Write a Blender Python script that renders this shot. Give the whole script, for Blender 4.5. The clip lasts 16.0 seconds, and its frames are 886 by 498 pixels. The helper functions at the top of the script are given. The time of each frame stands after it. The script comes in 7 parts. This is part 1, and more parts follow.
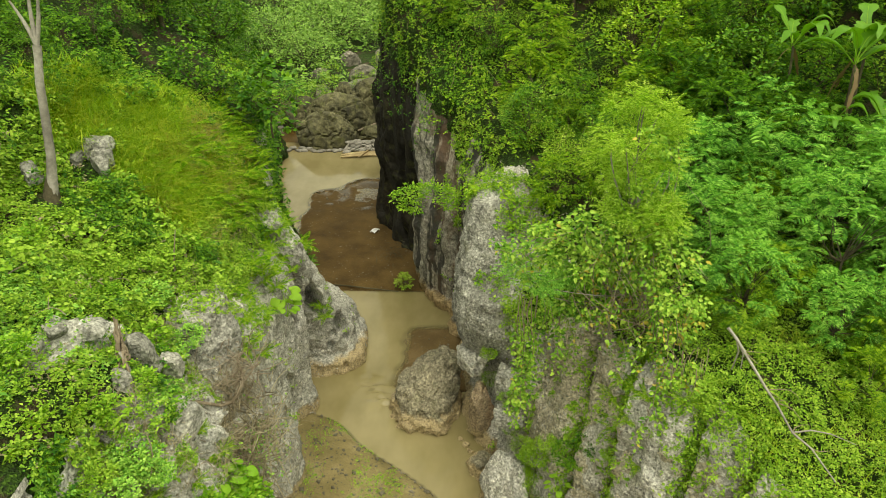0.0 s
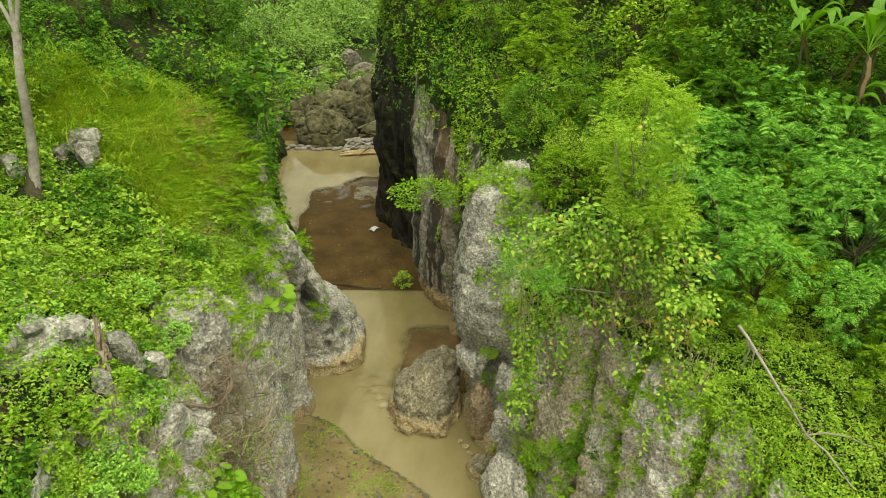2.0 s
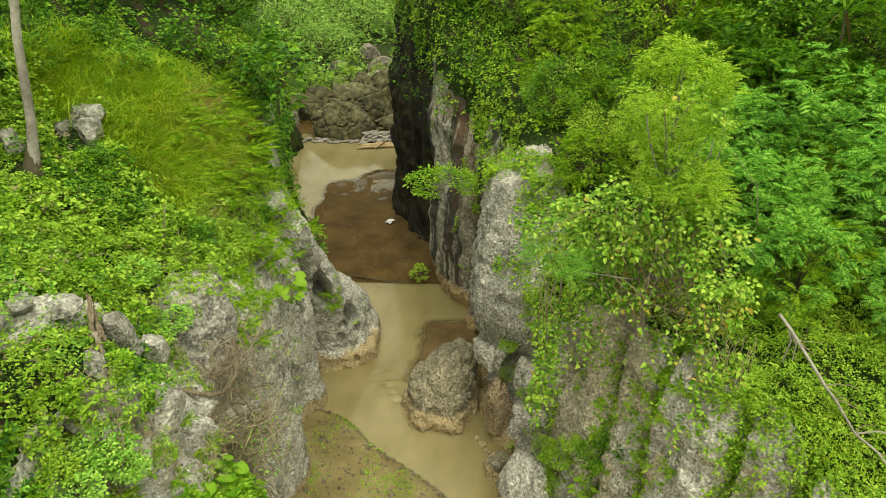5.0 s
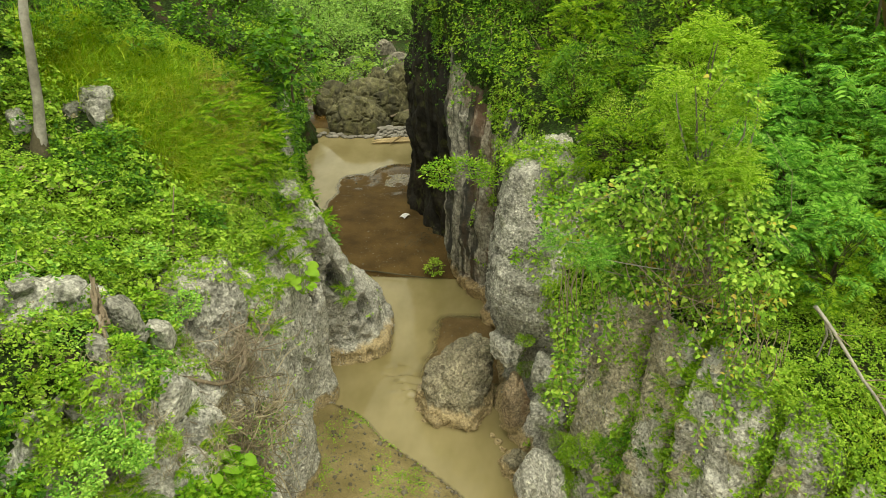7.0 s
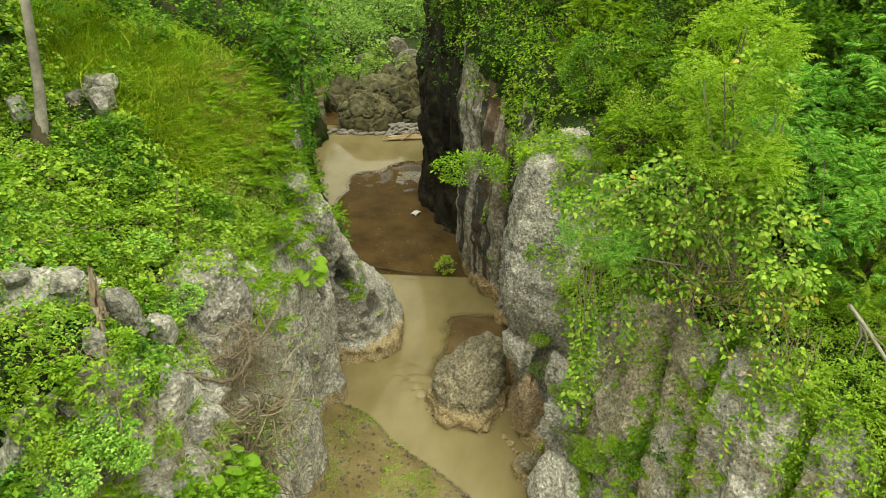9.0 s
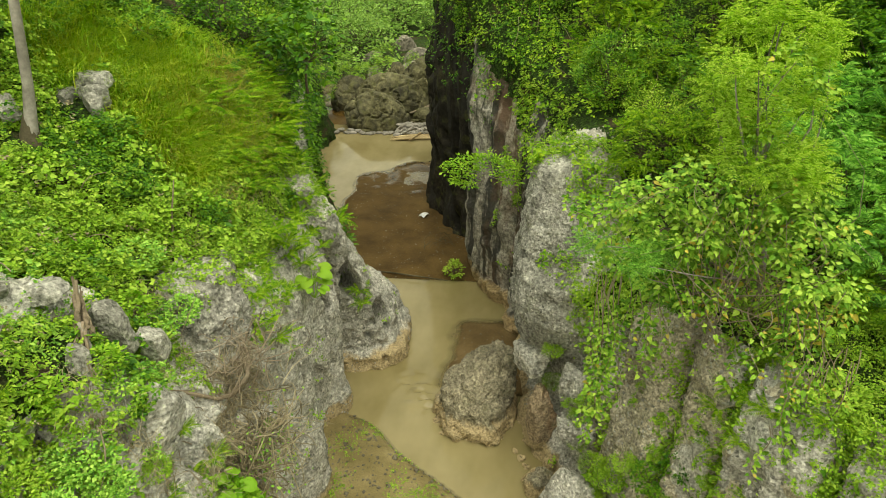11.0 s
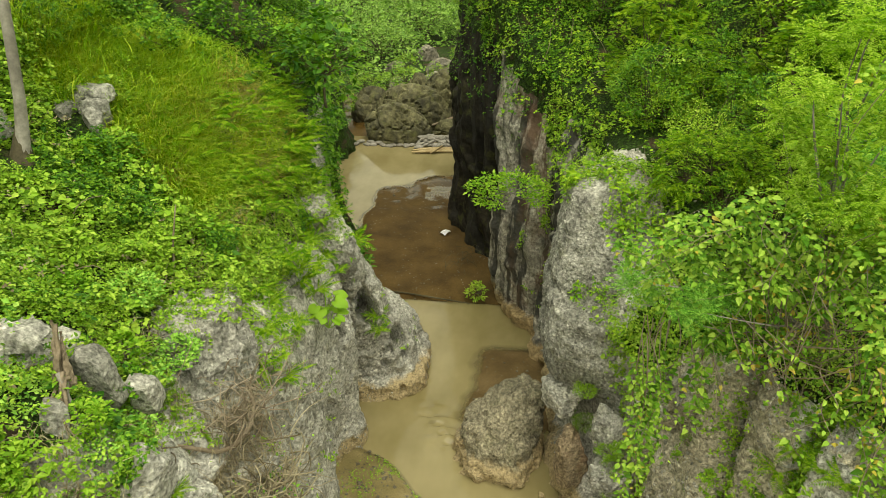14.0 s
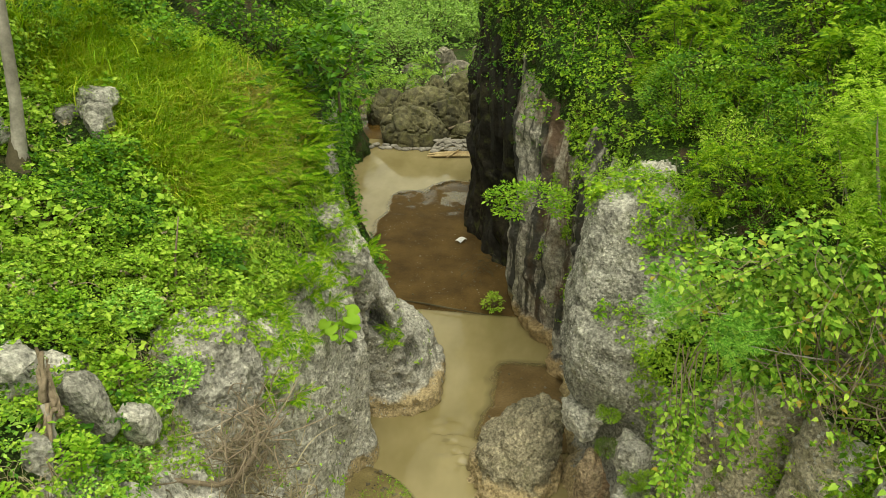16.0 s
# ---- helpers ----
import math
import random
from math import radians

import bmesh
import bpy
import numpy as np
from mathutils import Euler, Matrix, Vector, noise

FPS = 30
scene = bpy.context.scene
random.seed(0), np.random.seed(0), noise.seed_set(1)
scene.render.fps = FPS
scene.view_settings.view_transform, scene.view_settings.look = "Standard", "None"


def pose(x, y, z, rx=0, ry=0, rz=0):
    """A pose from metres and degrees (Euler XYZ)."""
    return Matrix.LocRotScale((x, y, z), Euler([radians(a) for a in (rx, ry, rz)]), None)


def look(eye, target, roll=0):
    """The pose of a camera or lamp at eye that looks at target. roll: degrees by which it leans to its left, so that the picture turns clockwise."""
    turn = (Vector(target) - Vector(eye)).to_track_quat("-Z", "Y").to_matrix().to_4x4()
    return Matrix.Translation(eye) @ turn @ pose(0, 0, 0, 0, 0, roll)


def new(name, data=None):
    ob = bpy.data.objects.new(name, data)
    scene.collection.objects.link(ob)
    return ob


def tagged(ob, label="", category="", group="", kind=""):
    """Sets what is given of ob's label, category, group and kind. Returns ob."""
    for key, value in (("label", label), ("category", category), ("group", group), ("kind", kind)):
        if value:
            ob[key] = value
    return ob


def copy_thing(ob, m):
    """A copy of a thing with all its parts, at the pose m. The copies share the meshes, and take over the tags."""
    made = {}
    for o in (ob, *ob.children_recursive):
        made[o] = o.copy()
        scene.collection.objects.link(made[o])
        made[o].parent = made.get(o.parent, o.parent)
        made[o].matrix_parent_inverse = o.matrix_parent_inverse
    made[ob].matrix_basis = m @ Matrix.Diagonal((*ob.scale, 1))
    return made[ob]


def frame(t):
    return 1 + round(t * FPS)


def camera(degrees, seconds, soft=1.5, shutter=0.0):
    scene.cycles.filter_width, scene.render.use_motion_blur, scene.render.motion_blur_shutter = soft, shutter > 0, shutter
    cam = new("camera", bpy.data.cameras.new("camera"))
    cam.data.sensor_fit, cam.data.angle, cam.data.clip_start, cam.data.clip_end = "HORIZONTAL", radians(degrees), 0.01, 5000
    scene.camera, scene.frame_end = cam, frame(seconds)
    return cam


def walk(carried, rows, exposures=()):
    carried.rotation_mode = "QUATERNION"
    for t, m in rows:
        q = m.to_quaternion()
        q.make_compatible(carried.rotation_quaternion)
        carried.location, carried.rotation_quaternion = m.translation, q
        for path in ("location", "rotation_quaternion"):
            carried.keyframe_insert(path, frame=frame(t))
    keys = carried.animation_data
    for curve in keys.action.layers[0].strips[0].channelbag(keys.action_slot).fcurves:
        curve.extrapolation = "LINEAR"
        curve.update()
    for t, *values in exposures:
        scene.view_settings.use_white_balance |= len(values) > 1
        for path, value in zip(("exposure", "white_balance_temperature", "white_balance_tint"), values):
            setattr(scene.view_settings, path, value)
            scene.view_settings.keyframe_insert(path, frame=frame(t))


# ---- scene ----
cam = camera(64.5, 16.0, soft=0.6)
PATH = [
    (0.0, 0.640, -0.744, 15.044, 62.284, -0.366, 0.289),
    (0.5, 0.672, -0.618, 14.956, 62.306, -0.331, 0.308),
    (1.0, 0.706, -0.497, 14.860, 62.344, -0.289, 0.336),
    (1.5, 0.733, -0.392, 14.772, 62.358, -0.238, 0.390),
    (2.0, 0.750, -0.290, 14.671, 62.361, -0.176, 0.437),
    (2.5, 0.762, -0.197, 14.563, 62.379, -0.105, 0.580),
    (3.0, 0.769, -0.098, 14.443, 62.396, -0.061, 0.829),
    (3.5, 0.777, -0.009, 14.329, 62.416, -0.019, 1.102),
    (4.0, 0.776, 0.092, 14.202, 62.440, 0.020, 1.402),
    (6.5, 0.716, 0.526, 13.618, 62.538, 0.148, 2.847),
    (7.0, 0.691, 0.608, 13.495, 62.569, 0.157, 3.197),
    (7.5, 0.673, 0.690, 13.375, 62.608, 0.176, 3.556),
    (8.0, 0.654, 0.781, 13.274, 62.618, 0.181, 3.835),
    (8.5, 0.637, 0.878, 13.213, 62.621, 0.181, 3.985),
    (11.0, 0.526, 1.711, 12.979, 62.542, 0.179, 4.816),
    (11.5, 0.496, 1.909, 12.958, 62.824, 0.170, 5.020),
    (12.0, 0.460, 2.121, 12.927, 63.020, 0.143, 5.297),
    (12.5, 0.412, 2.327, 12.890, 63.100, 0.133, 5.571),
    (13.0, 0.358, 2.546, 12.855, 63.142, 0.117, 5.886),
    (13.5, 0.311, 2.746, 12.830, 63.186, 0.067, 6.200),
    (14.0, 0.268, 2.956, 12.809, 63.247, 0.021, 6.552),
    (14.5, 0.219, 3.150, 12.783, 63.275, -0.063, 6.865),
    (15.0, 0.172, 3.349, 12.753, 63.315, -0.120, 7.210),
    (15.5, 0.133, 3.531, 12.727, 63.333, -0.170, 7.541),
    (16.0, 0.086, 3.716, 12.707, 63.357, -0.239, 7.900),
]
walk(cam, [(t, pose(x, y, z, rx, ry, rz)) for t, x, y, z, rx, ry, rz in PATH], exposures=[(0.0, 0.79, 7450, -2), (16.0, 0.79, 7450, -2)])

# ---- daylight: bright overcast sky ----
world = bpy.data.worlds.new("overcast_sky")
scene.world = world
world.use_nodes = True
wn = world.node_tree.nodes
sky = wn.new("ShaderNodeTexSky")
sky.sky_type, sky.sun_disc = "NISHITA", False
sky.sun_elevation, sky.sun_rotation = radians(66), radians(160)
sky.air_density, sky.dust_density, sky.ozone_density = 1.0, 4.0, 1.0
haze = wn.new("ShaderNodeMixRGB")
haze.inputs["Fac"].default_value = 0.75
haze.inputs["Color2"].default_value = (7.2, 6.95, 5.9, 1)
world.node_tree.links.new(sky.outputs["Color"], haze.inputs["Color1"])
world.node_tree.links.new(haze.outputs["Color"], wn["Background"].inputs["Color"])
wn["Background"].inputs["Strength"].default_value = 0.142
sun_data = bpy.data.lights.new("sun", "SUN")
sun_data.energy, sun_data.angle, sun_data.color = 1.3, radians(45), (1.0, 0.97, 0.9)
sun = new("sun", sun_data)
sun.matrix_world = look((4, -11, 27), (0, 0, 0))

# ---- tools: noise, meshes, materials ----


def lattice(ix, iy, iz, seed):
    h = (ix * 374761393 + iy * 668265263 + iz * 2147483647 + seed * 974634757) & 0xFFFFFFFF
    h = ((h ^ (h >> 13)) * 1274126177) & 0xFFFFFFFF
    h = ((h ^ (h >> 16)) * 2246822519) & 0xFFFFFFFF
    return ((h ^ (h >> 15)) & 0xFFFFFF) / 16777215.0


def value_noise(p, seed=0):
    """Smooth noise from 0 to 1 at points p (n, 3)."""
    f = np.floor(p)
    i = f.astype(np.int64)
    u = p - f
    u = u * u * u * (u * (u * 6 - 15) + 10)
    out = 0
    for dx in (0, 1):
        for dy in (0, 1):
            for dz in (0, 1):
                w = (u[:, 0] if dx else 1 - u[:, 0]) * (u[:, 1] if dy else 1 - u[:, 1]) * (u[:, 2] if dz else 1 - u[:, 2])
                out = out + w * lattice(i[:, 0] + dx, i[:, 1] + dy, i[:, 2] + dz, seed)
    return out


def fbm(p, scale=1.0, octaves=4, seed=0):
    q = np.asarray(p, float) * scale
    total, amp, norm = 0, 1.0, 0
    for k in range(octaves):
        total = total + amp * value_noise(q + 17.3 * k, seed + k)
        norm += amp
        amp *= 0.5
        q = q * 2.03
    return total / norm


def cells(p, scale=1.0, seed=0):
    """Distance to the nearest and second nearest of scattered seeds."""
    q = np.asarray(p, float) * scale
    i = np.floor(q).astype(np.int64)
    d1 = np.full(len(q), 9.0)
    d2 = np.full(len(q), 9.0)
    for dx in (-1, 0, 1):
        for dy in (-1, 0, 1):
            for dz in (-1, 0, 1):
                c = i + (dx, dy, dz)
                s = np.stack([lattice(c[:, 0], c[:, 1], c[:, 2], seed + k) for k in (1, 2, 3)], 1)
                d = np.linalg.norm(c + s - q, axis=1)
                d2 = np.minimum(d2, np.maximum(d, d1))
                d1 = np.minimum(d1, d)
    return d1, d2


def blocks(p, scale, seed=0):
    """One random number from 0 to 1 for each of the scattered cells."""
    q = np.asarray(p, float) * scale
    i = np.floor(q).astype(np.int64)
    best, value = np.full(len(q), 9.0), np.zeros(len(q))
    for dx in (-1, 0, 1):
        for dy in (-1, 0, 1):
            for dz in (-1, 0, 1):
                c = i + (dx, dy, dz)
                s = np.stack([lattice(c[:, 0], c[:, 1], c[:, 2], seed + k) for k in (1, 2, 3)], 1)
                d = np.linalg.norm(c + s - q, axis=1)
                value = np.where(d < best, lattice(c[:, 0], c[:, 1], c[:, 2], seed + 7), value)
                best = np.minimum(best, d)
    return value


def smoothstep(a, b, x):
    t = np.clip((x - a) / (b - a), 0, 1)
    return t * t * (3 - 2 * t)


def hermite(xs, ys, x):
    """A smooth curve through the knots xs, ys, evaluated at x."""
    xs, ys, x = np.asarray(xs, float), np.asarray(ys, float), np.asarray(x, float)
    d = np.diff(ys) / np.diff(xs)
    m = np.r_[d[0], (d[:-1] + d[1:]) / 2, d[-1]]
    m[1:-1][d[:-1] * d[1:] <= 0] = 0
    k = np.clip(np.searchsorted(xs, x) - 1, 0, len(xs) - 2)
    h = xs[k + 1] - xs[k]
    t = np.clip((x - xs[k]) / h, 0, 1)
    return (ys[k] * (1 + 2 * t) * (1 - t) ** 2 + ys[k + 1] * t * t * (3 - 2 * t) + h * m[k] * t * (1 - t) ** 2 - h * m[k + 1] * t * t * (1 - t))


def tri_mesh(name, verts, faces, smooth=True):
    """A mesh from arrays of places and of triangles or quads."""
    me = bpy.data.meshes.new(name)
    verts, faces = np.asarray(verts, np.float32), np.asarray(faces, np.int32)
    n, k = faces.shape
    me.vertices.add(len(verts))
    me.vertices.foreach_set("co", verts.ravel())
    me.loops.add(n * k)
    me.loops.foreach_set("vertex_index", faces.ravel())
    me.polygons.add(n)
    me.polygons.foreach_set("loop_start", np.arange(0, n * k, k, dtype=np.int32))
    me.polygons.foreach_set("use_smooth", np.full(n, smooth))
    me.update(calc_edges=True)
    return me


def mesh_thing(name, verts, faces, material, parent=None, label="", category="", group="", kind="", smooth=True):
    me = tri_mesh(name, verts, faces, smooth)
    me.materials.append(material)
    ob = new(name, me)
    ob.parent = parent
    return tagged(ob, label, category, group, kind)


def part(name, bm, material, parent, label="", smooth=True):
    """Links a bmesh as one mesh object under a thing or a part."""
    me = bpy.data.meshes.new(name)
    for f in bm.faces:
        f.smooth = smooth
    bm.to_mesh(me)
    bm.free()
    me.materials.append(material)
    ob = new(name, me)
    ob.parent = parent
    return tagged(ob, label)


def thing(name, x, y, z, label, category, group="", turn=0.0, size=1.0, kind=""):
    ob = new(name)
    ob.empty_display_size = 0.1
    ob.matrix_basis = pose(x, y, z, 0, 0, turn) @ Matrix.Scale(size, 4)
    return tagged(ob, label, category, group, kind)


def grid_faces(nv, nu):
    a = np.arange(nv * nu).reshape(nv, nu)
    return np.stack([a[:-1, :-1], a[:-1, 1:], a[1:, 1:], a[1:, :-1]], -1).reshape(-1, 4)


def tube(points, radii, sides=7):
    """Verts and quads of a bent, tapering tube."""
    points = np.asarray(points, float)
    radii = np.broadcast_to(np.asarray(radii, float), len(points))
    t = np.gradient(points, axis=0)
    t /= np.linalg.norm(t, axis=1, keepdims=True) + 1e-9
    ref = np.array([0.31, 0.87, 0.38]) if abs(t[0, 2]) > 0.8 else np.array([0.1, 0.2, 1.0])
    a = np.cross(t, ref)
    a /= np.linalg.norm(a, axis=1, keepdims=True) + 1e-9
    b = np.cross(t, a)
    ang = np.linspace(0, 2 * np.pi, sides, endpoint=False)
    v = points[:, None] + radii[:, None, None] * (np.cos(ang)[None, :, None] * a[:, None] + np.sin(ang)[None, :, None] * b[:, None])
    idx = np.arange(len(points) * sides).reshape(-1, sides)
    nxt = np.roll(idx, -1, 1)
    f = np.stack([idx[:-1], nxt[:-1], nxt[1:], idx[1:]], -1).reshape(-1, 4)
    return v.reshape(-1, 3), f


def merged(pieces):
    vs, fs, n = [], [], 0
    for v, f in pieces:
        vs.append(v)
        fs.append(f + n)
        n += len(v)
    return np.concatenate(vs), np.concatenate(fs)


def unit(v):
    return v / (np.linalg.norm(v, axis=-1, keepdims=True) + 1e-9)


def stamp(template, origins, ways, ups, lengths, widths=None):
    """Copies a small leaf template to many places: x of the template runs along ways, z along ups."""
    tv, tf = template
    ways = unit(ways)
    side = unit(np.cross(ups, ways))
    up = np.cross(ways, side)
    widths = lengths if widths is None else widths
    v = (origins[:, None] + (lengths[:, None] * tv[None, :, 0])[..., None] * ways[:, None]
         + (widths[:, None] * tv[None, :, 1])[..., None] * side[:, None] + (lengths[:, None] * tv[None, :, 2])[..., None] * up[:, None])
    f = tf[None] + (np.arange(len(origins)) * len(tv))[:, None, None]
    return v.reshape(-1, 3), f.reshape(-1, tf.shape[1])


# leaf templates: x along the leaf, y across, z up
LEAF = (np.array([(0, 0, 0), (0.42, 0.3, 0.07), (1, 0, -0.1), (0.42, -0.3, 0.07)]), np.array([(0, 2, 1), (0, 3, 2)]))
HEART = (np.array([(0, 0, 0), (-0.06, 0.26, 0.05), (0.28, 0.42, 0.06), (0.7, 0.24, 0.0), (1, 0, -0.16), (0.7, -0.24, 0.0), (0.28, -0.42, 0.06), (-0.06, -0.26, 0.05), (0.4, 0, -0.03)]),
         np.array([(0, 8, 1), (1, 8, 2), (2, 8, 3), (3, 8, 4), (4, 8, 5), (5, 8, 6), (6, 8, 7), (7, 8, 0)]))
OVAL = (np.array([(0, 0, 0), (0.25, 0.4, 0.06), (0.68, 0.25, 0.0), (1, 0, -0.14), (0.68, -0.25, 0.0), (0.25, -0.4, 0.06)]), np.array([(0, 2, 1), (0, 3, 2), (0, 4, 3), (0, 5, 4)]))
BLADE = (np.array([(0, 0.5, 0), (0, -0.5, 0), (0.5, 0.42, 0.06), (0.5, -0.42, 0.06), (1, 0, -0.3)]), np.array([(0, 1, 3), (0, 3, 2), (2, 3, 4)]))


def pinnate(pairs, leaflet, width, droop, taper=0.6, start=0.12):
    """A feathered leaf: pairs of narrow leaflets along a drooping rib."""
    v, f = [], []
    for k in range(pairs):
        s = start + (1 - start) * k / pairs
        z = 0.12 * s - droop * s * s
        size = leaflet * (1 - taper * abs(2 * (k + 0.5) / pairs - 0.85) ** 1.6)
        for side in (1, -1):
            n = len(v)
            tip = (s + 0.45 * size, side * size * 0.9, z - 0.3 * size)
            v += [(s, 0, z), (s + 0.2 * size + width, side * size * 0.45, z + 0.03), tip, (s + 0.2 * size - width, side * size * 0.45, z + 0.01)]
            f += [(n, n + 1, n + 2), (n, n + 2, n + 3)]
    n = len(v)
    v += [(0, 0.008, 0), (0, -0.008, 0), (0.95, 0, 0.12 * 0.95 - droop * 0.9)]
    f.append((n, n + 1, n + 2))
    return np.array(v), np.array(f)


FEATHER = pinnate(6, 0.44, 0.062, 0.35)
FERN = pinnate(13, 0.2, 0.03, 0.45, 0.75, 0.08)


def nodes_of(name):
    m = bpy.data.materials.new(name)
    m.use_nodes = True
    return m, m.node_tree.nodes, m.node_tree.links, m.node_tree.nodes["Principled BSDF"]


def ramp(nodes, stops):
    r = nodes.new("ShaderNodeValToRGB")
    e = r.color_ramp.elements
    while len(e) < len(stops):
        e.new(0.5)
    for el, (pos, col) in zip(e, stops):
        el.position, el.color = pos, (*col, 1)
    return r


def texture(nodes, links, kind, scale, detail=5.0, stretch=(1, 1, 1), rough=0.6):
    co = nodes.new("ShaderNodeNewGeometry")
    mp = nodes.new("ShaderNodeMapping")
    mp.inputs["Scale"].default_value = stretch
    links.new(co.outputs["Position"], mp.inputs["Vector"])
    t = nodes.new(kind)
    t.inputs["Scale"].default_value = scale
    if kind == "ShaderNodeTexNoise":
        t.inputs["Detail"].default_value, t.inputs["Roughness"].default_value = detail, rough
    links.new(mp.outputs["Vector"], t.inputs["Vector"])
    return t


def mix(nodes, links, fac, a, b, mode="MIX"):
    m = nodes.new("ShaderNodeMixRGB")
    m.blend_type = mode
    for key, val in (("Fac", fac), ("Color1", a), ("Color2", b)):
        if isinstance(val, (int, float)):
            m.inputs[key].default_value = val
        elif isinstance(val, tuple):
            m.inputs[key].default_value = (*val, 1)
        else:
            links.new(val, m.inputs[key])
    return m.outputs["Color"]


def bump(nodes, links, shader, height, strength, distance=0.02, normal=None):
    b = nodes.new("ShaderNodeBump")
    b.inputs["Strength"].default_value, b.inputs["Distance"].default_value = strength, distance
    links.new(height, b.inputs["Height"])
    if normal is not None:
        links.new(normal, b.inputs["Normal"])
    links.new(b.outputs["Normal"], shader.inputs["Normal"])
    return b.outputs["Normal"]


def leaf_material(name, dark, mid, light, passing=0.15, rough=0.5):
    """Leaves: colour varies leaf by leaf and by patch, light passes through the blades."""
    m, n, l, b = nodes_of(name)
    geo = n.new("ShaderNodeNewGeometry")
    patch = texture(n, l, "ShaderNodeTexNoise", 0.9, 3)
    add = n.new("ShaderNodeMath")
    add.operation = "MULTIPLY_ADD"
    l.new(patch.outputs["Fac"], add.inputs[0])
    add.inputs[1].default_value = 1.1
    half = n.new("ShaderNodeMath")
    half.operation = "MULTIPLY_ADD"
    half.inputs[1].default_value, half.inputs[2].default_value = 1.15, -0.62
    l.new(geo.outputs["Random Per Island"], half.inputs[0])
    l.new(half.outputs[0], add.inputs[2])
    r = ramp(n, [(0.0, dark), (0.5, mid), (1.0, light)])
    l.new(add.outputs[0], r.inputs["Fac"])
    l.new(r.outputs["Color"], b.inputs["Base Color"])
    b.inputs["Roughness"].default_value = rough
    b.inputs["Specular IOR Level"].default_value = 0.2
    t = n.new("ShaderNodeBsdfTranslucent")
    bright = mix(n, l, 1.0, r.outputs["Color"], (1.25, 1.3, 0.55), "MULTIPLY")
    l.new(bright, t.inputs["Color"])
    s = n.new("ShaderNodeMixShader")
    s.inputs["Fac"].default_value = passing
    l.new(b.outputs["BSDF"], s.inputs[1])
    l.new(t.outputs["BSDF"], s.inputs[2])
    l.new(s.outputs["Shader"], n["Material Output"].inputs["Surface"])
    return m

# ---- materials ----
def rock_material(name, pale, mid, dark, tan=None, moss=0.25, streak=0.5, pebbles=1.0, relief=1.0, size=1.0, run_from=0.5, rust=0.0):
    """Weathered conglomerate: pebbles in a grey matrix, black run-off streaks, lichen, and a tan layer at the water."""
    m, n, l, b = nodes_of(name)
    big = texture(n, l, "ShaderNodeTexNoise", 0.7, 6)
    fine = texture(n, l, "ShaderNodeTexNoise", 14 * size, 8, rough=0.7)
    peb = texture(n, l, "ShaderNodeTexVoronoi", 16 * size)
    streaks = texture(n, l, "ShaderNodeTexNoise", 1.0, 4, stretch=(1.9, 1.9, 0.12))
    base = ramp(n, [(0.3, dark), (0.5, mid), (0.68, pale)])
    l.new(big.outputs["Fac"], base.inputs["Fac"])
    grain = ramp(n, [(0.36, (0.3, 0.3, 0.29)), (0.64, (1.5, 1.49, 1.47))])
    l.new(fine.outputs["Fac"], grain.inputs["Fac"])
    col = mix(n, l, 0.85, base.outputs["Color"], grain.outputs["Color"], "MULTIPLY")
    stones = ramp(n, [(0.0, (0.45, 0.43, 0.41)), (0.5, (1.0, 1.0, 1.0)), (1.0, (1.6, 1.58, 1.54))])
    l.new(peb.outputs["Color"], stones.inputs["Fac"])
    col = mix(n, l, 0.55 * pebbles, col, stones.outputs["Color"], "MULTIPLY")
    run = ramp(n, [(run_from, (0, 0, 0)), (run_from + 0.08, (1, 1, 1))])
    l.new(streaks.outputs["Fac"], run.inputs["Fac"])
    amount = n.new("ShaderNodeMath")
    amount.operation = "MULTIPLY"
    amount.inputs[1].default_value = streak
    l.new(run.outputs["Color"], amount.inputs[0])
    col = mix(n, l, amount.outputs[0], col, (0.045, 0.045, 0.042))
    if rust:
        iron = texture(n, l, "ShaderNodeTexNoise", 0.55, 5, stretch=(1, 1, 0.6))
        ir = ramp(n, [(0.52, (0, 0, 0)), (0.62, (rust, rust, rust))])
        l.new(iron.outputs["Fac"], ir.inputs["Fac"])
        col = mix(n, l, ir.outputs["Color"], col, (0.26, 0.13, 0.065))
    green = texture(n, l, "ShaderNodeTexNoise", 2.3, 6)
    gr = ramp(n, [(0.54, (0, 0, 0)), (0.7, (1, 1, 1))])
    l.new(green.outputs["Fac"], gr.inputs["Fac"])
    ga = n.new("ShaderNodeMath")
    ga.operation = "MULTIPLY"
    ga.inputs[1].default_value = moss
    l.new(gr.outputs["Color"], ga.inputs[0])
    col = mix(n, l, ga.outputs[0], col, (0.11, 0.12, 0.035))
    if tan:
        co = n.new("ShaderNodeNewGeometry")
        sep = n.new("ShaderNodeSeparateXYZ")
        l.new(co.outputs["Position"], sep.inputs[0])
        wob = n.new("ShaderNodeMath")
        wob.operation = "MULTIPLY_ADD"
        wob.inputs[1].default_value = -0.9
        l.new(big.outputs["Fac"], wob.inputs[0])
        l.new(sep.outputs["Z"], wob.inputs[2])
        band = ramp(n, [(0.0, (1, 1, 1)), (0.12, (0, 0, 0))])
        l.new(wob.outputs[0], band.inputs["Fac"])
        tc = mix(n, l, 0.7, tan, grain.outputs["Color"], "MULTIPLY")
        col = mix(n, l, band.outputs["Color"], col, tc)
    l.new(col, b.inputs["Base Color"])
    b.inputs["Roughness"].default_value = 0.9
    b.inputs["Specular IOR Level"].default_value = 0.25
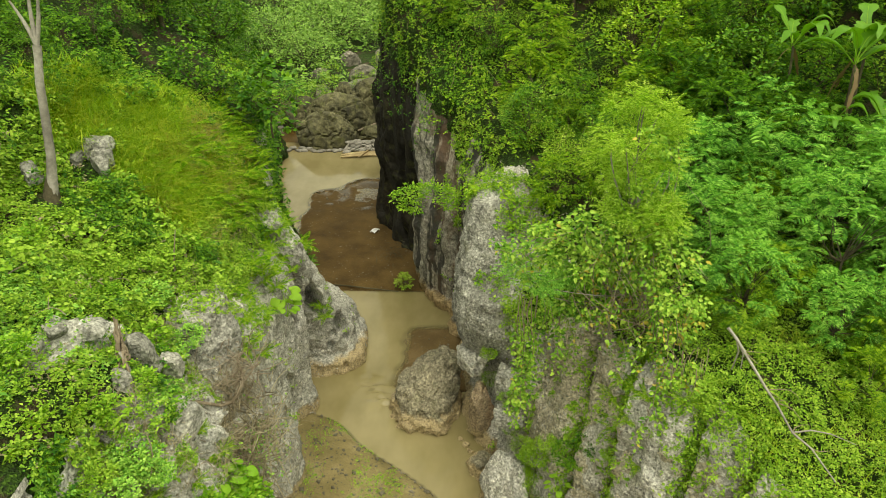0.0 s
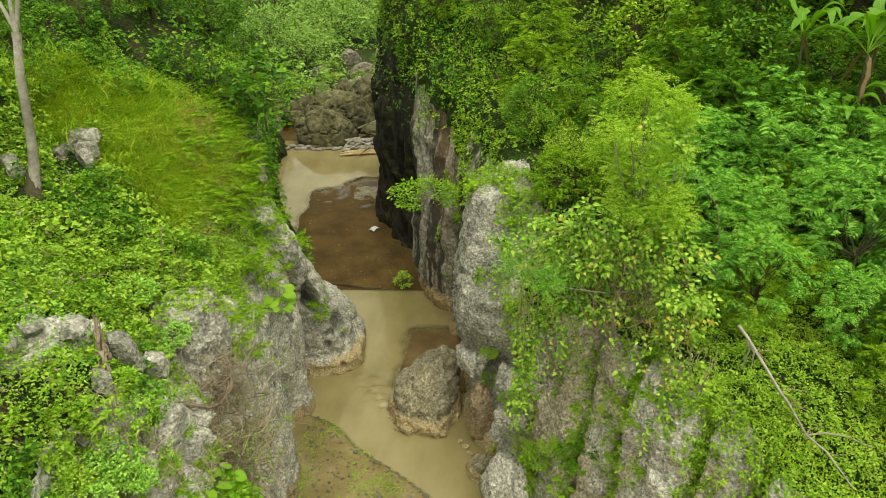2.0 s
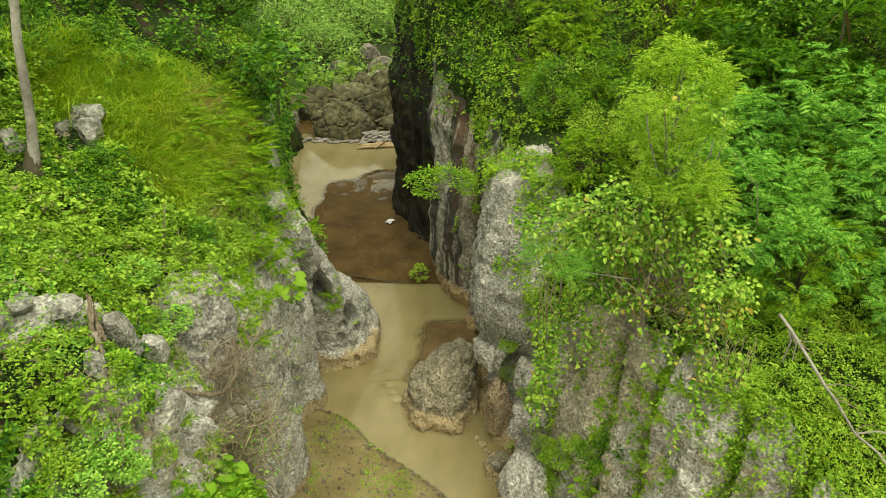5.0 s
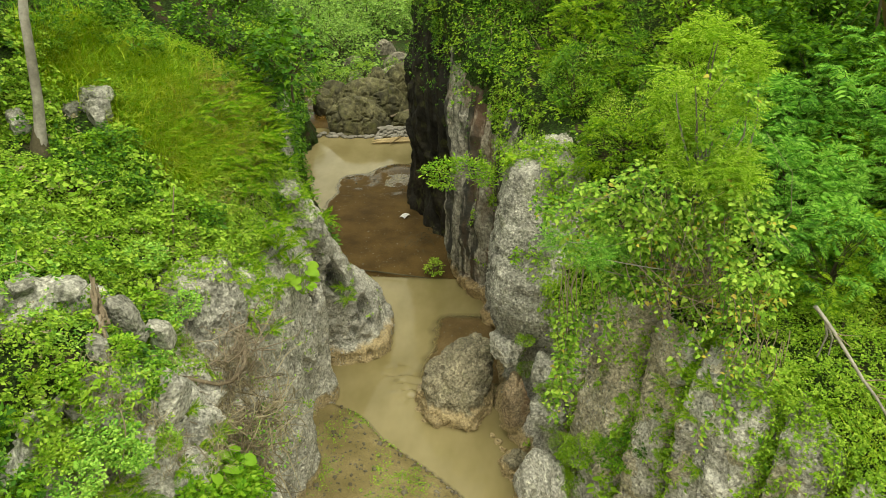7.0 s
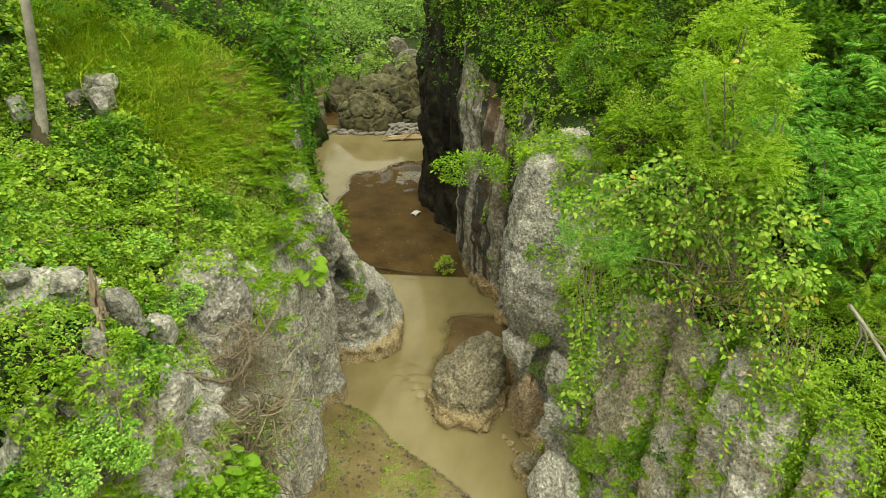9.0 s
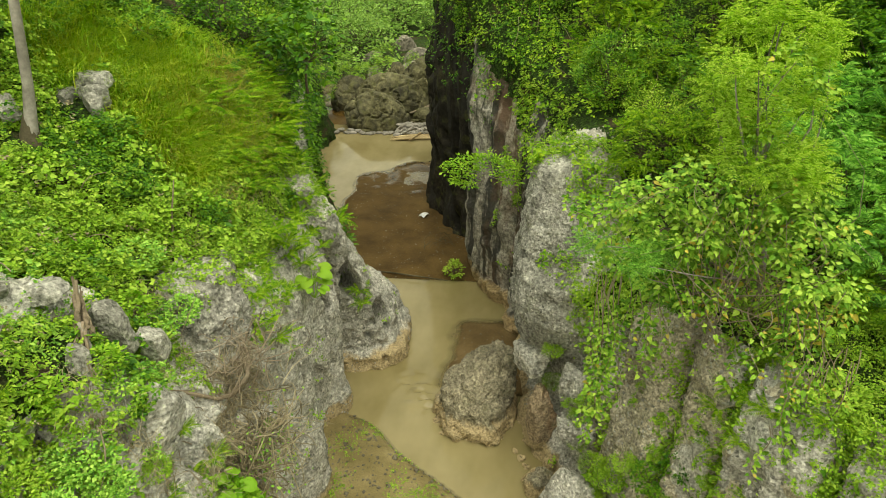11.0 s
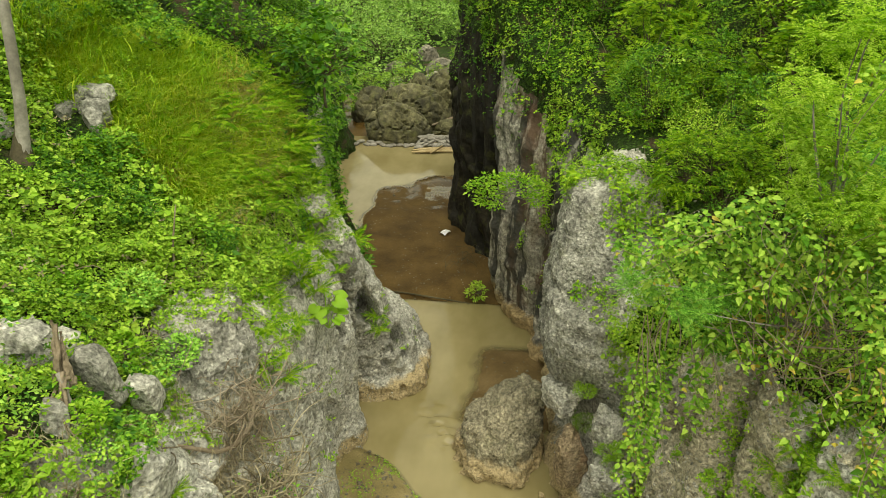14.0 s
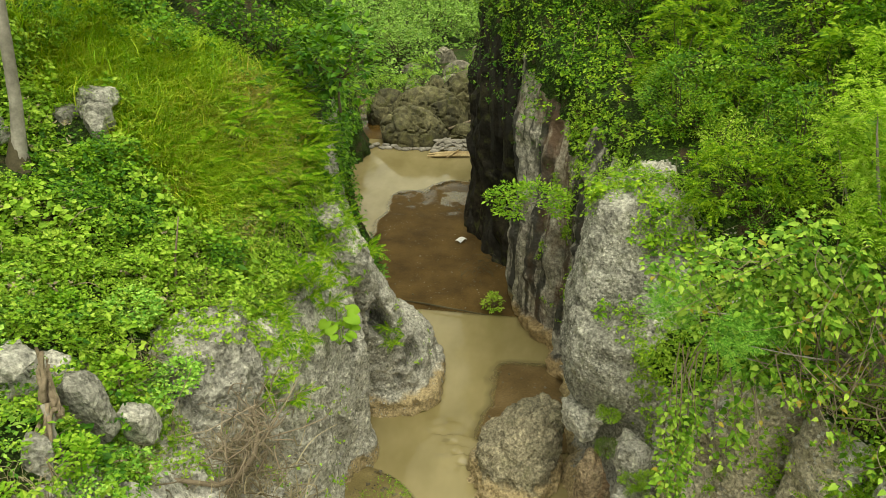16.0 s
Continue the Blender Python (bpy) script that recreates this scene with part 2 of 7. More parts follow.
    n1 = bump(n, l, b, fine.outputs["Fac"], 0.8 * relief, 0.05)
    bump(n, l, b, peb.outputs["Distance"], 0.7 * pebbles, 0.035, n1)
    return m


def earth_material(name, a, b_, c, rough=0.9, fine_scale=20, strength=0.5, specular=0.3, puddles=False, film_at=0.36, pool_y=None):
    m, n, l, b = nodes_of(name)
    big = texture(n, l, "ShaderNodeTexNoise", 0.8, 6)
    fine = texture(n, l, "ShaderNodeTexNoise", fine_scale, 8, rough=0.7)
    r = ramp(n, [(0.32, a), (0.5, b_), (0.68, c)])
    l.new(big.outputs["Fac"], r.inputs["Fac"])
    g = ramp(n, [(0.3, (0.55, 0.55, 0.55)), (0.7, (1.3, 1.3, 1.3))])
    l.new(fine.outputs["Fac"], g.inputs["Fac"])
    l.new(mix(n, l, 0.8, r.outputs["Color"], g.outputs["Color"], "MULTIPLY"), b.inputs["Base Color"])
    b.inputs["Roughness"].default_value = rough
    b.inputs["Specular IOR Level"].default_value = specular
    if puddles:
        film = ramp(n, [(film_at, (0.1, 0.1, 0.1)), (film_at + 0.07, (rough, rough, rough))])
        drain = big.outputs["Fac"]
        if pool_y is not None:
            sep = n.new("ShaderNodeSeparateXYZ")
            l.new(n.new("ShaderNodeNewGeometry").outputs["Position"], sep.inputs[0])
            slope = n.new("ShaderNodeMath")
            slope.operation = "MULTIPLY_ADD"
            slope.inputs[1].default_value, slope.inputs[2].default_value = -0.05, 0.05 * pool_y
            l.new(sep.outputs["Y"], slope.inputs[0])
            both = n.new("ShaderNodeMath")
            l.new(slope.outputs[0], both.inputs[0])
            l.new(drain, both.inputs[1])
            drain = both.outputs[0]
        l.new(drain, film.inputs["Fac"])
        l.new(film.outputs["Color"], b.inputs["Roughness"])
    bump(n, l, b, fine.outputs["Fac"], strength * (0.4 if puddles else 1), 0.04)
    return m


ROCK = rock_material("grey_conglomerate", (0.58, 0.575, 0.54), (0.46, 0.455, 0.42), (0.30, 0.297, 0.272), tan=(0.40, 0.32, 0.19), streak=0.22)
# near-black base with moss for the far stretch of the east wall
DARK_ROCK = rock_material("near_black_rock", (0.045, 0.039, 0.028), (0.02, 0.018, 0.013), (0.008, 0.0075, 0.006), moss=0.5, pebbles=0.4, relief=1.0, size=0.5)
STREAKED = rock_material("streaked_grey_wall", (0.47, 0.455, 0.42), (0.33, 0.315, 0.28), (0.15, 0.14, 0.115), tan=(0.36, 0.27, 0.15), streak=0.95, pebbles=0.9, size=0.6, run_from=0.47, rust=0.3)
BOULDER = rock_material("tan_boulder_rock", (0.36, 0.325, 0.24), (0.26, 0.238, 0.175), (0.14, 0.13, 0.095), tan=(0.40, 0.32, 0.19), streak=0.15)
LICHEN_ROCK = rock_material("lichen_grey_conglomerate", (0.43, 0.43, 0.40), (0.315, 0.315, 0.285), (0.18, 0.18, 0.16), tan=(0.40, 0.32, 0.19), streak=0.35, moss=0.35)
RUST_ROCK = rock_material("rusty_rock", (0.42, 0.34, 0.24), (0.32, 0.25, 0.17), (0.2, 0.15, 0.1), tan=(0.40, 0.32, 0.19), streak=0.2, rust=0.7)
BROWN_ROCK = rock_material("brown_weathered_rock", (0.56, 0.52, 0.43), (0.44, 0.405, 0.32), (0.28, 0.255, 0.195), tan=(0.40, 0.32, 0.19), streak=0.18, moss=0.4)
FAR_ROCK = rock_material("mossy_boulder_rock", (0.20, 0.19, 0.105), (0.115, 0.11, 0.06), (0.045, 0.045, 0.026), moss=0.6, streak=0.3, pebbles=0.5, relief=1.0, size=0.3)
GREY_FAR_ROCK = rock_material("grey_boulder_rock", (0.34, 0.32, 0.27), (0.22, 0.205, 0.17), (0.09, 0.085, 0.07), moss=0.35, streak=0.4, pebbles=0.5, relief=1.0, size=0.3)
MINT = leaf_material("mint_leaf", (0.09, 0.25, 0.03), (0.21, 0.44, 0.055), (0.38, 0.59, 0.11))
YELLOW_LEAF = leaf_material("yellowing_vine_leaf", (0.26, 0.24, 0.03), (0.42, 0.36, 0.05), (0.55, 0.45, 0.10))


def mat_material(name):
    """Ground hidden under tiny creeping leaves: leaf-sized cells of many greens, with some bare earth, all darkened as
    painted shade.
    """
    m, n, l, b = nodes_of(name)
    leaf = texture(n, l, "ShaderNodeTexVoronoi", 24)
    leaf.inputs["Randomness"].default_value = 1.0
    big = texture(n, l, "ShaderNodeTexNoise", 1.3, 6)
    # greens far below leaf colour: the shade of gaps between plants is painted in
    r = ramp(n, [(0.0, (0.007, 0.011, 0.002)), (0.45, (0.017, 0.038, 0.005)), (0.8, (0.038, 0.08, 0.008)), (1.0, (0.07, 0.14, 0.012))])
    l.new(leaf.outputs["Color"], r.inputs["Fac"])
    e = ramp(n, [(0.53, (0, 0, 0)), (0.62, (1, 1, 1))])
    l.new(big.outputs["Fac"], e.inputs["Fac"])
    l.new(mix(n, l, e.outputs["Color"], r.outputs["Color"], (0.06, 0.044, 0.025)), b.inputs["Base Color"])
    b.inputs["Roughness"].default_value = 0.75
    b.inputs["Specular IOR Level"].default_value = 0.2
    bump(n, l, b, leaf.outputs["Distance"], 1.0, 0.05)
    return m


SHADE_MAT = mat_material("shade_dark_leaf_mat")
TURF = earth_material("grassy_turf", (0.05, 0.09, 0.010), (0.09, 0.15, 0.015), (0.17, 0.20, 0.032), fine_scale=26, strength=0.8)
MUD = earth_material("wet_mud", (0.058, 0.035, 0.010), (0.09, 0.055, 0.016), (0.128, 0.082, 0.026), rough=0.85, specular=0.22, puddles=True, film_at=0.40, pool_y=33.2)
BAR_SAND = earth_material("brown_bar_sand", (0.095, 0.064, 0.027), (0.135, 0.092, 0.04), (0.18, 0.125, 0.06), rough=0.8, specular=0.15)
GRAVEL = earth_material("bank_gravel", (0.18, 0.145, 0.06), (0.26, 0.21, 0.095), (0.36, 0.30, 0.155), fine_scale=30, strength=0.9)
HERB = leaf_material("herb_leaf", (0.095, 0.205, 0.012), (0.21, 0.385, 0.026), (0.35, 0.50, 0.065))
GRASS = leaf_material("grass_blade", (0.12, 0.275, 0.010), (0.265, 0.455, 0.018), (0.49, 0.57, 0.06))
YELLOW_GRASS = leaf_material("yellowing_grass", (0.22, 0.25, 0.03), (0.38, 0.36, 0.06), (0.54, 0.46, 0.14))
DEEP = leaf_material("deep_green_leaf", (0.022, 0.09, 0.005), (0.075, 0.205, 0.011), (0.18, 0.345, 0.022))
SHRUB = leaf_material("shrub_leaf", (0.06, 0.165, 0.007), (0.165, 0.325, 0.014), (0.33, 0.48, 0.035))
VINE = leaf_material("vine_leaf", (0.065, 0.18, 0.012), (0.18, 0.35, 0.03), (0.36, 0.52, 0.08))
FEATHERY = leaf_material("feathery_leaf", (0.17, 0.34, 0.025), (0.36, 0.55, 0.06), (0.58, 0.72, 0.17), 0.42)
BLUISH = leaf_material("bluish_feathery_leaf", (0.065, 0.21, 0.025), (0.17, 0.42, 0.05), (0.34, 0.60, 0.11))
FRESH = leaf_material("fresh_broad_leaf", (0.10, 0.26, 0.012), (0.21, 0.40, 0.03), (0.36, 0.54, 0.06), 0.35)
FAR_LEAF = leaf_material("far_foliage", (0.035, 0.10, 0.009), (0.085, 0.19, 0.02), (0.18, 0.30, 0.045))
BANANA = leaf_material("banana_leaf", (0.06, 0.18, 0.012), (0.11, 0.27, 0.02), (0.19, 0.37, 0.045), 0.35, 0.4)
# far-valley leaves: aerial haze is put into the colour as paler green
HAZE_LEAF = leaf_material("haze_paled_foliage", (0.105, 0.215, 0.036), (0.195, 0.36, 0.058), (0.33, 0.51, 0.115))
BROWN_LEAF = leaf_material("dry_leaf", (0.08, 0.055, 0.025), (0.14, 0.10, 0.045), (0.22, 0.165, 0.08))
STRAW = leaf_material("dry_straw", (0.15, 0.12, 0.075), (0.29, 0.245, 0.16), (0.43, 0.38, 0.27))
TWIGS = earth_material("dark_twig_bark", (0.045, 0.04, 0.022), (0.08, 0.07, 0.04), (0.12, 0.105, 0.065))
PALE_BARK = earth_material("pale_smooth_bark", (0.17, 0.155, 0.135), (0.31, 0.29, 0.255), (0.47, 0.445, 0.40), fine_scale=9)
BARK = earth_material("grey_bark", (0.16, 0.14, 0.12), (0.27, 0.25, 0.22), (0.40, 0.37, 0.33), fine_scale=14)
DEADWOOD = earth_material("bleached_deadwood", (0.16, 0.125, 0.085), (0.26, 0.21, 0.15), (0.36, 0.31, 0.24), fine_scale=18)


def water_material():
    """Silty water: opaque where deep, the bed shows where it is shallow, and the surface mirrors the sky."""
    m, n, l, b = nodes_of("silty_water")
    swirl = texture(n, l, "ShaderNodeTexNoise", 0.35, 4, stretch=(1.3, 0.7, 1))
    r = ramp(n, [(0.35, (0.21, 0.176, 0.082)), (0.65, (0.30, 0.256, 0.135))])
    l.new(swirl.outputs["Fac"], r.inputs["Fac"])
    l.new(r.outputs["Color"], b.inputs["Base Color"])
    b.inputs["Roughness"].default_value = 0.8
    b.inputs["Specular IOR Level"].default_value = 0.0
    w = texture(n, l, "ShaderNodeTexNoise", 5.0, 4, stretch=(1.0, 0.6, 1))
    ripple = n.new("ShaderNodeBump")
    ripple.inputs["Strength"].default_value, ripple.inputs["Distance"].default_value = 0.08, 0.03
    l.new(w.outputs["Fac"], ripple.inputs["Height"])
    d = n.new("ShaderNodeAttribute")
    d.attribute_name = "depth"
    thick = ramp(n, [(0.0, (0.05, 0.05, 0.05)), (0.02, (0.45, 0.45, 0.45)), (0.13, (1, 1, 1))])
    l.new(d.outputs["Fac"], thick.inputs["Fac"])
    clear = n.new("ShaderNodeBsdfTransparent")
    clear.inputs["Color"].default_value = (0.98, 0.96, 0.92, 1)
    both = n.new("ShaderNodeMixShader")
    l.new(thick.outputs["Color"], both.inputs["Fac"])
    l.new(clear.outputs["BSDF"], both.inputs[1])
    l.new(b.outputs["BSDF"], both.inputs[2])
    gloss = n.new("ShaderNodeBsdfGlossy")
    gloss.inputs["Roughness"].default_value = 0.06
    l.new(ripple.outputs["Normal"], gloss.inputs["Normal"])
    edge = n.new("ShaderNodeFresnel")
    edge.inputs["IOR"].default_value = 1.36
    l.new(ripple.outputs["Normal"], edge.inputs["Normal"])
    top = n.new("ShaderNodeMixShader")
    l.new(edge.outputs["Fac"], top.inputs["Fac"])
    l.new(both.outputs["Shader"], top.inputs[1])
    l.new(gloss.outputs["BSDF"], top.inputs[2])
    l.new(top.outputs["Shader"], n["Material Output"].inputs["Surface"])
    return m


WATER = water_material()
def clast_material():
    """Single pebbles of the conglomerate, each with its own grey."""
    m, n, l, b = nodes_of("conglomerate_clast")
    geo = n.new("ShaderNodeNewGeometry")
    r = ramp(n, [(0.0, (0.10, 0.10, 0.09)), (0.4, (0.30, 0.29, 0.26)), (0.75, (0.38, 0.375, 0.34)), (1.0, (0.47, 0.46, 0.42))])
    l.new(geo.outputs["Random Per Island"], r.inputs["Fac"])
    fine = texture(n, l, "ShaderNodeTexNoise", 30, 5)
    g = ramp(n, [(0.3, (0.6, 0.6, 0.6)), (0.7, (1.25, 1.25, 1.25))])
    l.new(fine.outputs["Fac"], g.inputs["Fac"])
    l.new(mix(n, l, 0.8, r.outputs["Color"], g.outputs["Color"], "MULTIPLY"), b.inputs["Base Color"])
    b.inputs["Roughness"].default_value = 0.9
    return m


CLAST = clast_material()
CANVAS = earth_material("white_sandbag_cloth", (0.15, 0.14, 0.12), (0.26, 0.245, 0.215), (0.40, 0.38, 0.345), fine_scale=8, strength=0.3)
PLASTIC = earth_material("white_plastic_film", (0.72, 0.73, 0.76), (0.8, 0.81, 0.84), (0.86, 0.87, 0.9), rough=0.35, fine_scale=9, strength=0.5)
BAMBOO = earth_material("dry_bamboo", (0.34, 0.25, 0.13), (0.46, 0.36, 0.2), (0.58, 0.47, 0.28), fine_scale=12, strength=0.3)
PEBBLE = earth_material("river_pebble", (0.10, 0.085, 0.06), (0.17, 0.15, 0.11), (0.28, 0.25, 0.20), fine_scale=25, strength=0.4)

# ---- the gorge: guide lines (y, x, z) from the water's edge up to the hill ----
LEFT = [
    [(-30, -3, -1), (5, -2.6, -1), (8, -2.8, -1), (11, -3.1, -1), (13, -3.4, -1), (15, -3.75, -1), (16, -3.5, -1), (17, -3.85, -1), (18.2, -3.7, -1), (18.8, -2.85, -1), (19.2, -2.2, -1),
     (21.4, -2.4, -1), (24, -4.9, -1), (27, -6.9, -1), (31, -8.4, -1), (35, -9.3, -1), (40, -9.0, -1), (46, -11, -1), (60, -16, -1)],
    [(-30, -3, 4), (5, -3.0, 3.4), (8, -3.15, 3.2), (11, -3.3, 2.9), (14, -3.72, 2.2), (17, -3.85, 2.0), (18.4, -3.35, 1.5), (19.4, -2.7, 1.25), (21.2, -3.0, 1.5), (24, -5.3, 2.5), (31, -8.8, 3), (40, -9.6, 1.5),
     (60, -17, 2)],
    [(-30, -3.4, 7), (5, -3.4, 5.6), (8, -3.5, 5.4), (11, -3.65, 5.4), (14, -4.0, 4.6), (16, -4.05, 4.6), (18.4, -3.95, 3.6), (19.6, -3.7, 2.9), (21.2, -4.3, 3.4), (24, -5.7, 5.2), (31, -9.3, 5.5), (40, -10, 3),
     (60, -18, 3)],
    [(-30, -4.4, 8), (5, -4.3, 7.0), (8, -4.3, 6.7), (11, -4.45, 6.6), (14, -4.4, 6.4), (16, -4.5, 6.4), (18, -4.75, 6.6), (21, -5.2, 6.6), (24, -6.0, 7.2), (31, -9.8, 7), (40, -11, 4.5), (60, -19, 5)],
    [(-30, -5.6, 9), (5, -5.2, 8.4), (8, -5.2, 8.3), (11, -5.8, 7.9), (14, -5.6, 8.0), (17, -5.4, 8.3), (20, -5.9, 8.6), (24, -6.9, 8.8), (31, -10, 8.4), (40, -12.5, 6), (60, -22, 7)],
    [(-30, -8, 10), (5, -7.6, 9.8), (11, -7.8, 9.2), (12.6, -7.8, 9.15), (14, -7.8, 9.55), (18, -7.8, 10.0), (24, -8.5, 10.6), (31, -13, 10.5), (40, -16, 9), (60, -26, 10)],
    [(-30, -16, 13), (5, -16, 13), (14, -16, 13), (24, -16, 14), (40, -24, 15), (60, -40, 18)],
    [(-30, -70, 26), (14, -70, 26), (40, -75, 30), (60, -90, 34)],
]
RIGHT = [
    [(-30, 9, -1), (5, 8.0, -1), (8, 6.2, -1), (10, 4.9, -1), (12, 3.6, -1), (13.2, 2.85, -1), (14.3, 2.3, -1), (15.7, 1.3, -1), (17.5, 1.25, -1), (21.7, 1.15, -1), (23, 0.5, -1), (24.2, -0.35, -1), (26.8, -0.65, -1),
     (28, -1.45, -1), (29.7, -2.0, -1), (31.3, -2.75, -1), (35, -2.9, -1), (40, -3.0, -1), (46, -2.6, -1), (60, 0, -1)],
    [(-30, 9.2, 4), (5, 8.2, 3), (8, 6.4, 2.6), (10, 5.1, 2.4), (12, 3.9, 2.2), (13.7, 3.15, 1.9), (15, 2.4, 1.6), (15.9, 2.15, 1.5), (17.5, 1.95, 1.6), (22, 1.2, 1.8), (24.2, -0.4, 2), (26.8, -0.6, 2), (28.3, -1.5, 2.2),
     (31, -2.5, 2.4), (35, -2.6, 2.4), (40, -2.6, 2), (46, -2.2, 1), (60, 1, 1)],
    [(-30, 9.4, 5.5), (5, 8.4, 4.6), (8, 6.6, 4.7), (10, 5.4, 4.6), (12, 4.2, 4.5), (13.7, 3.45, 4.0), (15, 2.7, 3.1), (15.9, 2.4, 3.3), (17.5, 2.0, 3.9), (22, 1.3, 4.4), (24.2, -0.3, 4.6), (26.8, -0.6, 4.8),
     (28.3, -1.5, 5), (31, -2.35, 5.4), (35, -2.3, 5), (40, -2.0, 4), (46, -1.5, 2), (60, 2, 2)],
    [(-30, 10, 6), (5, 9, 5.5), (8, 7.2, 5.5), (10, 5.9, 6.0), (12, 4.65, 6.1), (13.7, 3.8, 5.6), (15, 2.8, 4.6), (16, 2.0, 4.6), (17, 2.1, 6.2), (18, 2.1, 6.9), (19, 2.2, 7.2), (22, 1.5, 7.2), (24.7, -0.05, 7.8), (26.8, -0.75, 8.6),
     (28.4, -1.5, 9.2), (31, -2.0, 9.4), (35, -1.6, 8.5), (40, -1.2, 6), (46, -0.6, 3.4), (60, 3, 3)],
    [(-30, 11, 6.3), (5, 10, 5.8), (8, 8.6, 5.5), (9, 8.0, 5.8), (10, 7.4, 6.2), (12, 6.4, 6.5), (14, 5.8, 6.5), (15.3, 4.9, 6.2), (16, 4.5, 6.2), (17, 4.2, 7.3), (18, 3.9, 7.6), (19, 3.8, 7.9), (20, 3.6, 8.2), (22, 2.5, 8.6), (24.7, 1.0, 9.3),
     (27, -0.2, 11.2), (28.6, -1.1, 12.2), (31, -1.5, 12.6), (40, -0.3, 8.5), (46, 0.8, 5), (60, 5, 5)],
    [(-30, 14, 7), (5, 13.5, 6.4), (9, 13, 6.4), (12, 12.5, 6.9), (16, 11.5, 7.9), (20, 10, 9.2), (24, 7.5, 11), (30, 4.5, 14), (40, 4, 12.5), (60, 10, 10)],
    [(-30, 22, 10), (9, 22, 9), (20, 20, 13), (30, 15, 18), (40, 14, 18), (60, 22, 16)],
    [(-30, 70, 26), (20, 70, 30), (60, 70, 34)],
]


def loft(levels, ys, steps):
    """A smooth skin over the guide lines: rows from the lowest line to the highest, columns along y."""
    lines = np.stack([np.stack([hermite([p[0] for p in g], [p[1] for p in g], ys), ys, hermite([p[0] for p in g], [p[2] for p in g], ys)], 1) for g in levels])
    knots = np.arange(len(levels))
    v = np.concatenate([np.linspace(k, k + 1, s, endpoint=False) for k, s in enumerate(steps)] + [[len(levels) - 1]])
    m = np.gradient(lines, axis=0)
    d = np.diff(lines, axis=0)
    m[1:-1] = np.where(d[:-1] * d[1:] <= 0, 0, m[1:-1])
    k = np.minimum(v.astype(int), len(levels) - 2)
    t = (v - k)[:, None, None]
    return v, lines[k] * (1 + 2 * t) * (1 - t) ** 2 + lines[k + 1] * t * t * (3 - 2 * t) + m[k] * t * (1 - t) ** 2 - m[k + 1] * t * t * (1 - t)


def skin_normals(g, flip):
    n = np.cross(np.gradient(g, axis=1), np.gradient(g, axis=0))
    n = unit(n)
    return -n if flip else n


CLEFTS = (-10.4, -9.1, -7.45, -6.0, -4.25, -3.1)


def east_slabs(p):
    """The near east cliff stands in upright slabs: distance to the nearest cleft, and each slab's own offset."""
    u = 0.62 * p[:, 0] - 0.79 * p[:, 1] + 0.42 * (fbm(p * (1, 1, 0.4), 0.8, 3, 61) - 0.5)
    c = np.array(CLEFTS)
    k = np.searchsorted(c, u)
    offset = np.array([0.1, -0.2, 0.2, -0.15, 0.25, 0.0, 0.2])[k]
    return np.abs(u[:, None] - c).min(1), offset


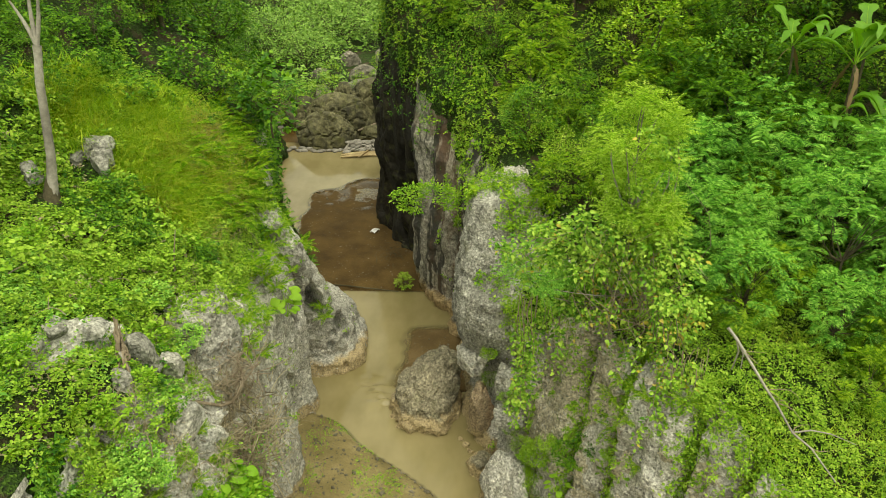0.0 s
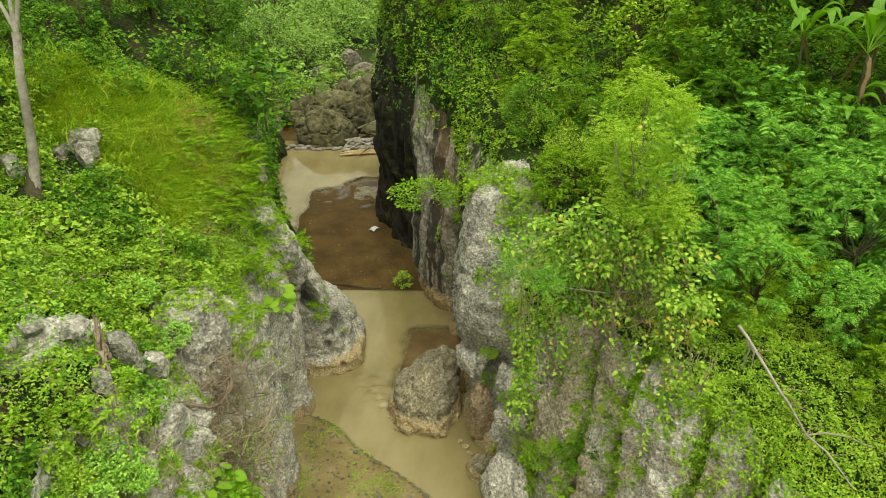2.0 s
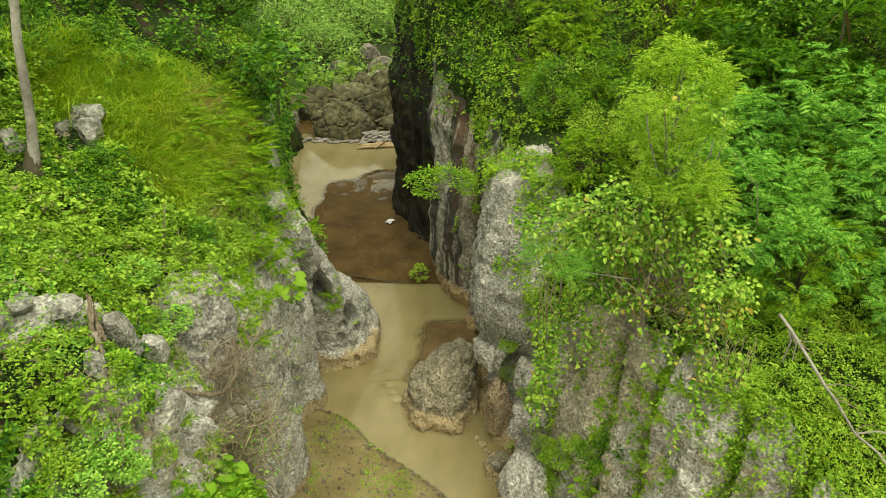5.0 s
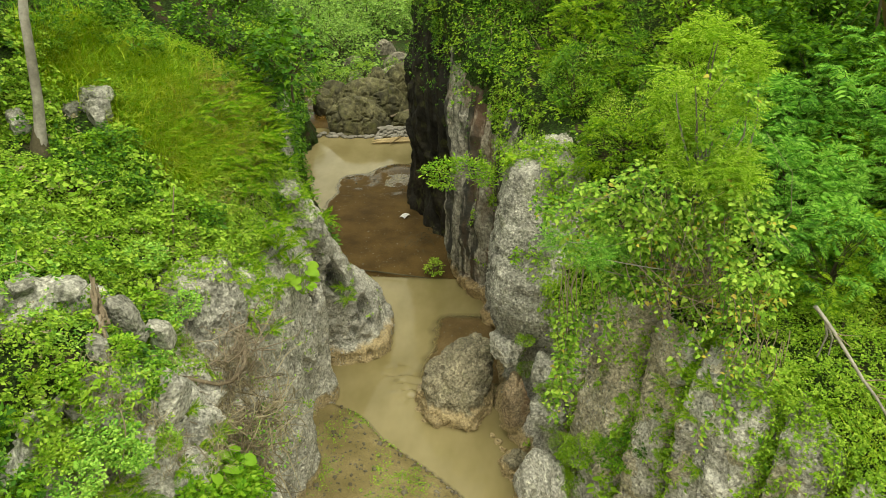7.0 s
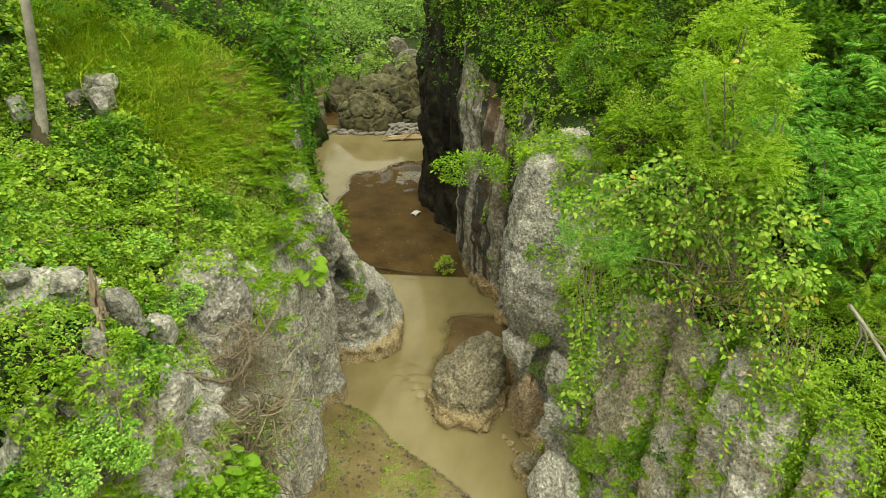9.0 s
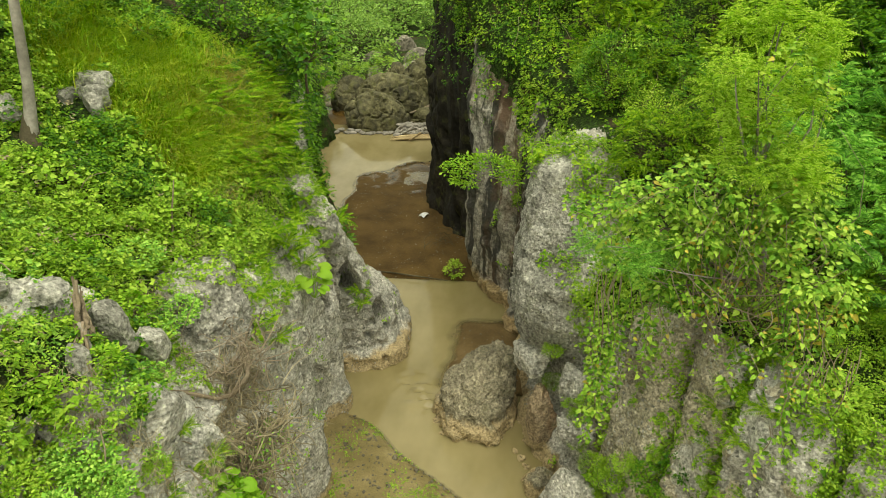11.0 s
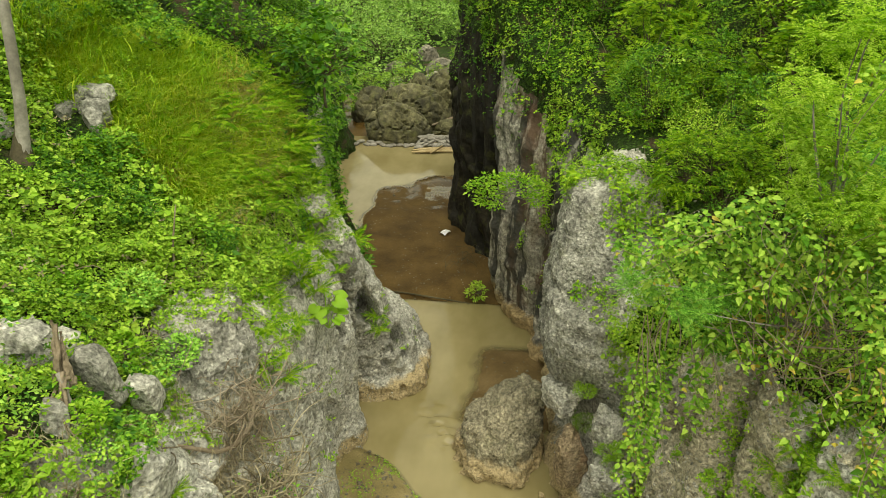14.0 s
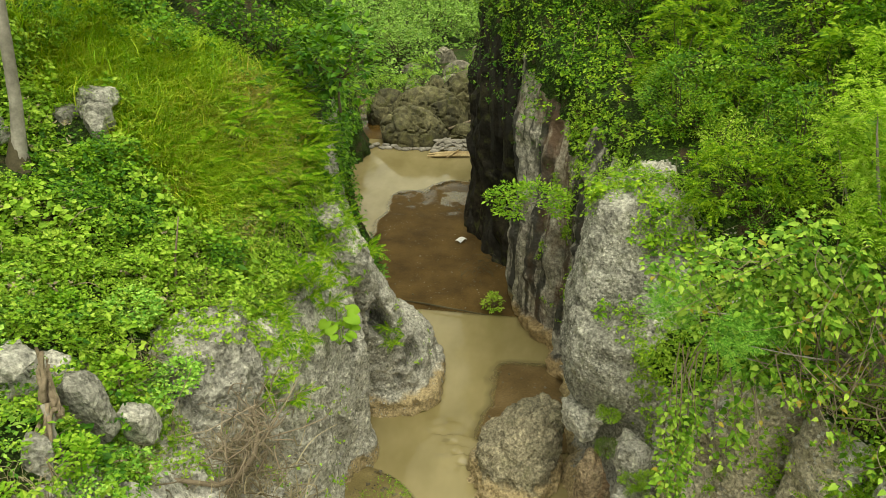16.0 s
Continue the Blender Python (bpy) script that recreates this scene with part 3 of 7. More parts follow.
def crag(g, n, v, rock, slabs=None, near_east=None):
    """Pushes the skin out and in: slabs, upright fissures, ledges, knobs and pits; soil stays soft."""
    p = g.reshape(-1, 3)
    bent = p + 0.5 * np.stack([fbm(p, 0.7, 2, 7) - 0.5, fbm(p, 0.7, 2, 8) - 0.5, fbm(p, 0.7, 2, 9) - 0.5], 1)
    wide = fbm(p, 0.45, 3, 11) - 0.5
    fis = np.minimum(np.abs(fbm(bent * (1, 1, 0.16), 0.95, 3, 23) - 0.5) * 10, 1) - 0.85
    slab = blocks(bent * (1, 1, 0.3), 0.85, 3) - 0.5
    lump = blocks(bent * (1, 1, 0.7), 2.1, 4) - 0.5
    d1, d2 = cells(bent, 1.5, 5)
    knob = np.clip(d2 - d1, 0, 0.6) - 0.25
    small = fbm(p, 3.5, 4, 31) - 0.5
    tiny1, tiny2 = cells(p, 6.0, 9)
    pit1, pit2 = cells(bent, 1.1, 15)
    pit = np.minimum(pit1 / 0.2, 1) - 1
    if slabs is not None:
        # tall upright slabs with deep clefts between them
        w = slabs.reshape(-1)
        c1, c2 = cells(bent * (1, 1, 0.07), 1.0, 27)
        cleft = np.minimum((c2 - c1) * 5, 1) - 0.8
        slab = slab * (1 - w) + w * (1.1 * (blocks(bent * (1, 1, 0.07), 1.0, 27) - 0.5) + 1.1 * cleft)
        wide = wide * (1 - 0.55 * w)
    if near_east is not None:
        w = near_east.reshape(-1)
        gap, offset = east_slabs(p)
        crack = np.exp(-((fbm(bent * (1, 1, 0.35), 0.9, 2, 29) - 0.5) / 0.03) ** 2)
        slab = slab * (1 - w) + w * (1.6 * offset - 1.6 * np.exp(-(gap / 0.12) ** 2) - 0.3 * crack + 0.25)
        wide, fis = wide * (1 - 0.8 * w), fis * (1 - 0.75 * w)
        lump, knob, pit, small = lump * (1 - 0.45 * w), knob * (1 - 0.6 * w), pit * (1 - 0.7 * w), small * (1 - 0.5 * w)
    r = rock.reshape(-1)
    wall = smoothstep(21, 23, p[:, 1])
    # calmer skin behind the slabs of the west wall and behind the east prow
    west = (p[:, 0] < 0) * smoothstep(10.6, 11.4, p[:, 1]) * (1 - smoothstep(22.5, 24, p[:, 1]))
    prow = (p[:, 0] > 0) * smoothstep(14.6, 15.4, p[:, 1]) * (1 - smoothstep(20, 21.5, p[:, 1]))
    tame = np.maximum(west, prow)
    wide, fis, slab, pit = wide * (1 - 0.6 * tame), fis * (1 - 0.88 * tame), slab * (1 - 0.75 * tame), pit * (1 - 0.8 * tame)
    small, knob, lump = small * (1 - 0.45 * tame), knob * (1 - 0.5 * tame), lump * (1 - 0.35 * tame)
    own = -0.8 * west * smoothstep(11.4, 12.4, p[:, 1]) * (1 - smoothstep(5.3, 6.4, p[:, 2]))
    calm = (p[:, 0] < 0) * (p[:, 1] < 18)
    small, knob, fis = small * (1 - 0.4 * calm), knob * (1 - 0.4 * calm), fis * (1 - 0.2 * calm)
    d = r * (0.7 * wide + (0.5 - 0.25 * wall) * fis + 0.42 * slab + (1 - 0.7 * wall) * (0.16 * lump + 0.16 * knob + 0.22 * pit) + (0.3 - 0.14 * wall) * small + 0.13 * (1 - 0.8 * wall) * (0.5 - tiny1)) + (1 - r) * (0.7 * wide + 0.22 * small)
    far = np.clip(1.5 - np.abs(p[:, 0]) / 60, 0.2, 1)
    return g + n * (d * far + r * own).reshape(rock.shape)[..., None]


def station_line():
    return np.concatenate([np.linspace(-30, 6, 26, endpoint=False), np.arange(6, 24, 0.08), np.arange(24, 26, 0.1), np.arange(26, 42, 0.14), np.linspace(42, 60, 50)])


YS = station_line()
vL, gL = loft(LEFT, YS, [22, 42, 34, 30, 30, 30, 16, 10])
vR, gR = loft(RIGHT, YS, [24, 34, 30, 30, 34, 40, 20, 10])
VL, VR = np.repeat(vL[:, None], len(YS), 1), np.repeat(vR[:, None], len(YS), 1)
YL, YR = np.repeat(YS[None], len(vL), 0), np.repeat(YS[None], len(vR), 0)
# outcrops that break through the herbs on the near part of the west slope
OUTCROP = smoothstep(0.50, 0.56, fbm(gL.reshape(-1, 3), 0.85, 3, 73).reshape(VL.shape)) * (YL < 11) * smoothstep(4.6, 4.2, VL) * (VL > 2)
# how bare the rock is: 1 on the faces, 0 on the slopes above the brow
rockL = 1 - smoothstep(2.9, 3.4, VL - 0.5 * (1 - smoothstep(10, 11, YL)) + 0.9 * (fbm(gL.reshape(-1, 3), 0.8, 3, 3).reshape(VL.shape) - 0.5))
PROW = smoothstep(15.0, 15.7, YR) * (1 - smoothstep(18.4, 19.2, YR))
rockR = 1 - smoothstep(2.6, 3.3, VR - 0.9 * PROW + 0.9 * (fbm(gR.reshape(-1, 3), 0.8, 3, 4).reshape(VR.shape) - 0.5))
rockL = np.maximum(rockL, OUTCROP)
nL, nR = skin_normals(gL, False), skin_normals(gR, True)
if nL[40, 200, 0] < 0:
    nL = -nL
if nR[40, 200, 0] > 0:
    nR = -nR
gL, gR = crag(gL, nL, VL, rockL, 0.55 * smoothstep(10.5, 11.5, YL) * (1 - smoothstep(17.4, 18.2, YL))), crag(gR, nR, VR, rockR, 0.4 * smoothstep(22.5, 23.5, YR), smoothstep(7, 8, YR) * (1 - smoothstep(14.4, 15.2, YR)))
# the river has left a low shelf of tan sediment along the foot of the walls
for g, n in ((gL, nL), (gR, nR)):
    lip = 0.48 + 0.35 * (fbm(g.reshape(-1, 3) * (1, 1, 0), 0.9, 3, 77).reshape(g.shape[:2]) - 0.5)
    shelf = (1 - smoothstep(-0.02, 0.05, g[..., 2] - lip)) * smoothstep(8, 12, g[..., 1]) * (1 - smoothstep(23, 25, g[..., 1])) * (0.08 + 0.26 * fbm(g.reshape(-1, 3) * (1, 1, 0), 0.6, 2, 78).reshape(g.shape[:2]))
    g += n * (1, 1, 0) * shelf[..., None]
nL, nR = unit(skin_normals(gL, False)), unit(skin_normals(gR, True))
if nL[40, :, 0].mean() < 0:
    nL = -nL
if nR[40, :, 0].mean() > 0:
    nR = -nR


def bank(name, g, rock, label, dark=None):
    f = grid_faces(*g.shape[:2])
    ob = mesh_thing(name, g.reshape(-1, 3), f, ROCK, label=label, category="cliff", kind="structure")
    ob.data.materials.append(SHADE_MAT)
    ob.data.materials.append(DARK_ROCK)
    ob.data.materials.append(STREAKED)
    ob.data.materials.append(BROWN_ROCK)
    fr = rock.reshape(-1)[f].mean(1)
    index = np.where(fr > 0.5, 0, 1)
    if dark is None:
        index = np.where(g.reshape(-1, 3)[f][..., 1].mean(1) > 23.5, 1, index)
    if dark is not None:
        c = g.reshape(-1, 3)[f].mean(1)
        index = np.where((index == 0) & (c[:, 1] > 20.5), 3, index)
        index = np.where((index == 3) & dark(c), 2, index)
        index = np.where((index == 0) & (c[:, 1] < 14.2) & (fbm(c, 0.8, 3, 83) > 0.42), 4, index)
    ob.data.polygons.foreach_set("material_index", index.astype(np.int32))
    ob.data.polygons.foreach_set("use_smooth", np.full(len(index), True))
    return ob


def dark_wall(c):
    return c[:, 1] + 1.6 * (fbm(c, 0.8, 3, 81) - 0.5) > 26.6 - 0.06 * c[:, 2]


MEADOW = smoothstep(13.2, 14.4, gL[..., 1] + 0.25 * (gL[..., 0] + 5)) * (1 - smoothstep(17.6, 18.6, gL[..., 1] - 0.8 * (gL[..., 0] + 7))) * smoothstep(-9.3, -7.2, gL[..., 0]) * (1 - 0.85 * smoothstep(-6.3, -5.7, gL[..., 0] + 0.3 * (gL[..., 1] - 16))) * smoothstep(3.45, 3.9, VL)
cliff_left = bank("cliff_west", gL, rockL, "grey conglomerate cliff under a green slope")
cliff_left.data.materials.append(TURF)
cell = grid_faces(*VL.shape)
under = np.empty(len(cell), np.int32)
cliff_left.data.polygons.foreach_get("material_index", under)
cliff_left.data.polygons.foreach_set("material_index", np.where((under == 1) & (MEADOW.reshape(-1)[cell].mean(1) > 0.4), 5, under).astype(np.int32))
cliff_right = bank("cliff_east", gR, rockR, "steep grey conglomerate cliff with hanging plants", dark_wall)


SKINS = {}


def worn_block(name, rings, material, seed, label="", parent=None, category="", group="", facet=0.07, rough=0.16, across=150, step=0.045, upright=1.0, hollows=(), swell=0.2, pits=50):
    """A block of rock lofted over level outlines (height, outline), closed at the top, its corners worn and its skin pitted."""
    levels = []
    for z, outline in rings:
        q = np.array(outline, float)
        for _ in range(2):
            q = np.stack([0.78 * q + 0.22 * np.roll(q, -1, 0), 0.22 * q + 0.78 * np.roll(q, -1, 0)], 1).reshape(-1, 2)
        closed = np.vstack([q, q[:1]])
        run = np.r_[0, np.cumsum(np.linalg.norm(np.diff(closed, axis=0), axis=1))]
        at = np.linspace(0, run[-1], across, endpoint=False)
        levels.append(np.stack([np.interp(at, run, closed[:, 0]), np.interp(at, run, closed[:, 1]), np.full(across, z)], 1))
    levels = np.array(levels)
    heights = np.array([z for z, _ in rings])
    zs = np.concatenate([np.linspace(a, b, max(3, int((b - a) / step)), endpoint=False) for a, b in zip(heights[:-1], heights[1:])] + [heights[-1:]])
    skin = np.stack([np.stack([np.interp(zs, heights, levels[:, k, c]) for k in range(across)], 1) for c in range(3)], -1)
    top = skin[-1]
    mid = top.mean(0)
    cap = [mid + (top - mid) * (1 - t) + (0, 0, 0.22 * np.sin(t * 1.57) * np.linalg.norm(top - mid, axis=1).mean()) for t in (0.12, 0.3, 0.5, 0.7, 0.88, 0.99)]
    skin = np.concatenate([skin, np.array(cap)])
    wrapped = np.concatenate([skin[:, -1:], skin, skin[:, :1]], 1)
    n = unit(np.cross(np.gradient(wrapped, axis=1), np.gradient(wrapped, axis=0))[:, 1:-1])
    p = skin.reshape(-1, 3)
    places = p
    p = p * (1, 1, upright)
    off = seed * 5.3
    b1, b2 = cells(p + off, 1.3, seed)
    e1, e2 = cells(p + off, 7.0, seed + 3)
    crease = np.abs(fbm(p + off, 1.1, 3, seed + 17) - 0.5)
    d = facet * 2 * (blocks(p + off + 0.3 * (fbm(p, 1.5, 2, seed)[:, None] - 0.5), 1.5, seed) - 0.5) * np.clip((b2 - b1) * 6, 0, 1)
    d = d + swell * (fbm(p + off, 0.8, 3, seed + 1) - 0.5) + rough * (fbm(places + off, 4.0, 4, seed + 2) - 0.5) - 0.07 * np.exp(-(crease / 0.014) ** 2) + 0.05 * (0.45 - e1)
    sink = np.zeros_like(places)
    for x, y, z, wide, deep in hollows:
        seat = places[np.linalg.norm(places - (x, y, z), axis=1).argmin()]
        way = -n.reshape(-1, 3)[np.linalg.norm(places - seat, axis=1).argmin()] + (0, 0.5, -0.55)
        bend = 1 + 0.5 * (fbm(places, 5.0, 2, seed + 5) - 0.5)
        sink = sink + deep * np.exp(-(np.linalg.norm((places - seat) * (1, 1, 0.75), axis=1) * bend / wide) ** 6)[:, None] * unit(way)
    dice = np.random.default_rng(seed)
    for k in dice.integers(0, len(places), pits):
        w = dice.uniform(0.045, 0.09)
        d = d - 1.6 * w * np.exp(-(np.linalg.norm((places - places[k]) * (1, 1, dice.uniform(0.6, 1.4)), axis=1) / w) ** 3)
    p = places + n.reshape(-1, 3) * d[:, None] + sink
    SKINS.setdefault(name, []).append((p.reshape(skin.shape), n))
    idx = np.arange(len(p)).reshape(skin.shape[:2])
    nxt = np.roll(idx, -1, 1)
    f = np.stack([idx[:-1], nxt[:-1], nxt[1:], idx[1:]], -1).reshape(-1, 4)
    return mesh_thing(name, p, f, material, parent, label, category, group)


# the smooth prow of the east cliff: a tall block that overhangs the river
worn_block("rock_prow", [
    (2.6, [(1.6, 16.6), (1.85, 16.2), (2.4, 15.9), (3.6, 15.8), (3.8, 18.2), (1.7, 18.2), (1.5, 17.3)]),
    (2.95, [(1.08, 16.5), (1.4, 15.95), (2.1, 15.5), (3.6, 15.4), (4.0, 18.5), (1.3, 18.5), (1.05, 17.3)]),
    (3.9, [(0.92, 16.6), (1.25, 15.8), (2.0, 15.25), (3.8, 15.2), (4.2, 18.6), (1.2, 18.7), (0.92, 17.5)]),
    (4.8, [(0.98, 16.65), (1.3, 15.9), (2.05, 15.35), (3.9, 15.3), (4.3, 18.8), (1.2, 18.8), (0.98, 17.6)]),
    (5.05, [(1.1, 16.75), (1.6, 16.3), (2.2, 15.9), (4.0, 15.7), (4.4, 18.9), (1.25, 18.8), (1.08, 17.6)]),
    (6.2, [(1.27, 16.9), (1.75, 16.5), (2.4, 16.3), (4.1, 16.2), (4.5, 19.0), (1.35, 18.9), (1.25, 17.8)]),
    (7.1, [(1.45, 17.15), (1.95, 16.85), (2.6, 16.8), (4.2, 16.9), (4.6, 19.2), (1.5, 19.0), (1.42, 18.0)])],
    LICHEN_ROCK, 71, "tall smooth prow of grey conglomerate over the river", cliff_right, across=300, rough=0.12, facet=0.05)


# the west cliff: a bulge of pebbly rock, two upright slabs, and a low worn nose with hollows over a tan ledge
def tapered(outline, centre, size):
    return [(centre[0] + (x - centre[0]) * size, centre[1] + (y - centre[1]) * size) for x, y in outline]


nose_foot = [(-3.9, 18.45), (-3.3, 18.5), (-2.6, 18.7), (-2.18, 19.05), (-2.2, 20.0), (-2.25, 21.0), (-2.7, 22.2), (-4.0, 22.6), (-5.2, 21.0), (-4.8, 18.6)]
worn_block("rock_nose", [
    (-0.6, nose_foot), (0.42, nose_foot), (0.5, tapered(nose_foot, (-4.0, 20.4), 0.97)), (0.6, tapered(nose_foot, (-4.0, 20.4), 0.88)),
    (1.4, [(-3.95, 18.5), (-3.3, 18.7), (-2.8, 18.95), (-2.5, 19.3), (-2.5, 20.0), (-2.55, 20.8), (-3.0, 21.7), (-4.1, 22.2), (-5.2, 21.0), (-4.8, 18.6)]),
    (2.5, [(-4.0, 18.25), (-3.6, 18.45), (-3.25, 18.75), (-3.05, 19.1), (-3.1, 19.6), (-3.3, 20.2), (-3.7, 20.8), (-4.4, 21.2), (-5.3, 20.5), (-4.8, 18.4)]),
    (3.9, [(-4.05, 17.8), (-3.75, 17.9), (-3.55, 18.15), (-3.4, 18.5), (-3.5, 18.9), (-3.7, 19.4), (-4.1, 19.8), (-4.7, 20.0), (-5.4, 19.7), (-4.9, 17.9)]),
    (5.2, [(-4.1, 17.15), (-3.8, 17.2), (-3.6, 17.35), (-3.55, 17.6), (-3.65, 18.0), (-3.85, 18.5), (-4.2, 18.8), (-4.8, 19.0), (-5.4, 18.7), (-5.0, 17.2)]),
    (6.5, [(-4.5, 16.9), (-4.2, 16.9), (-4.05, 17.0), (-4.0, 17.2), (-4.1, 17.6), (-4.2, 18.0), (-4.5, 18.3), (-5.0, 18.5), (-5.4, 18.3), (-5.2, 17.0)])],
    ROCK, 91, "low worn nose of grey rock with dark hollows over a tan ledge", cliff_left, across=230, step=0.055, facet=0.06, rough=0.2, swell=0.25,
    pits=110, hollows=((-3.6, 18.2, 3.6, 0.2, 0.9), (-3.55, 18.45, 3.1, 0.3, 1.2), (-3.45, 18.6, 2.75, 0.2, 0.8), (-2.9, 19.2, 1.75, 0.27, 1.0), (-2.7, 19.15, 1.2, 0.12, 0.35), (-3.2, 18.77, 1.05, 0.11, 0.35), (-3.05, 18.85, 1.5, 0.11, 0.3), (-3.35, 18.4, 4.1, 0.12, 0.35), (-2.7, 18.75, 0.3, 0.1, 0.25)))
slab_foot = [(-4.7, 14.0), (-4.05, 14.25), (-3.9, 15.4), (-3.6, 16.2), (-3.32, 16.85), (-3.5, 17.25), (-4.4, 17.7), (-5.2, 17.4), (-5.3, 14.6)]
worn_block("rock_slab", [
    (-0.6, slab_foot), (0.62, slab_foot), (0.8, tapered(slab_foot, (-4.6, 15.8), 0.9)),
    (3.0, [(-4.7, 13.9), (-4.05, 14.15), (-3.8, 15.2), (-3.6, 16.0), (-3.42, 16.75), (-3.62, 17.15), (-4.5, 17.6), (-5.2, 17.4), (-5.3, 14.6)]),
    (4.9, [(-4.8, 14.0), (-4.2, 14.25), (-3.95, 15.2), (-3.75, 15.9), (-3.58, 16.55), (-3.8, 16.95), (-4.6, 17.4), (-5.3, 17.2), (-5.3, 14.6)]),
    (6.0, [(-5.0, 14.3), (-4.6, 14.5), (-4.35, 15.2), (-4.2, 15.8), (-4.1, 16.3), (-4.3, 16.7), (-4.8, 17.0), (-5.4, 16.8), (-5.4, 14.8)])],
    ROCK, 92, "upright slab of streaked grey rock on a tan foot", cliff_left, across=200, upright=0.3, facet=0.09, step=0.055, pits=90,
    hollows=((-3.59, 16.3, 3.7, 0.17, 0.7), (-3.75, 16.0, 3.1, 0.1, 0.3), (-3.6, 16.5, 2.4, 0.09, 0.25)))
worn_block("rock_slab", [
    (-0.6, [(-4.5, 12.1), (-3.5, 12.3), (-3.35, 13.1), (-3.15, 13.85), (-3.35, 14.25), (-4.2, 14.6), (-5.2, 14.2), (-5.2, 12.3)]),
    (2.0, [(-4.5, 12.1), (-3.52, 12.3), (-3.38, 13.05), (-3.24, 13.72), (-3.45, 14.15), (-4.3, 14.5), (-5.2, 14.2), (-5.2, 12.3)]),
    (4.0, [(-4.5, 12.0), (-3.58, 12.2), (-3.45, 12.85), (-3.36, 13.48), (-3.6, 13.9), (-4.4, 14.2), (-5.2, 14.0), (-5.2, 12.2)]),
    (5.9, [(-4.5, 11.8), (-3.7, 12.0), (-3.56, 12.55), (-3.52, 13.05), (-3.75, 13.45), (-4.5, 13.7), (-5.2, 13.6), (-5.2, 12.0)]),
    (6.5, [(-4.7, 11.9), (-4.1, 12.1), (-3.95, 12.5), (-3.9, 12.9), (-4.1, 13.2), (-4.7, 13.4), (-5.2, 13.3), (-5.2, 12.0)])],
    ROCK, 93, "tall upright slab of smooth pale grey rock", cliff_left, across=180, upright=0.3, facet=0.08, step=0.06)
worn_block("rock_bulge", [
    (1.5, [(-4.4, 9.9), (-3.6, 10.2), (-3.4, 11.1), (-3.35, 11.9), (-3.8, 12.4), (-4.9, 12.4), (-5.3, 10.2)]),
    (4.4, [(-4.4, 10.2), (-3.75, 10.45), (-3.52, 11.15), (-3.5, 11.85), (-3.85, 12.3), (-4.9, 12.4), (-5.3, 10.4)]),
    (6.1, [(-4.6, 10.6), (-4.1, 10.75), (-3.78, 11.25), (-3.7, 11.8), (-3.95, 12.2), (-4.9, 12.3), (-5.3, 10.7)]),
    (7.2, [(-4.8, 10.95), (-4.4, 11.0), (-4.12, 11.35), (-4.02, 11.8), (-4.25, 12.15), (-4.9, 12.2), (-5.3, 11.0)])],
    ROCK, 94, "bulging face of coarse pebbly grey rock", cliff_left, across=210, facet=0.11, rough=0.3, pits=140)


# ---- river bed, mud bars and the valley beyond: one sheet ----
def bed_height(x, y):
    p = np.stack([x, y, np.zeros_like(x)], 1)
    n = fbm(p, 0.5, 4, 41) - 0.5
    z = np.full_like(x, -0.5)
    # mud flat in the bend
    inside = smoothstep(0, 1.4, x + 1.2 * n - hermite([23, 24.2, 26.8, 30.2, 32.2, 34.5, 36.1, 37.6, 39], [-3.6, -4.8, -6.0, -7.2, -7.0, -6.6, -5.2, -3.7, -2.4], y) + 0.5)
    flat = inside * smoothstep(23.6, 24.3, y) * (1 - smoothstep(36.0, 38.2, y))
    z = z + flat * (0.62 + 0.12 * n + 0.10 * (fbm(p, 1.7, 3, 46) - 0.5) - 0.12 * smoothstep(31.2, 33.5, y) * smoothstep(-0.1, 0.06, fbm(p, 0.9, 3, 47) - 0.5))
    # brown bar against the east wall
    bar = smoothstep(0, 1.9, x + 0.8 * n + 0.35 * (fbm(p, 2.0, 3, 48) - 0.5) - hermite([17, 18, 19.3, 20.7, 21.9, 23], [-1.2, -1.75, -1.5, -1.55, -1.5, -0.9], y) + 0.5) * smoothstep(17.0, 18.0, y) * (1 - smoothstep(20.9, 22.9, y))
    z = z + bar * (0.56 + 0.1 * n)
    # shallow riffle over stones
    shoal = np.exp(-(((x + 1.6) + 0.62 * (y - 17.5)) / 0.34) ** 2 - ((y - 17.4) / 0.85) ** 2)
    z = z + shoal * (0.30 + 0.5 * (fbm(p * (1.0, 2.2, 1), 2.2, 3, 45) - 0.5))
    # gravel bank below the west cliff
    edge = hermite([6, 10, 13.2, 13.7, 14.3, 15.1, 16.2, 17], [2.2, 1.4, 0.45, 0.0, -0.7, -1.75, -2.75, -4.2], y)
    gr = smoothstep(0, 1.0, edge - x + 0.62) * (1 - smoothstep(16.3, 17, y))
    z = z + gr * (0.72 + 0.25 * n)
    # the bed climbs beyond the pool, the valley opens into hills
    z = z + smoothstep(40.6, 44, y) * (0.75 + 0.5 * n) + np.clip(np.minimum(y, 400) - 44, 0, None) * 0.04
    hill = np.clip(y - 84, 0, None)
    z = z + np.minimum(hill * 0.32, 13 + 8 * n) * (0.75 + 0.5 * fbm(p, 0.02, 3, 44)) + np.clip(np.abs(x + 5 + 0.11 * (y - 50)) - 9 - 0.1 * hill, 0, 60) * smoothstep(50, 62, y) * 0.55
    return z


def spread(a, b, fine, lo, hi, n):
    mid = np.arange(a, b, fine)
    g = (np.linspace(0, 1, n + 1)[1:]) ** 3
    return np.concatenate([(a - g * (a - lo))[::-1], mid, b + g * (hi - b)])


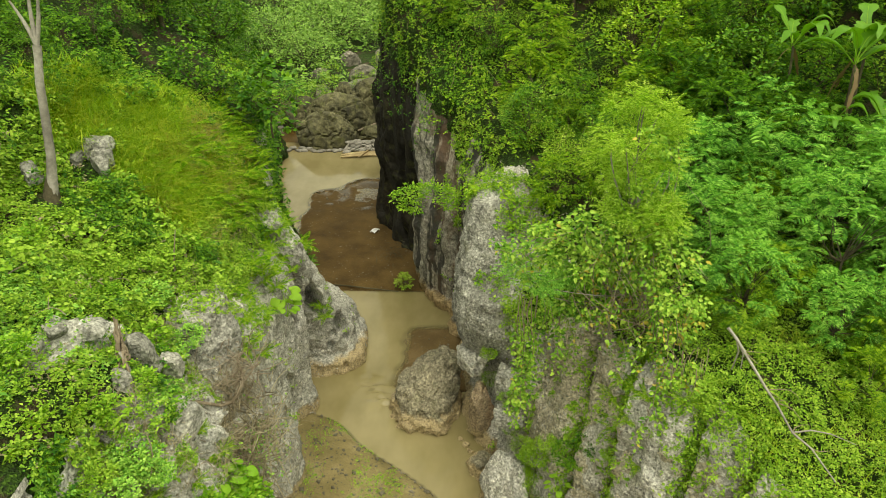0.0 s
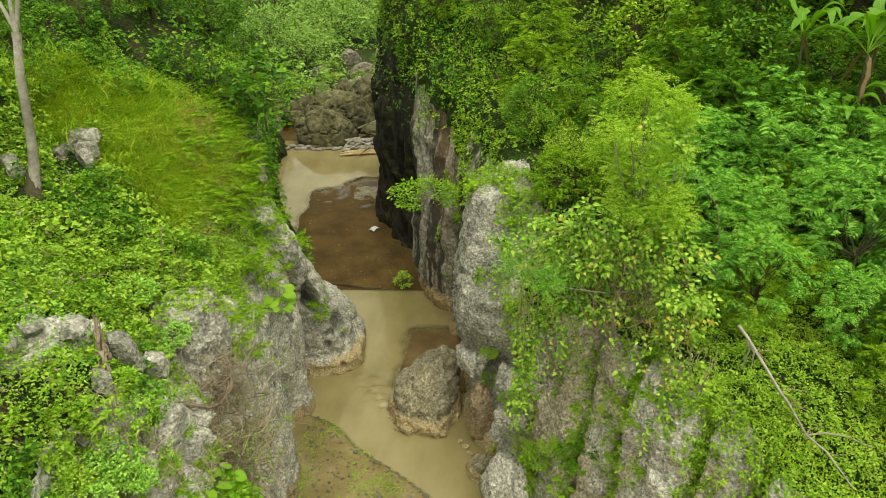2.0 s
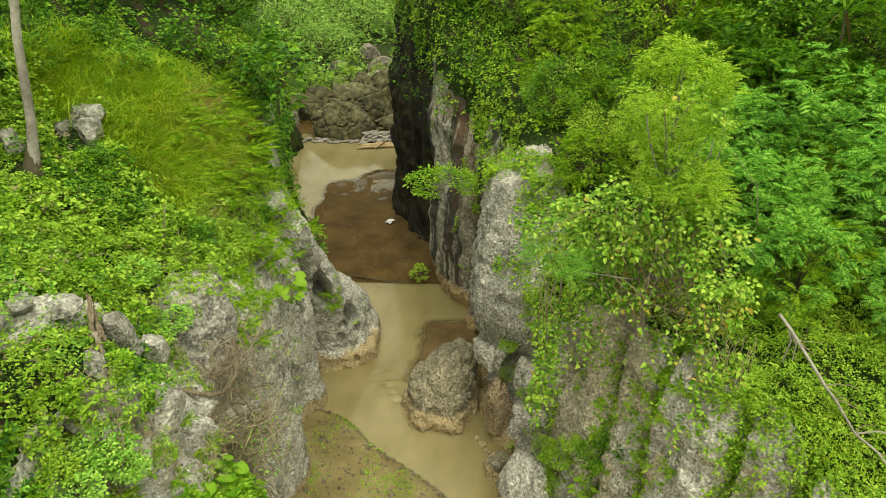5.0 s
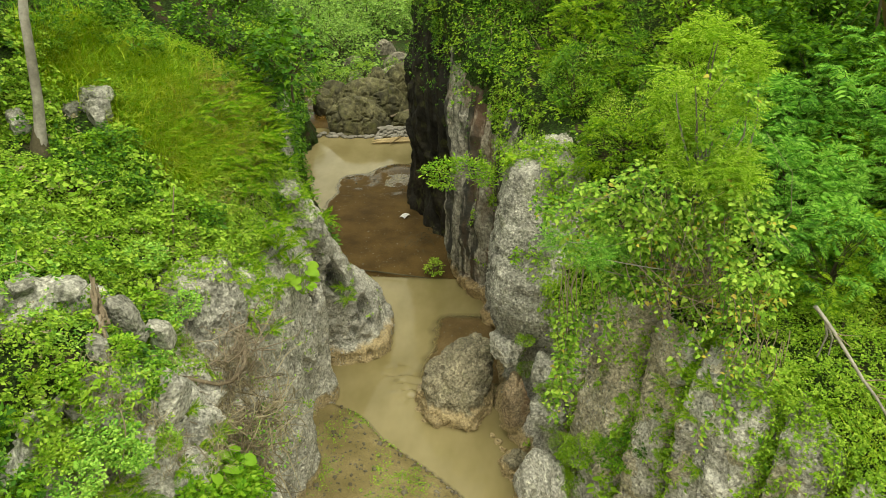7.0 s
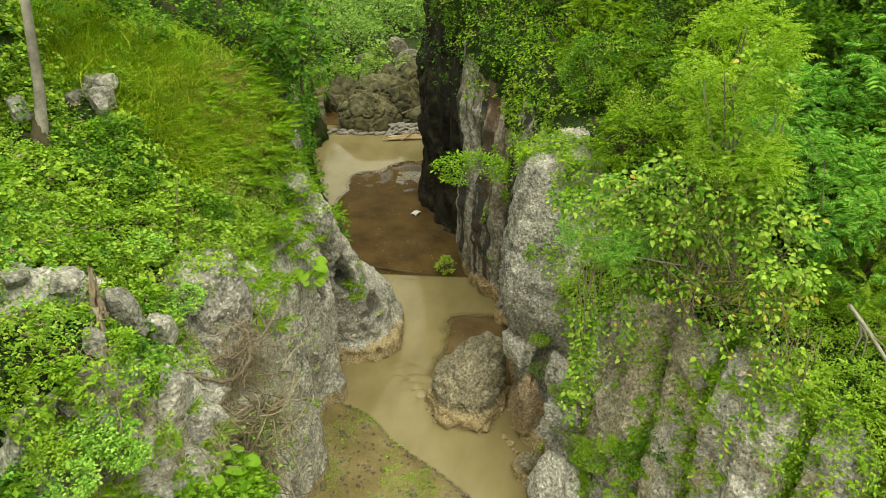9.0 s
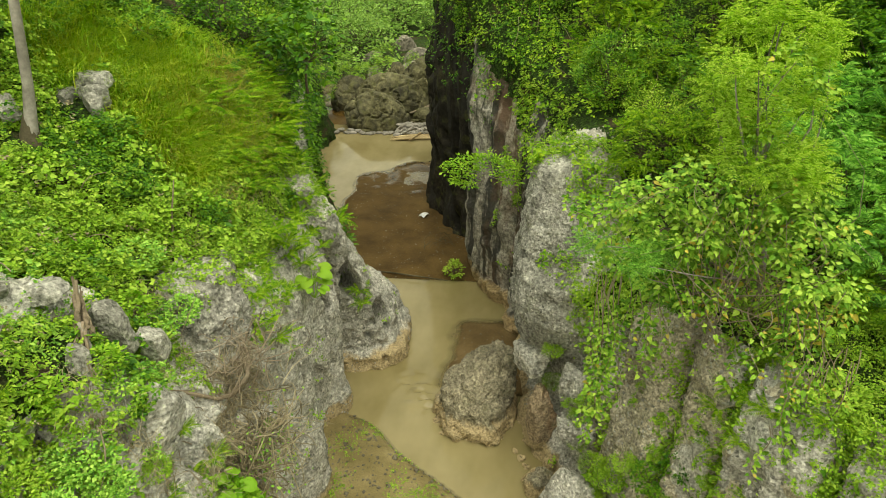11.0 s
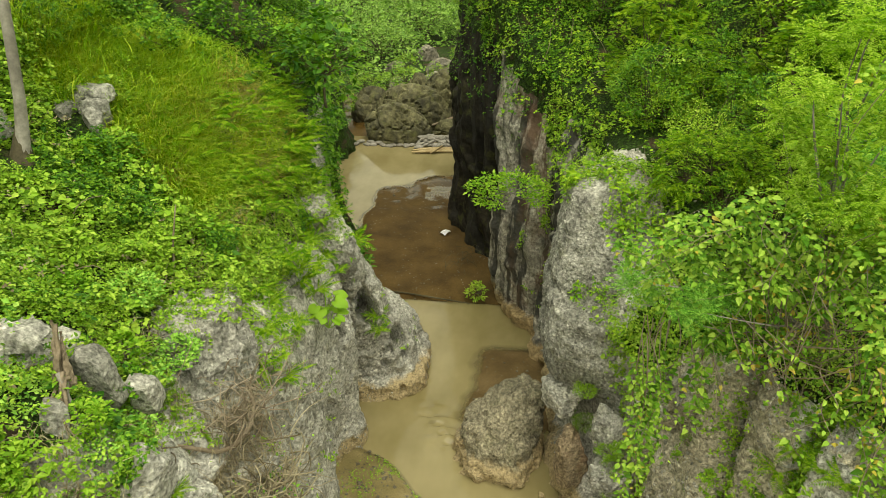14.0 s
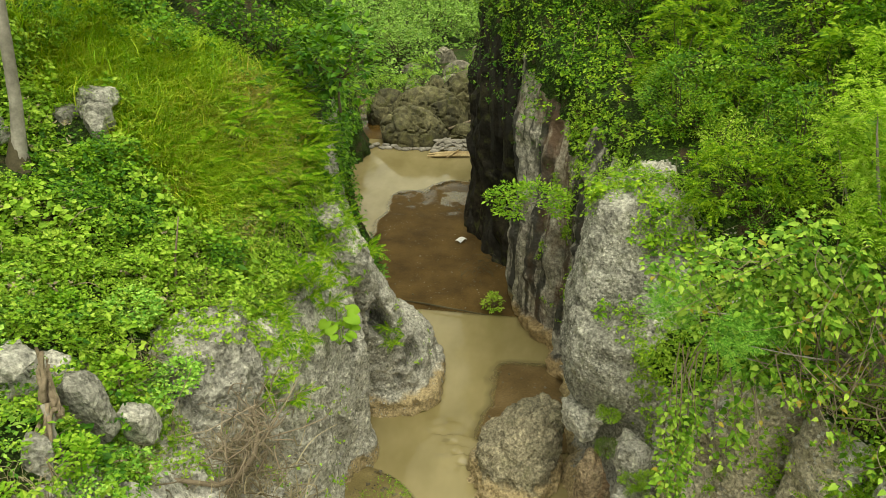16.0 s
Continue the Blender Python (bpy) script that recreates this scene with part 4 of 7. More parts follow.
gx = spread(-12, 6, 0.22, -2500, 2500, 40)
gy = spread(8, 62, 0.3, -1500, 3500, 60)
X, Y = np.meshgrid(gx, gy)
Z = bed_height(X.ravel(), Y.ravel())
faces = grid_faces(*X.shape)
ground = mesh_thing("ground", np.stack([X.ravel(), Y.ravel(), Z], 1), faces, MUD, label="brown muddy river bed rising into green hills", category="ground", kind="structure")
ground.data.materials.append(GRAVEL)
ground.data.materials.append(SHADE_MAT)
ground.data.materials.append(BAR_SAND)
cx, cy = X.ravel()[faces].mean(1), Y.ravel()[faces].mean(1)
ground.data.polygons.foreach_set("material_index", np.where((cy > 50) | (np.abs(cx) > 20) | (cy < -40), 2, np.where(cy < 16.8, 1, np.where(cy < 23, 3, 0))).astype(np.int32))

wx, wy = np.concatenate([np.arange(-11.5, -8, 0.5), np.arange(-8, -3, 0.2), np.arange(-3, 1.4, 0.09), np.arange(1.4, 8, 0.5)]), np.concatenate([np.arange(-20, 10, 0.6), np.arange(10, 15, 0.2), np.arange(15, 23, 0.09), np.arange(23, 39, 0.2), np.arange(39, 43, 0.5)])
WX, WY = np.meshgrid(wx, wy)
wz = 0.02 * (fbm(np.stack([WX.ravel(), WY.ravel() * 0.6, 0 * WX.ravel()], 1), 1.2, 3, 51) - 0.5)
riffle = np.exp(-(((WX.ravel() + 1.5) + 0.55 * (WY.ravel() - 17.6)) / 0.45) ** 2 - ((WY.ravel() - 17.5) / 0.9) ** 2)
wz = wz + 0.5 * riffle * (fbm(np.stack([WX.ravel() * 0.8, WY.ravel() * 1.8, 0 * WX.ravel()], 1), 3.2, 3, 52) - 0.5)
river = mesh_thing("water", np.stack([WX.ravel(), WY.ravel(), wz], 1), grid_faces(*WX.shape), WATER, label="murky light brown river water", category="water", kind="structure")
# how deep the silty water stands: the bed shows through where it is shallow
depth = river.data.attributes.new("depth", "FLOAT", "POINT")
depth.data.foreach_set("value", np.clip(wz - bed_height(WX.ravel(), WY.ravel()), 0, 2).astype(np.float32))

# ---- plants: low cover on the slopes ----
def scatter(g, n, density, count, r):
    """Random places on a skin, drawn by area times density: places and normals."""
    a = np.linalg.norm(np.cross(g[1:, :-1] - g[:-1, :-1], g[:-1, 1:] - g[:-1, :-1]), axis=2)
    w = (a * density[:-1, :-1]).ravel()
    k = r.choice(len(w), count, p=w / w.sum())
    i, j = np.divmod(k, a.shape[1])
    u, t = r.random((2, count, 1))
    p = g[i, j] * (1 - u) * (1 - t) + g[i + 1, j] * u * (1 - t) + g[i, j + 1] * (1 - u) * t + g[i + 1, j + 1] * u * t
    return p, n[i, j]


def rough_dirs(count, r):
    return unit(r.normal(size=(count, 3)))


def patches(g, scale, seed, lo, hi):
    return smoothstep(lo, hi, fbm(g.reshape(-1, 3), scale, 3, seed)).reshape(g.shape[:2])


def carpet(name, g, n, density, count, size, height, material, label, template=LEAF, seed=1, flat=0.75):
    """Low leafy cover: small leaves in sprigs over uneven mounds."""
    r = np.random.default_rng(seed)
    sprigs = count // 6
    p, nn = scatter(g, n, density, sprigs, r)
    up = unit(nn * 0.5 + (0, 0, 0.8))
    mound = fbm(p, 1.5, 3, seed + 60)
    h = height * np.clip(mound * 3.0 - 0.85, 0.06, 1.8) * r.random(sprigs) ** 0.5
    lead = unit(rough_dirs(sprigs, r) + up * 0.3)
    s = size * r.lognormal(0, 0.28, sprigs)
    p, up, h, lead, s = (np.repeat(q, 6, 0) for q in (p, up, h, lead, s))
    k = len(p)
    o = p + up * h[:, None] + lead * (s * 1.6 * (r.random(k) - 0.3))[:, None] + rough_dirs(k, r) * (s * 0.6)[:, None]
    way = rough_dirs(k, r)
    way = unit(way - up * (way * up).sum(1, keepdims=True) * flat + up * 0.1)
    ups = unit(up + 0.85 * rough_dirs(k, r) + (0, -0.2, 0))
    v, f = stamp(template, o, way, ups, s * r.uniform(0.75, 1.25, k))
    return mesh_thing(name, v, f, material, label=label, category="plants", kind="stuff", smooth=False)


bareL = np.interp(gL[..., 1], [7, 9.4, 10.4, 12.6, 13.6, 15, 17, 20], [-0.2, -0.4, -0.5, -0.35, 0.2, 0.45, 0.35, 0.3])
coverL = smoothstep(2.6, 2.95, VL + bareL + 1.5 * (patches(gL, 0.9, 71, 0.0, 1.0) - 0.5)) * (YL > 4) * (YL < 50) * (VL < 6.3) * (1 - 0.93 * OUTCROP)
# broken rock shows between the herbs round the stump
coverL = coverL * (1 - 0.9 * np.exp(-(np.hypot((gL[..., 0] + 4.3) / 0.85, (gL[..., 1] - 8.35) / 0.8)) ** 4) * patches(gL, 1.2, 97, 0.4, 0.46))
bareR = np.interp(gR[..., 1], [7, 9.2, 10.2, 11, 12, 14, 16, 20.2, 22, 25], [0.6, 0.45, -0.1, -0.55, -0.7, -0.4, 0.0, -0.1, -0.2, -0.3]) - 1.05 * PROW
coverR = smoothstep(2.5, 3.1, VR + bareR + 1.3 * (patches(gR, 0.9, 72, 0.0, 1.0) - 0.5)) * (YR > 4) * (YR < 50) * (VR < 6.3)
meadow = MEADOW * (1 - np.exp(-(np.hypot(gL[..., 0] + 7.15, gL[..., 1] - 14.0) / 0.6) ** 4))
# tufts on the faces of the rock, more on the near part of the west cliff
tuftL = patches(gL, 1.1, 91, 0.53, 0.62) * (VL > 1.3) * (VL < 3.3) * (YL > 4) * (0.45 + (YL < 11.5)) * (nL[..., 2] > 0.05)
tuftR = patches(gR, 1.0, 92, 0.5, 0.58) * (VR > 0.8) * (VR < 3.4) * (YR > 5) * (YR < 23)
coverL = coverL * (1 - np.exp(-(np.hypot(gL[..., 0] + 7.5, gL[..., 1] - 12.5) / 0.45) ** 4)) * (1 - np.exp(-(np.hypot(gL[..., 0] + 7.1, gL[..., 1] - 13.95) / 0.5) ** 4))
carpet("herb_carpet", gL, nL, coverL * (YL > 5) * (YL < 19) * (gL[..., 0] > -8.5) * (1 - 0.75 * meadow) * (1 - 0.5 * (YL < 8.8)), 150000, 0.049, 0.30, HERB, "bright green creeping herbs over the slope")
soft = patches(gL, 0.75, 75, 0.52, 0.6)
carpet("clover_patch", gL, nL, coverL * soft * (YL > 9) * (YL < 14) * (gL[..., 0] > -9), 26000, 0.064, 0.42, HERB, "patches of larger bright-leaved herbs", seed=17)
lush = patches(gL, 0.6, 78, 0.53, 0.57)
carpet("broad_herbs", gL, nL, coverL * lush * (1 - meadow) * (YL > 9.4) * (YL < 15) * (gL[..., 0] > -9.5), 9000, 0.068, 0.45, HERB, "patches of broad-leaved herbs on the slope", template=OVAL, seed=27)
minty = patches(gL, 0.8, 77, 0.36, 0.44)
carpet("mint_patch", gL, nL, coverL * minty * (YL > 5.5) * (YL < 11) * (gL[..., 0] > -8), 40000, 0.046, 0.3, MINT, "patches of blue-green mint-like herbs", seed=37)
deepL = patches(gL, 0.7, 76, 0.54, 0.6)
carpet("dark_herbs", gL, nL, coverL * deepL * (1 - meadow) * (YL > 6) * (YL < 18) * (gL[..., 0] > -10), 34000, 0.062, 0.42, DEEP, "patches of darker green herbs on the slope", seed=18)
carpet("shade_herbs", gL, nL, coverL * (YL > 8) * (YL < 19.5) * (gL[..., 0] <= -8.3) * (gL[..., 0] > -13), 26000, 0.07, 0.4, DEEP, "dark green herbs in the shade of the upper slope", seed=38)
carpet("leaf_litter", gL, nL, coverL * patches(gL, 1.3, 79, 0.54, 0.6) * (YL > 6) * (YL < 14), 11000, 0.045, 0.3, STRAW, "dry brown leaves among the herbs", seed=19)
carpet("herb_tufts", gL, nL, tuftL, 26000, 0.048, 0.16, HERB, "green herb tufts in cracks of the cliff", seed=12)
carpet("undergrowth", gL, nL, coverL * (YL >= 17.5) * (gL[..., 1] < 34), 36000, 0.11, 0.8, DEEP, "dense green undergrowth on the hillside", seed=2)
carpet("undergrowth", gR, nR, coverR * (YR > 6) * (YR < 16) * (gR[..., 0] < 10.5), 120000, 0.043, 0.4, HERB, "light green undergrowth on the rocky slope", seed=3)
carpet("undergrowth", gR, nR, coverR * (YR >= 14) * (gR[..., 1] < 36) * (gR[..., 0] < 14), 86000, 0.075, 0.7, SHRUB, "dense green undergrowth above the cliff", seed=4)
carpet("hanging_herbs", gR, nR, tuftR * (1 - 0.45 * (YR < 15)) * (1 - 0.8 * PROW), 20000, 0.055, 0.22, HERB, "green herbs hanging in the rock's clefts", seed=14)
gapR = np.exp(-(east_slabs(gR.reshape(-1, 3))[0] / 0.15) ** 2).reshape(VR.shape) * (VR > 0.4) * (VR < 3.3) * (YR > 8) * (YR < 14.8) * patches(gR, 0.9, 94, 0.38, 0.5)
carpet("cleft_herbs", gR, nR, gapR, 17000, 0.062, 0.32, HERB, "bright green herbs filling the clefts between the slabs", seed=20)
ivy = (0.12 * (VR > 2.2) + patches(gR, 0.7, 95, 0.44, 0.54) * (VR > 2.7)) * (VR < 4.3) * (YR > 22) * (YR < 34) * (1 - 0.85 * (YR < 26.4) * (VR < 3.5))
carpet("wall_creeper", gR, nR, ivy, 24000, 0.065, 0.3, DEEP, "dark creeper leaves clinging to the wall", seed=15)
bank_cover = (VL > 0.9) * (VL < 3.4) * (YL > 20.5) * (YL < 41) * (0.25 + patches(gL, 0.7, 88, 0.42, 0.54))
carpet("bank_creeper", gL, nL, bank_cover, 26000, 0.09, 0.45, DEEP, "dark green creepers hanging down the far west bank", seed=29)
far_bank = coverL * (gL[..., 1] >= 30) * (VL > 2.2)
carpet("undergrowth", gL, nL, far_bank, 16000, 0.25, 1.1, FAR_LEAF, "green undergrowth along the upper river bank", seed=5)


# plants that root on the slabs and on the prow
gP, nP = SKINS["rock_prow"][0]
top_cover = smoothstep(6.5, 7.1, gP[..., 2]) * smoothstep(17.0, 17.8, gP[..., 1]) + 0.9 * smoothstep(1.9, 2.5, gP[..., 0] + 0.7 * (fbm(gP.reshape(-1, 3), 1.1, 3, 301).reshape(gP.shape[:2]) - 0.5)) * patches(gP, 1.2, 302, 0.42, 0.52) * (gP[..., 2] > 2.8) + 0.5 * np.exp(-((gP[..., 2] - 5.1) / 0.16) ** 2) * (gP[..., 0] > 1.5)
carpet("prow_herbs", gP, nP, top_cover * (gP[..., 1] < 18.8), 26000, 0.05, 0.26, HERB, "light green herbs growing over the rock prow", seed=41)
carpet("prow_creeper", gP, nP, top_cover * (gP[..., 1] < 18.8) * patches(gP, 0.9, 303, 0.48, 0.56), 5000, 0.085, 0.3, SHRUB, "broader leaves among the herbs of the prow", seed=42)
for k, (key, lo, hi, count) in enumerate((("rock_nose", 5.4, 6.2, 4200), ("rock_slab", 5.4, 6.0, 6000), ("rock_bulge", 6.6, 7.3, 3500))):
    for gS, nS in SKINS[key]:
        rim = smoothstep(lo, hi, gS[..., 2] + 0.9 * (fbm(gS.reshape(-1, 3), 1.0, 3, 310 + k).reshape(gS.shape[:2]) - 0.5)) + 0.05 * patches(gS, 1.5, 320 + k, 0.55, 0.62) * (gS[..., 2] > 1.2)
        carpet("slab_herbs", gS, nS, rim, count, 0.05, 0.24, HERB, "green herbs hanging over the top of the slab", seed=43 + k)


def blades(name, g, n, density, count, length, width, material, label, seed, lean=0.5):
    """Grass: long arching blades in tussocks."""
    r = np.random.default_rng(seed)
    p, nn = scatter(g, n, density, count // 9, r)
    p = np.repeat(p, 9, 0) + r.normal(size=(count // 9 * 9, 3)) * (0.07, 0.07, 0.0)
    k = len(p)
    way = unit(rough_dirs(k, r) * (0.75, 0.75, 0.2) + (0.05, -0.1 - lean * 0.15, 0.85))
    ups = unit(np.cross(np.cross(way, (0, 0, 1)) + 1e-3, way))
    s = length * r.lognormal(0, 0.25, k)
    bent = (BLADE[0] * (1, 1, 1.2), BLADE[1])
    v, f = stamp(bent, p - (0, 0, 0.03), way, ups, s, np.full(k, width))
    return mesh_thing(name, v, f, material, label=label, category="grass", kind="stuff", smooth=False)


blades("tall_grass", gL, nL, meadow * (0.3 + patches(gL, 0.8, 97, 0.35, 0.6)), 46000, 0.46, 0.02, GRASS, "tall arching yellow-green grass on the slope", 21)
yellow = smoothstep(13.4, 14.2, gL[..., 1]) * (1 - smoothstep(17.6, 18.6, gL[..., 1])) * smoothstep(-6.7, -6.0, gL[..., 0]) * smoothstep(3.3, 3.5, VL) * (VL < 4.8)
blades("yellow_grass", gL, nL, yellow * (0.2 + patches(gL, 1.0, 96, 0.4, 0.6)), 7000, 0.42, 0.016, YELLOW_GRASS, "yellowing grass near the rim", 25)
dry = patches(gL, 1.4, 98, 0.5, 0.6) * (VL > 2.3) * (VL < 3.6) * (YL > 7) * (YL < 18)
blades("dry_grass", gL, nL, dry, 4000, 0.34, 0.010, STRAW, "dry brown grass and stems on the rim", 22, 1.2)
thatch = (VL > 1.1) * (VL < 2.5) * (YL > 8.4) * (YL < 11.8) * patches(gL, 1.0, 93, 0.42, 0.56)
blades("dry_thatch", gL, nL, thatch, 3400, 0.45, 0.010, STRAW, "pale dry straw hanging over the rock", 24, 1.6)
straw = yellow * smoothstep(-6.2, -5.6, gL[..., 0]) * patches(gL, 1.2, 89, 0.45, 0.56)
blades("straw_grass", gL, nL, straw, 2600, 0.36, 0.013, STRAW, "dead straw-brown grass near the rim", 28, 1.4)
blades("bank_grass", gR, nR, coverR * (YR < 13) * patches(gR, 0.9, 99, 0.5, 0.6), 9500, 0.45, 0.013, GRASS, "yellow-green grass on the rocky slope", 23)


# ---- plants: shrubs, ferns, trees ----
def ball(r, count, radii, shell=0.6):
    d = rough_dirs(count, r)
    return d * np.asarray(radii) * (r.random((count, 1)) ** 0.4 * (1 - shell) + shell * r.uniform(0.75, 1.05, (count, 1)))


def twig(r, a, b, sag=0.1, steps=5):
    t = np.linspace(0, 1, steps)[:, None]
    return a * (1 - t) + b * t + np.sin(t * np.pi) * r.normal(size=3) * sag * np.linalg.norm(b - a)


def leafy(name, label, category, seed, height, radii, clumps, per_clump, size, template, material, stem_material, clump_size=0.3, droop=0.3, stem=0.03, trunk=True, group="", width=1.0):
    """A woody plant: stems that fork to clumps of leaves, its foot at the origin."""
    r = np.random.default_rng(seed)
    root = thing(name, 0, 0, 0, label, category, group)
    mid = np.array([0, 0, height])
    heads = mid + ball(r, clumps, radii)
    heads[:, 2] = np.maximum(heads[:, 2], 0.12 * height)
    pieces = []
    fork = np.array([0.04 * height, 0, height * 0.55])
    if trunk:
        pieces.append(tube(twig(r, np.zeros(3) - (0, 0, 0.15), fork, 0.06), np.linspace(stem, stem * 0.7, 5)))
    for h in heads[:: max(1, clumps // 15)]:
        pieces.append(tube(twig(r, fork if trunk else np.zeros(3), h, 0.1), np.linspace(stem * 0.5, stem * 0.12, 5), 3))
    v, f = merged(pieces)
    mesh_thing("stem", v, f, stem_material, root)
    k = clumps * per_clump
    c = np.repeat(heads, per_clump, 0)
    out = unit(rough_dirs(k, r) + 0.55 * unit(c - mid * 0.8))
    o = c + out * (clump_size * r.random((k, 1)) ** 0.7) * (1, 1, 0.7)
    way = unit(out * (1, 1, 0.5) + (0, 0, 0.25 - droop) + 0.35 * rough_dirs(k, r))
    ups = unit(np.array((0, 0, 1.0)) + 0.4 * rough_dirs(k, r) + 0.4 * out)
    s = size * r.lognormal(0, 0.22, k)
    v, f = stamp(template, o, way, ups, s, s * width)
    mesh_thing("foliage", v, f, material, root, smooth=False)
    return root


def lay(ob, x, y, z, turn, size):
    ob.matrix_basis = pose(x, y, z, 0, 0, turn) @ Matrix.Scale(size, 4)
    return ob


def again(ob, x, y, z, turn, size):
    c = copy_thing(ob, Matrix())
    return lay(c, x, y, z, turn, size)


def top_of(g, x, y):
    """Height of a skin at (x, y): the highest place close by."""
    q = g.reshape(-1, 3)
    d = np.hypot(q[:, 0] - x, q[:, 1] - y)
    near = d < max(0.12, d.min() * 1.5)
    return float(q[near, 2].max())


def strew(kinds, g, n, density, count, sizes, seed, sink=0.05, apart=0.5):
    """Copies plants over a skin, at random but not on top of one another."""
    r = np.random.default_rng(seed)
    p, nn = scatter(g, n, density, count * 6, r)
    kept = []
    for q in p:
        if all(np.linalg.norm(q - o) > apart for o in kept):
            kept.append(q)
            again(kinds[len(kept) % len(kinds)], q[0], q[1], q[2] - sink, r.uniform(0, 360), r.uniform(*sizes))
        if len(kept) >= count:
            break
    return kept


# feathery shrubs on the east slope
BUSHES = "feathery shrubs on the east slope"
feather_a = leafy("feathery_shrub", "green feathery-leaved shrub on the slope", "shrub", 101, 1.2, (0.8, 0.8, 0.9), 28, 13, 0.23, FEATHER, BLUISH, TWIGS, 0.3, 0.35, group=BUSHES)
feather_b = leafy("feathery_shrub", "green feathery-leaved shrub on the slope", "shrub", 102, 1.5, (0.8, 0.85, 1.1), 30, 11, 0.25, FEATHER, BLUISH, TWIGS, 0.32, 0.35, group=BUSHES)
feather_c = leafy("feathery_shrub", "light green feathery-leaved shrub on the slope", "shrub", 103, 0.8, (0.8, 0.7, 0.6), 20, 13, 0.25, FEATHER, SHRUB, TWIGS, 0.3, 0.3, group=BUSHES)
lay(feather_a, 7.2, 13.4, top_of(gR, 7.2, 13.4), 40, 1.0)
lay(feather_b, 8.6, 14.2, top_of(gR, 8.6, 14.2), 140, 1.0)
lay(feather_c, 6.9, 11.8, top_of(gR, 6.9, 11.8), 250, 0.9)
east = (VR > 3.7) * (VR < 5.6) * (gR[..., 0] > 6.2)
strew([feather_a, feather_b, feather_c], gR, nR, east * ((gR[..., 0] > 8.4) | (gR[..., 1] > 11.6)) * (gR[..., 1] > 9.5) * (gR[..., 1] < 16.6) * (gR[..., 0] < 14), 40, (0.8, 1.35), 31, 0.05, 0.75)

# small-leaved bushes on the hill above the east cliff
HILL = "bushes above the east cliff"
bush_a = leafy("bush", "yellow-green small-leaved bush above the cliff", "bush", 111, 0.7, (0.7, 0.7, 0.6), 36, 42, 0.058, LEAF, SHRUB, TWIGS, 0.24, 0.1, group=HILL)
bush_b = leafy("bush", "dark green leafy bush above the cliff", "bush", 112, 0.9, (0.6, 0.7, 0.75), 36, 40, 0.068, LEAF, DEEP, TWIGS, 0.26, 0.2, group=HILL)
bush_c = leafy("bush", "light green leafy bush above the cliff", "bush", 113, 0.6, (0.8, 0.7, 0.5), 34, 40, 0.062, LEAF, VINE, TWIGS, 0.25, 0.15, group=HILL)
bush_d = leafy("bush", "yellowish bush with thin brown twigs above the cliff", "bush", 114, 0.6, (0.7, 0.7, 0.6), 30, 42, 0.062, LEAF, FEATHERY, TWIGS, 0.25, 0.05, group=HILL, width=0.7)
lay(bush_d, 4.2, 18.4, top_of(gR, 4.2, 18.4) - 0.1, 120, 0.9)
lay(bush_a, 3.3, 19.4, top_of(gR, 3.3, 19.4) - 0.1, 10, 0.9)
lay(bush_b, 4.6, 20.0, top_of(gR, 4.6, 20.0) - 0.1, 80, 1.1)
lay(bush_c, 3.0, 20.6, top_of(gR, 3.0, 20.6) - 0.1, 200, 0.9)
above = (VR > np.where(gR[..., 1] > 21, 3.95, np.where(gR[..., 1] < 19.4, 4.1, 3.3))) * (VR < 5.4) * (gR[..., 1] > 16.5) * (gR[..., 1] < 31) * (gR[..., 0] < 10.5)
strew([bush_a, bush_b, bush_c, bush_a, feather_c], gR, nR, above, 46, (0.8, 1.5), 32, 0.1, 0.7)
prow_top = (VR > 3.8) * (VR < 4.7) * (gR[..., 1] > 16.6) * (gR[..., 1] < 20.5) * (gR[..., 0] < 6.5)
strew([bush_d, feather_c, bush_a, bush_d, bush_b], gR, nR, prow_top, 20, (0.6, 1.05), 38, 0.1, 0.55)
strew([bush_c, bush_a], gR, nR, (VR > 3.0) * (VR < 4.4) * (gR[..., 1] > 8) * (gR[..., 1] < 14), 12, (0.4, 0.7), 33, 0.1, 0.7)

# broad-leaved shrub and its neighbours on the west rim
broad = leafy("broadleaf_shrub", "large-leaved green shrub overhanging the west cliff", "shrub", 121, 0.9, (0.8, 0.95, 0.8), 44, 18, 0.115, OVAL, DEEP, TWIGS, 0.32, 0.3, group="broad-leaved shrubs")
lay(broad, -4.55, 19.6, 8.3, 30, 1.25)
for x, y, a, s in ((-5.6, 19.6, 100, 1.0), (-4.6, 20.6, 200, 0.9), (-6.6, 19.4, 300, 0.8), (-8.3, 11.2, 60, 0.32), (-8.9, 12.4, 10, 0.4), (-7.3, 16.9, 150, 0.55)):
    again(broad, x, y, top_of(gL, x, y) - 0.1, a, s)
strew([bush_b, bush_a], gL, nL, (VL > 3.2) * (VL < 5.6) * (gL[..., 1] > 18.5) * (gL[..., 1] < 33), 18, (0.7, 1.2), 34, 0.1, 0.8)
strew([bush_b], gL, nL, (VL > 4.5) * (VL < 5.8) * (gL[..., 1] > 13.5) * (gL[..., 1] < 19) * (gL[..., 0] < -8.0), 9, (0.5, 0.8), 41, 0.1, 0.7)
strew([bush_c, bush_a], gL, nL, (VL > 3.4) * (VL < 5.3) * (gL[..., 1] > 9) * (gL[..., 1] < 13), 10, (0.22, 0.36), 35, 0.1, 0.6)


FRONDS = leaf_material("fern_frond", (0.09, 0.23, 0.010), (0.21, 0.39, 0.018), (0.36, 0.52, 0.05))


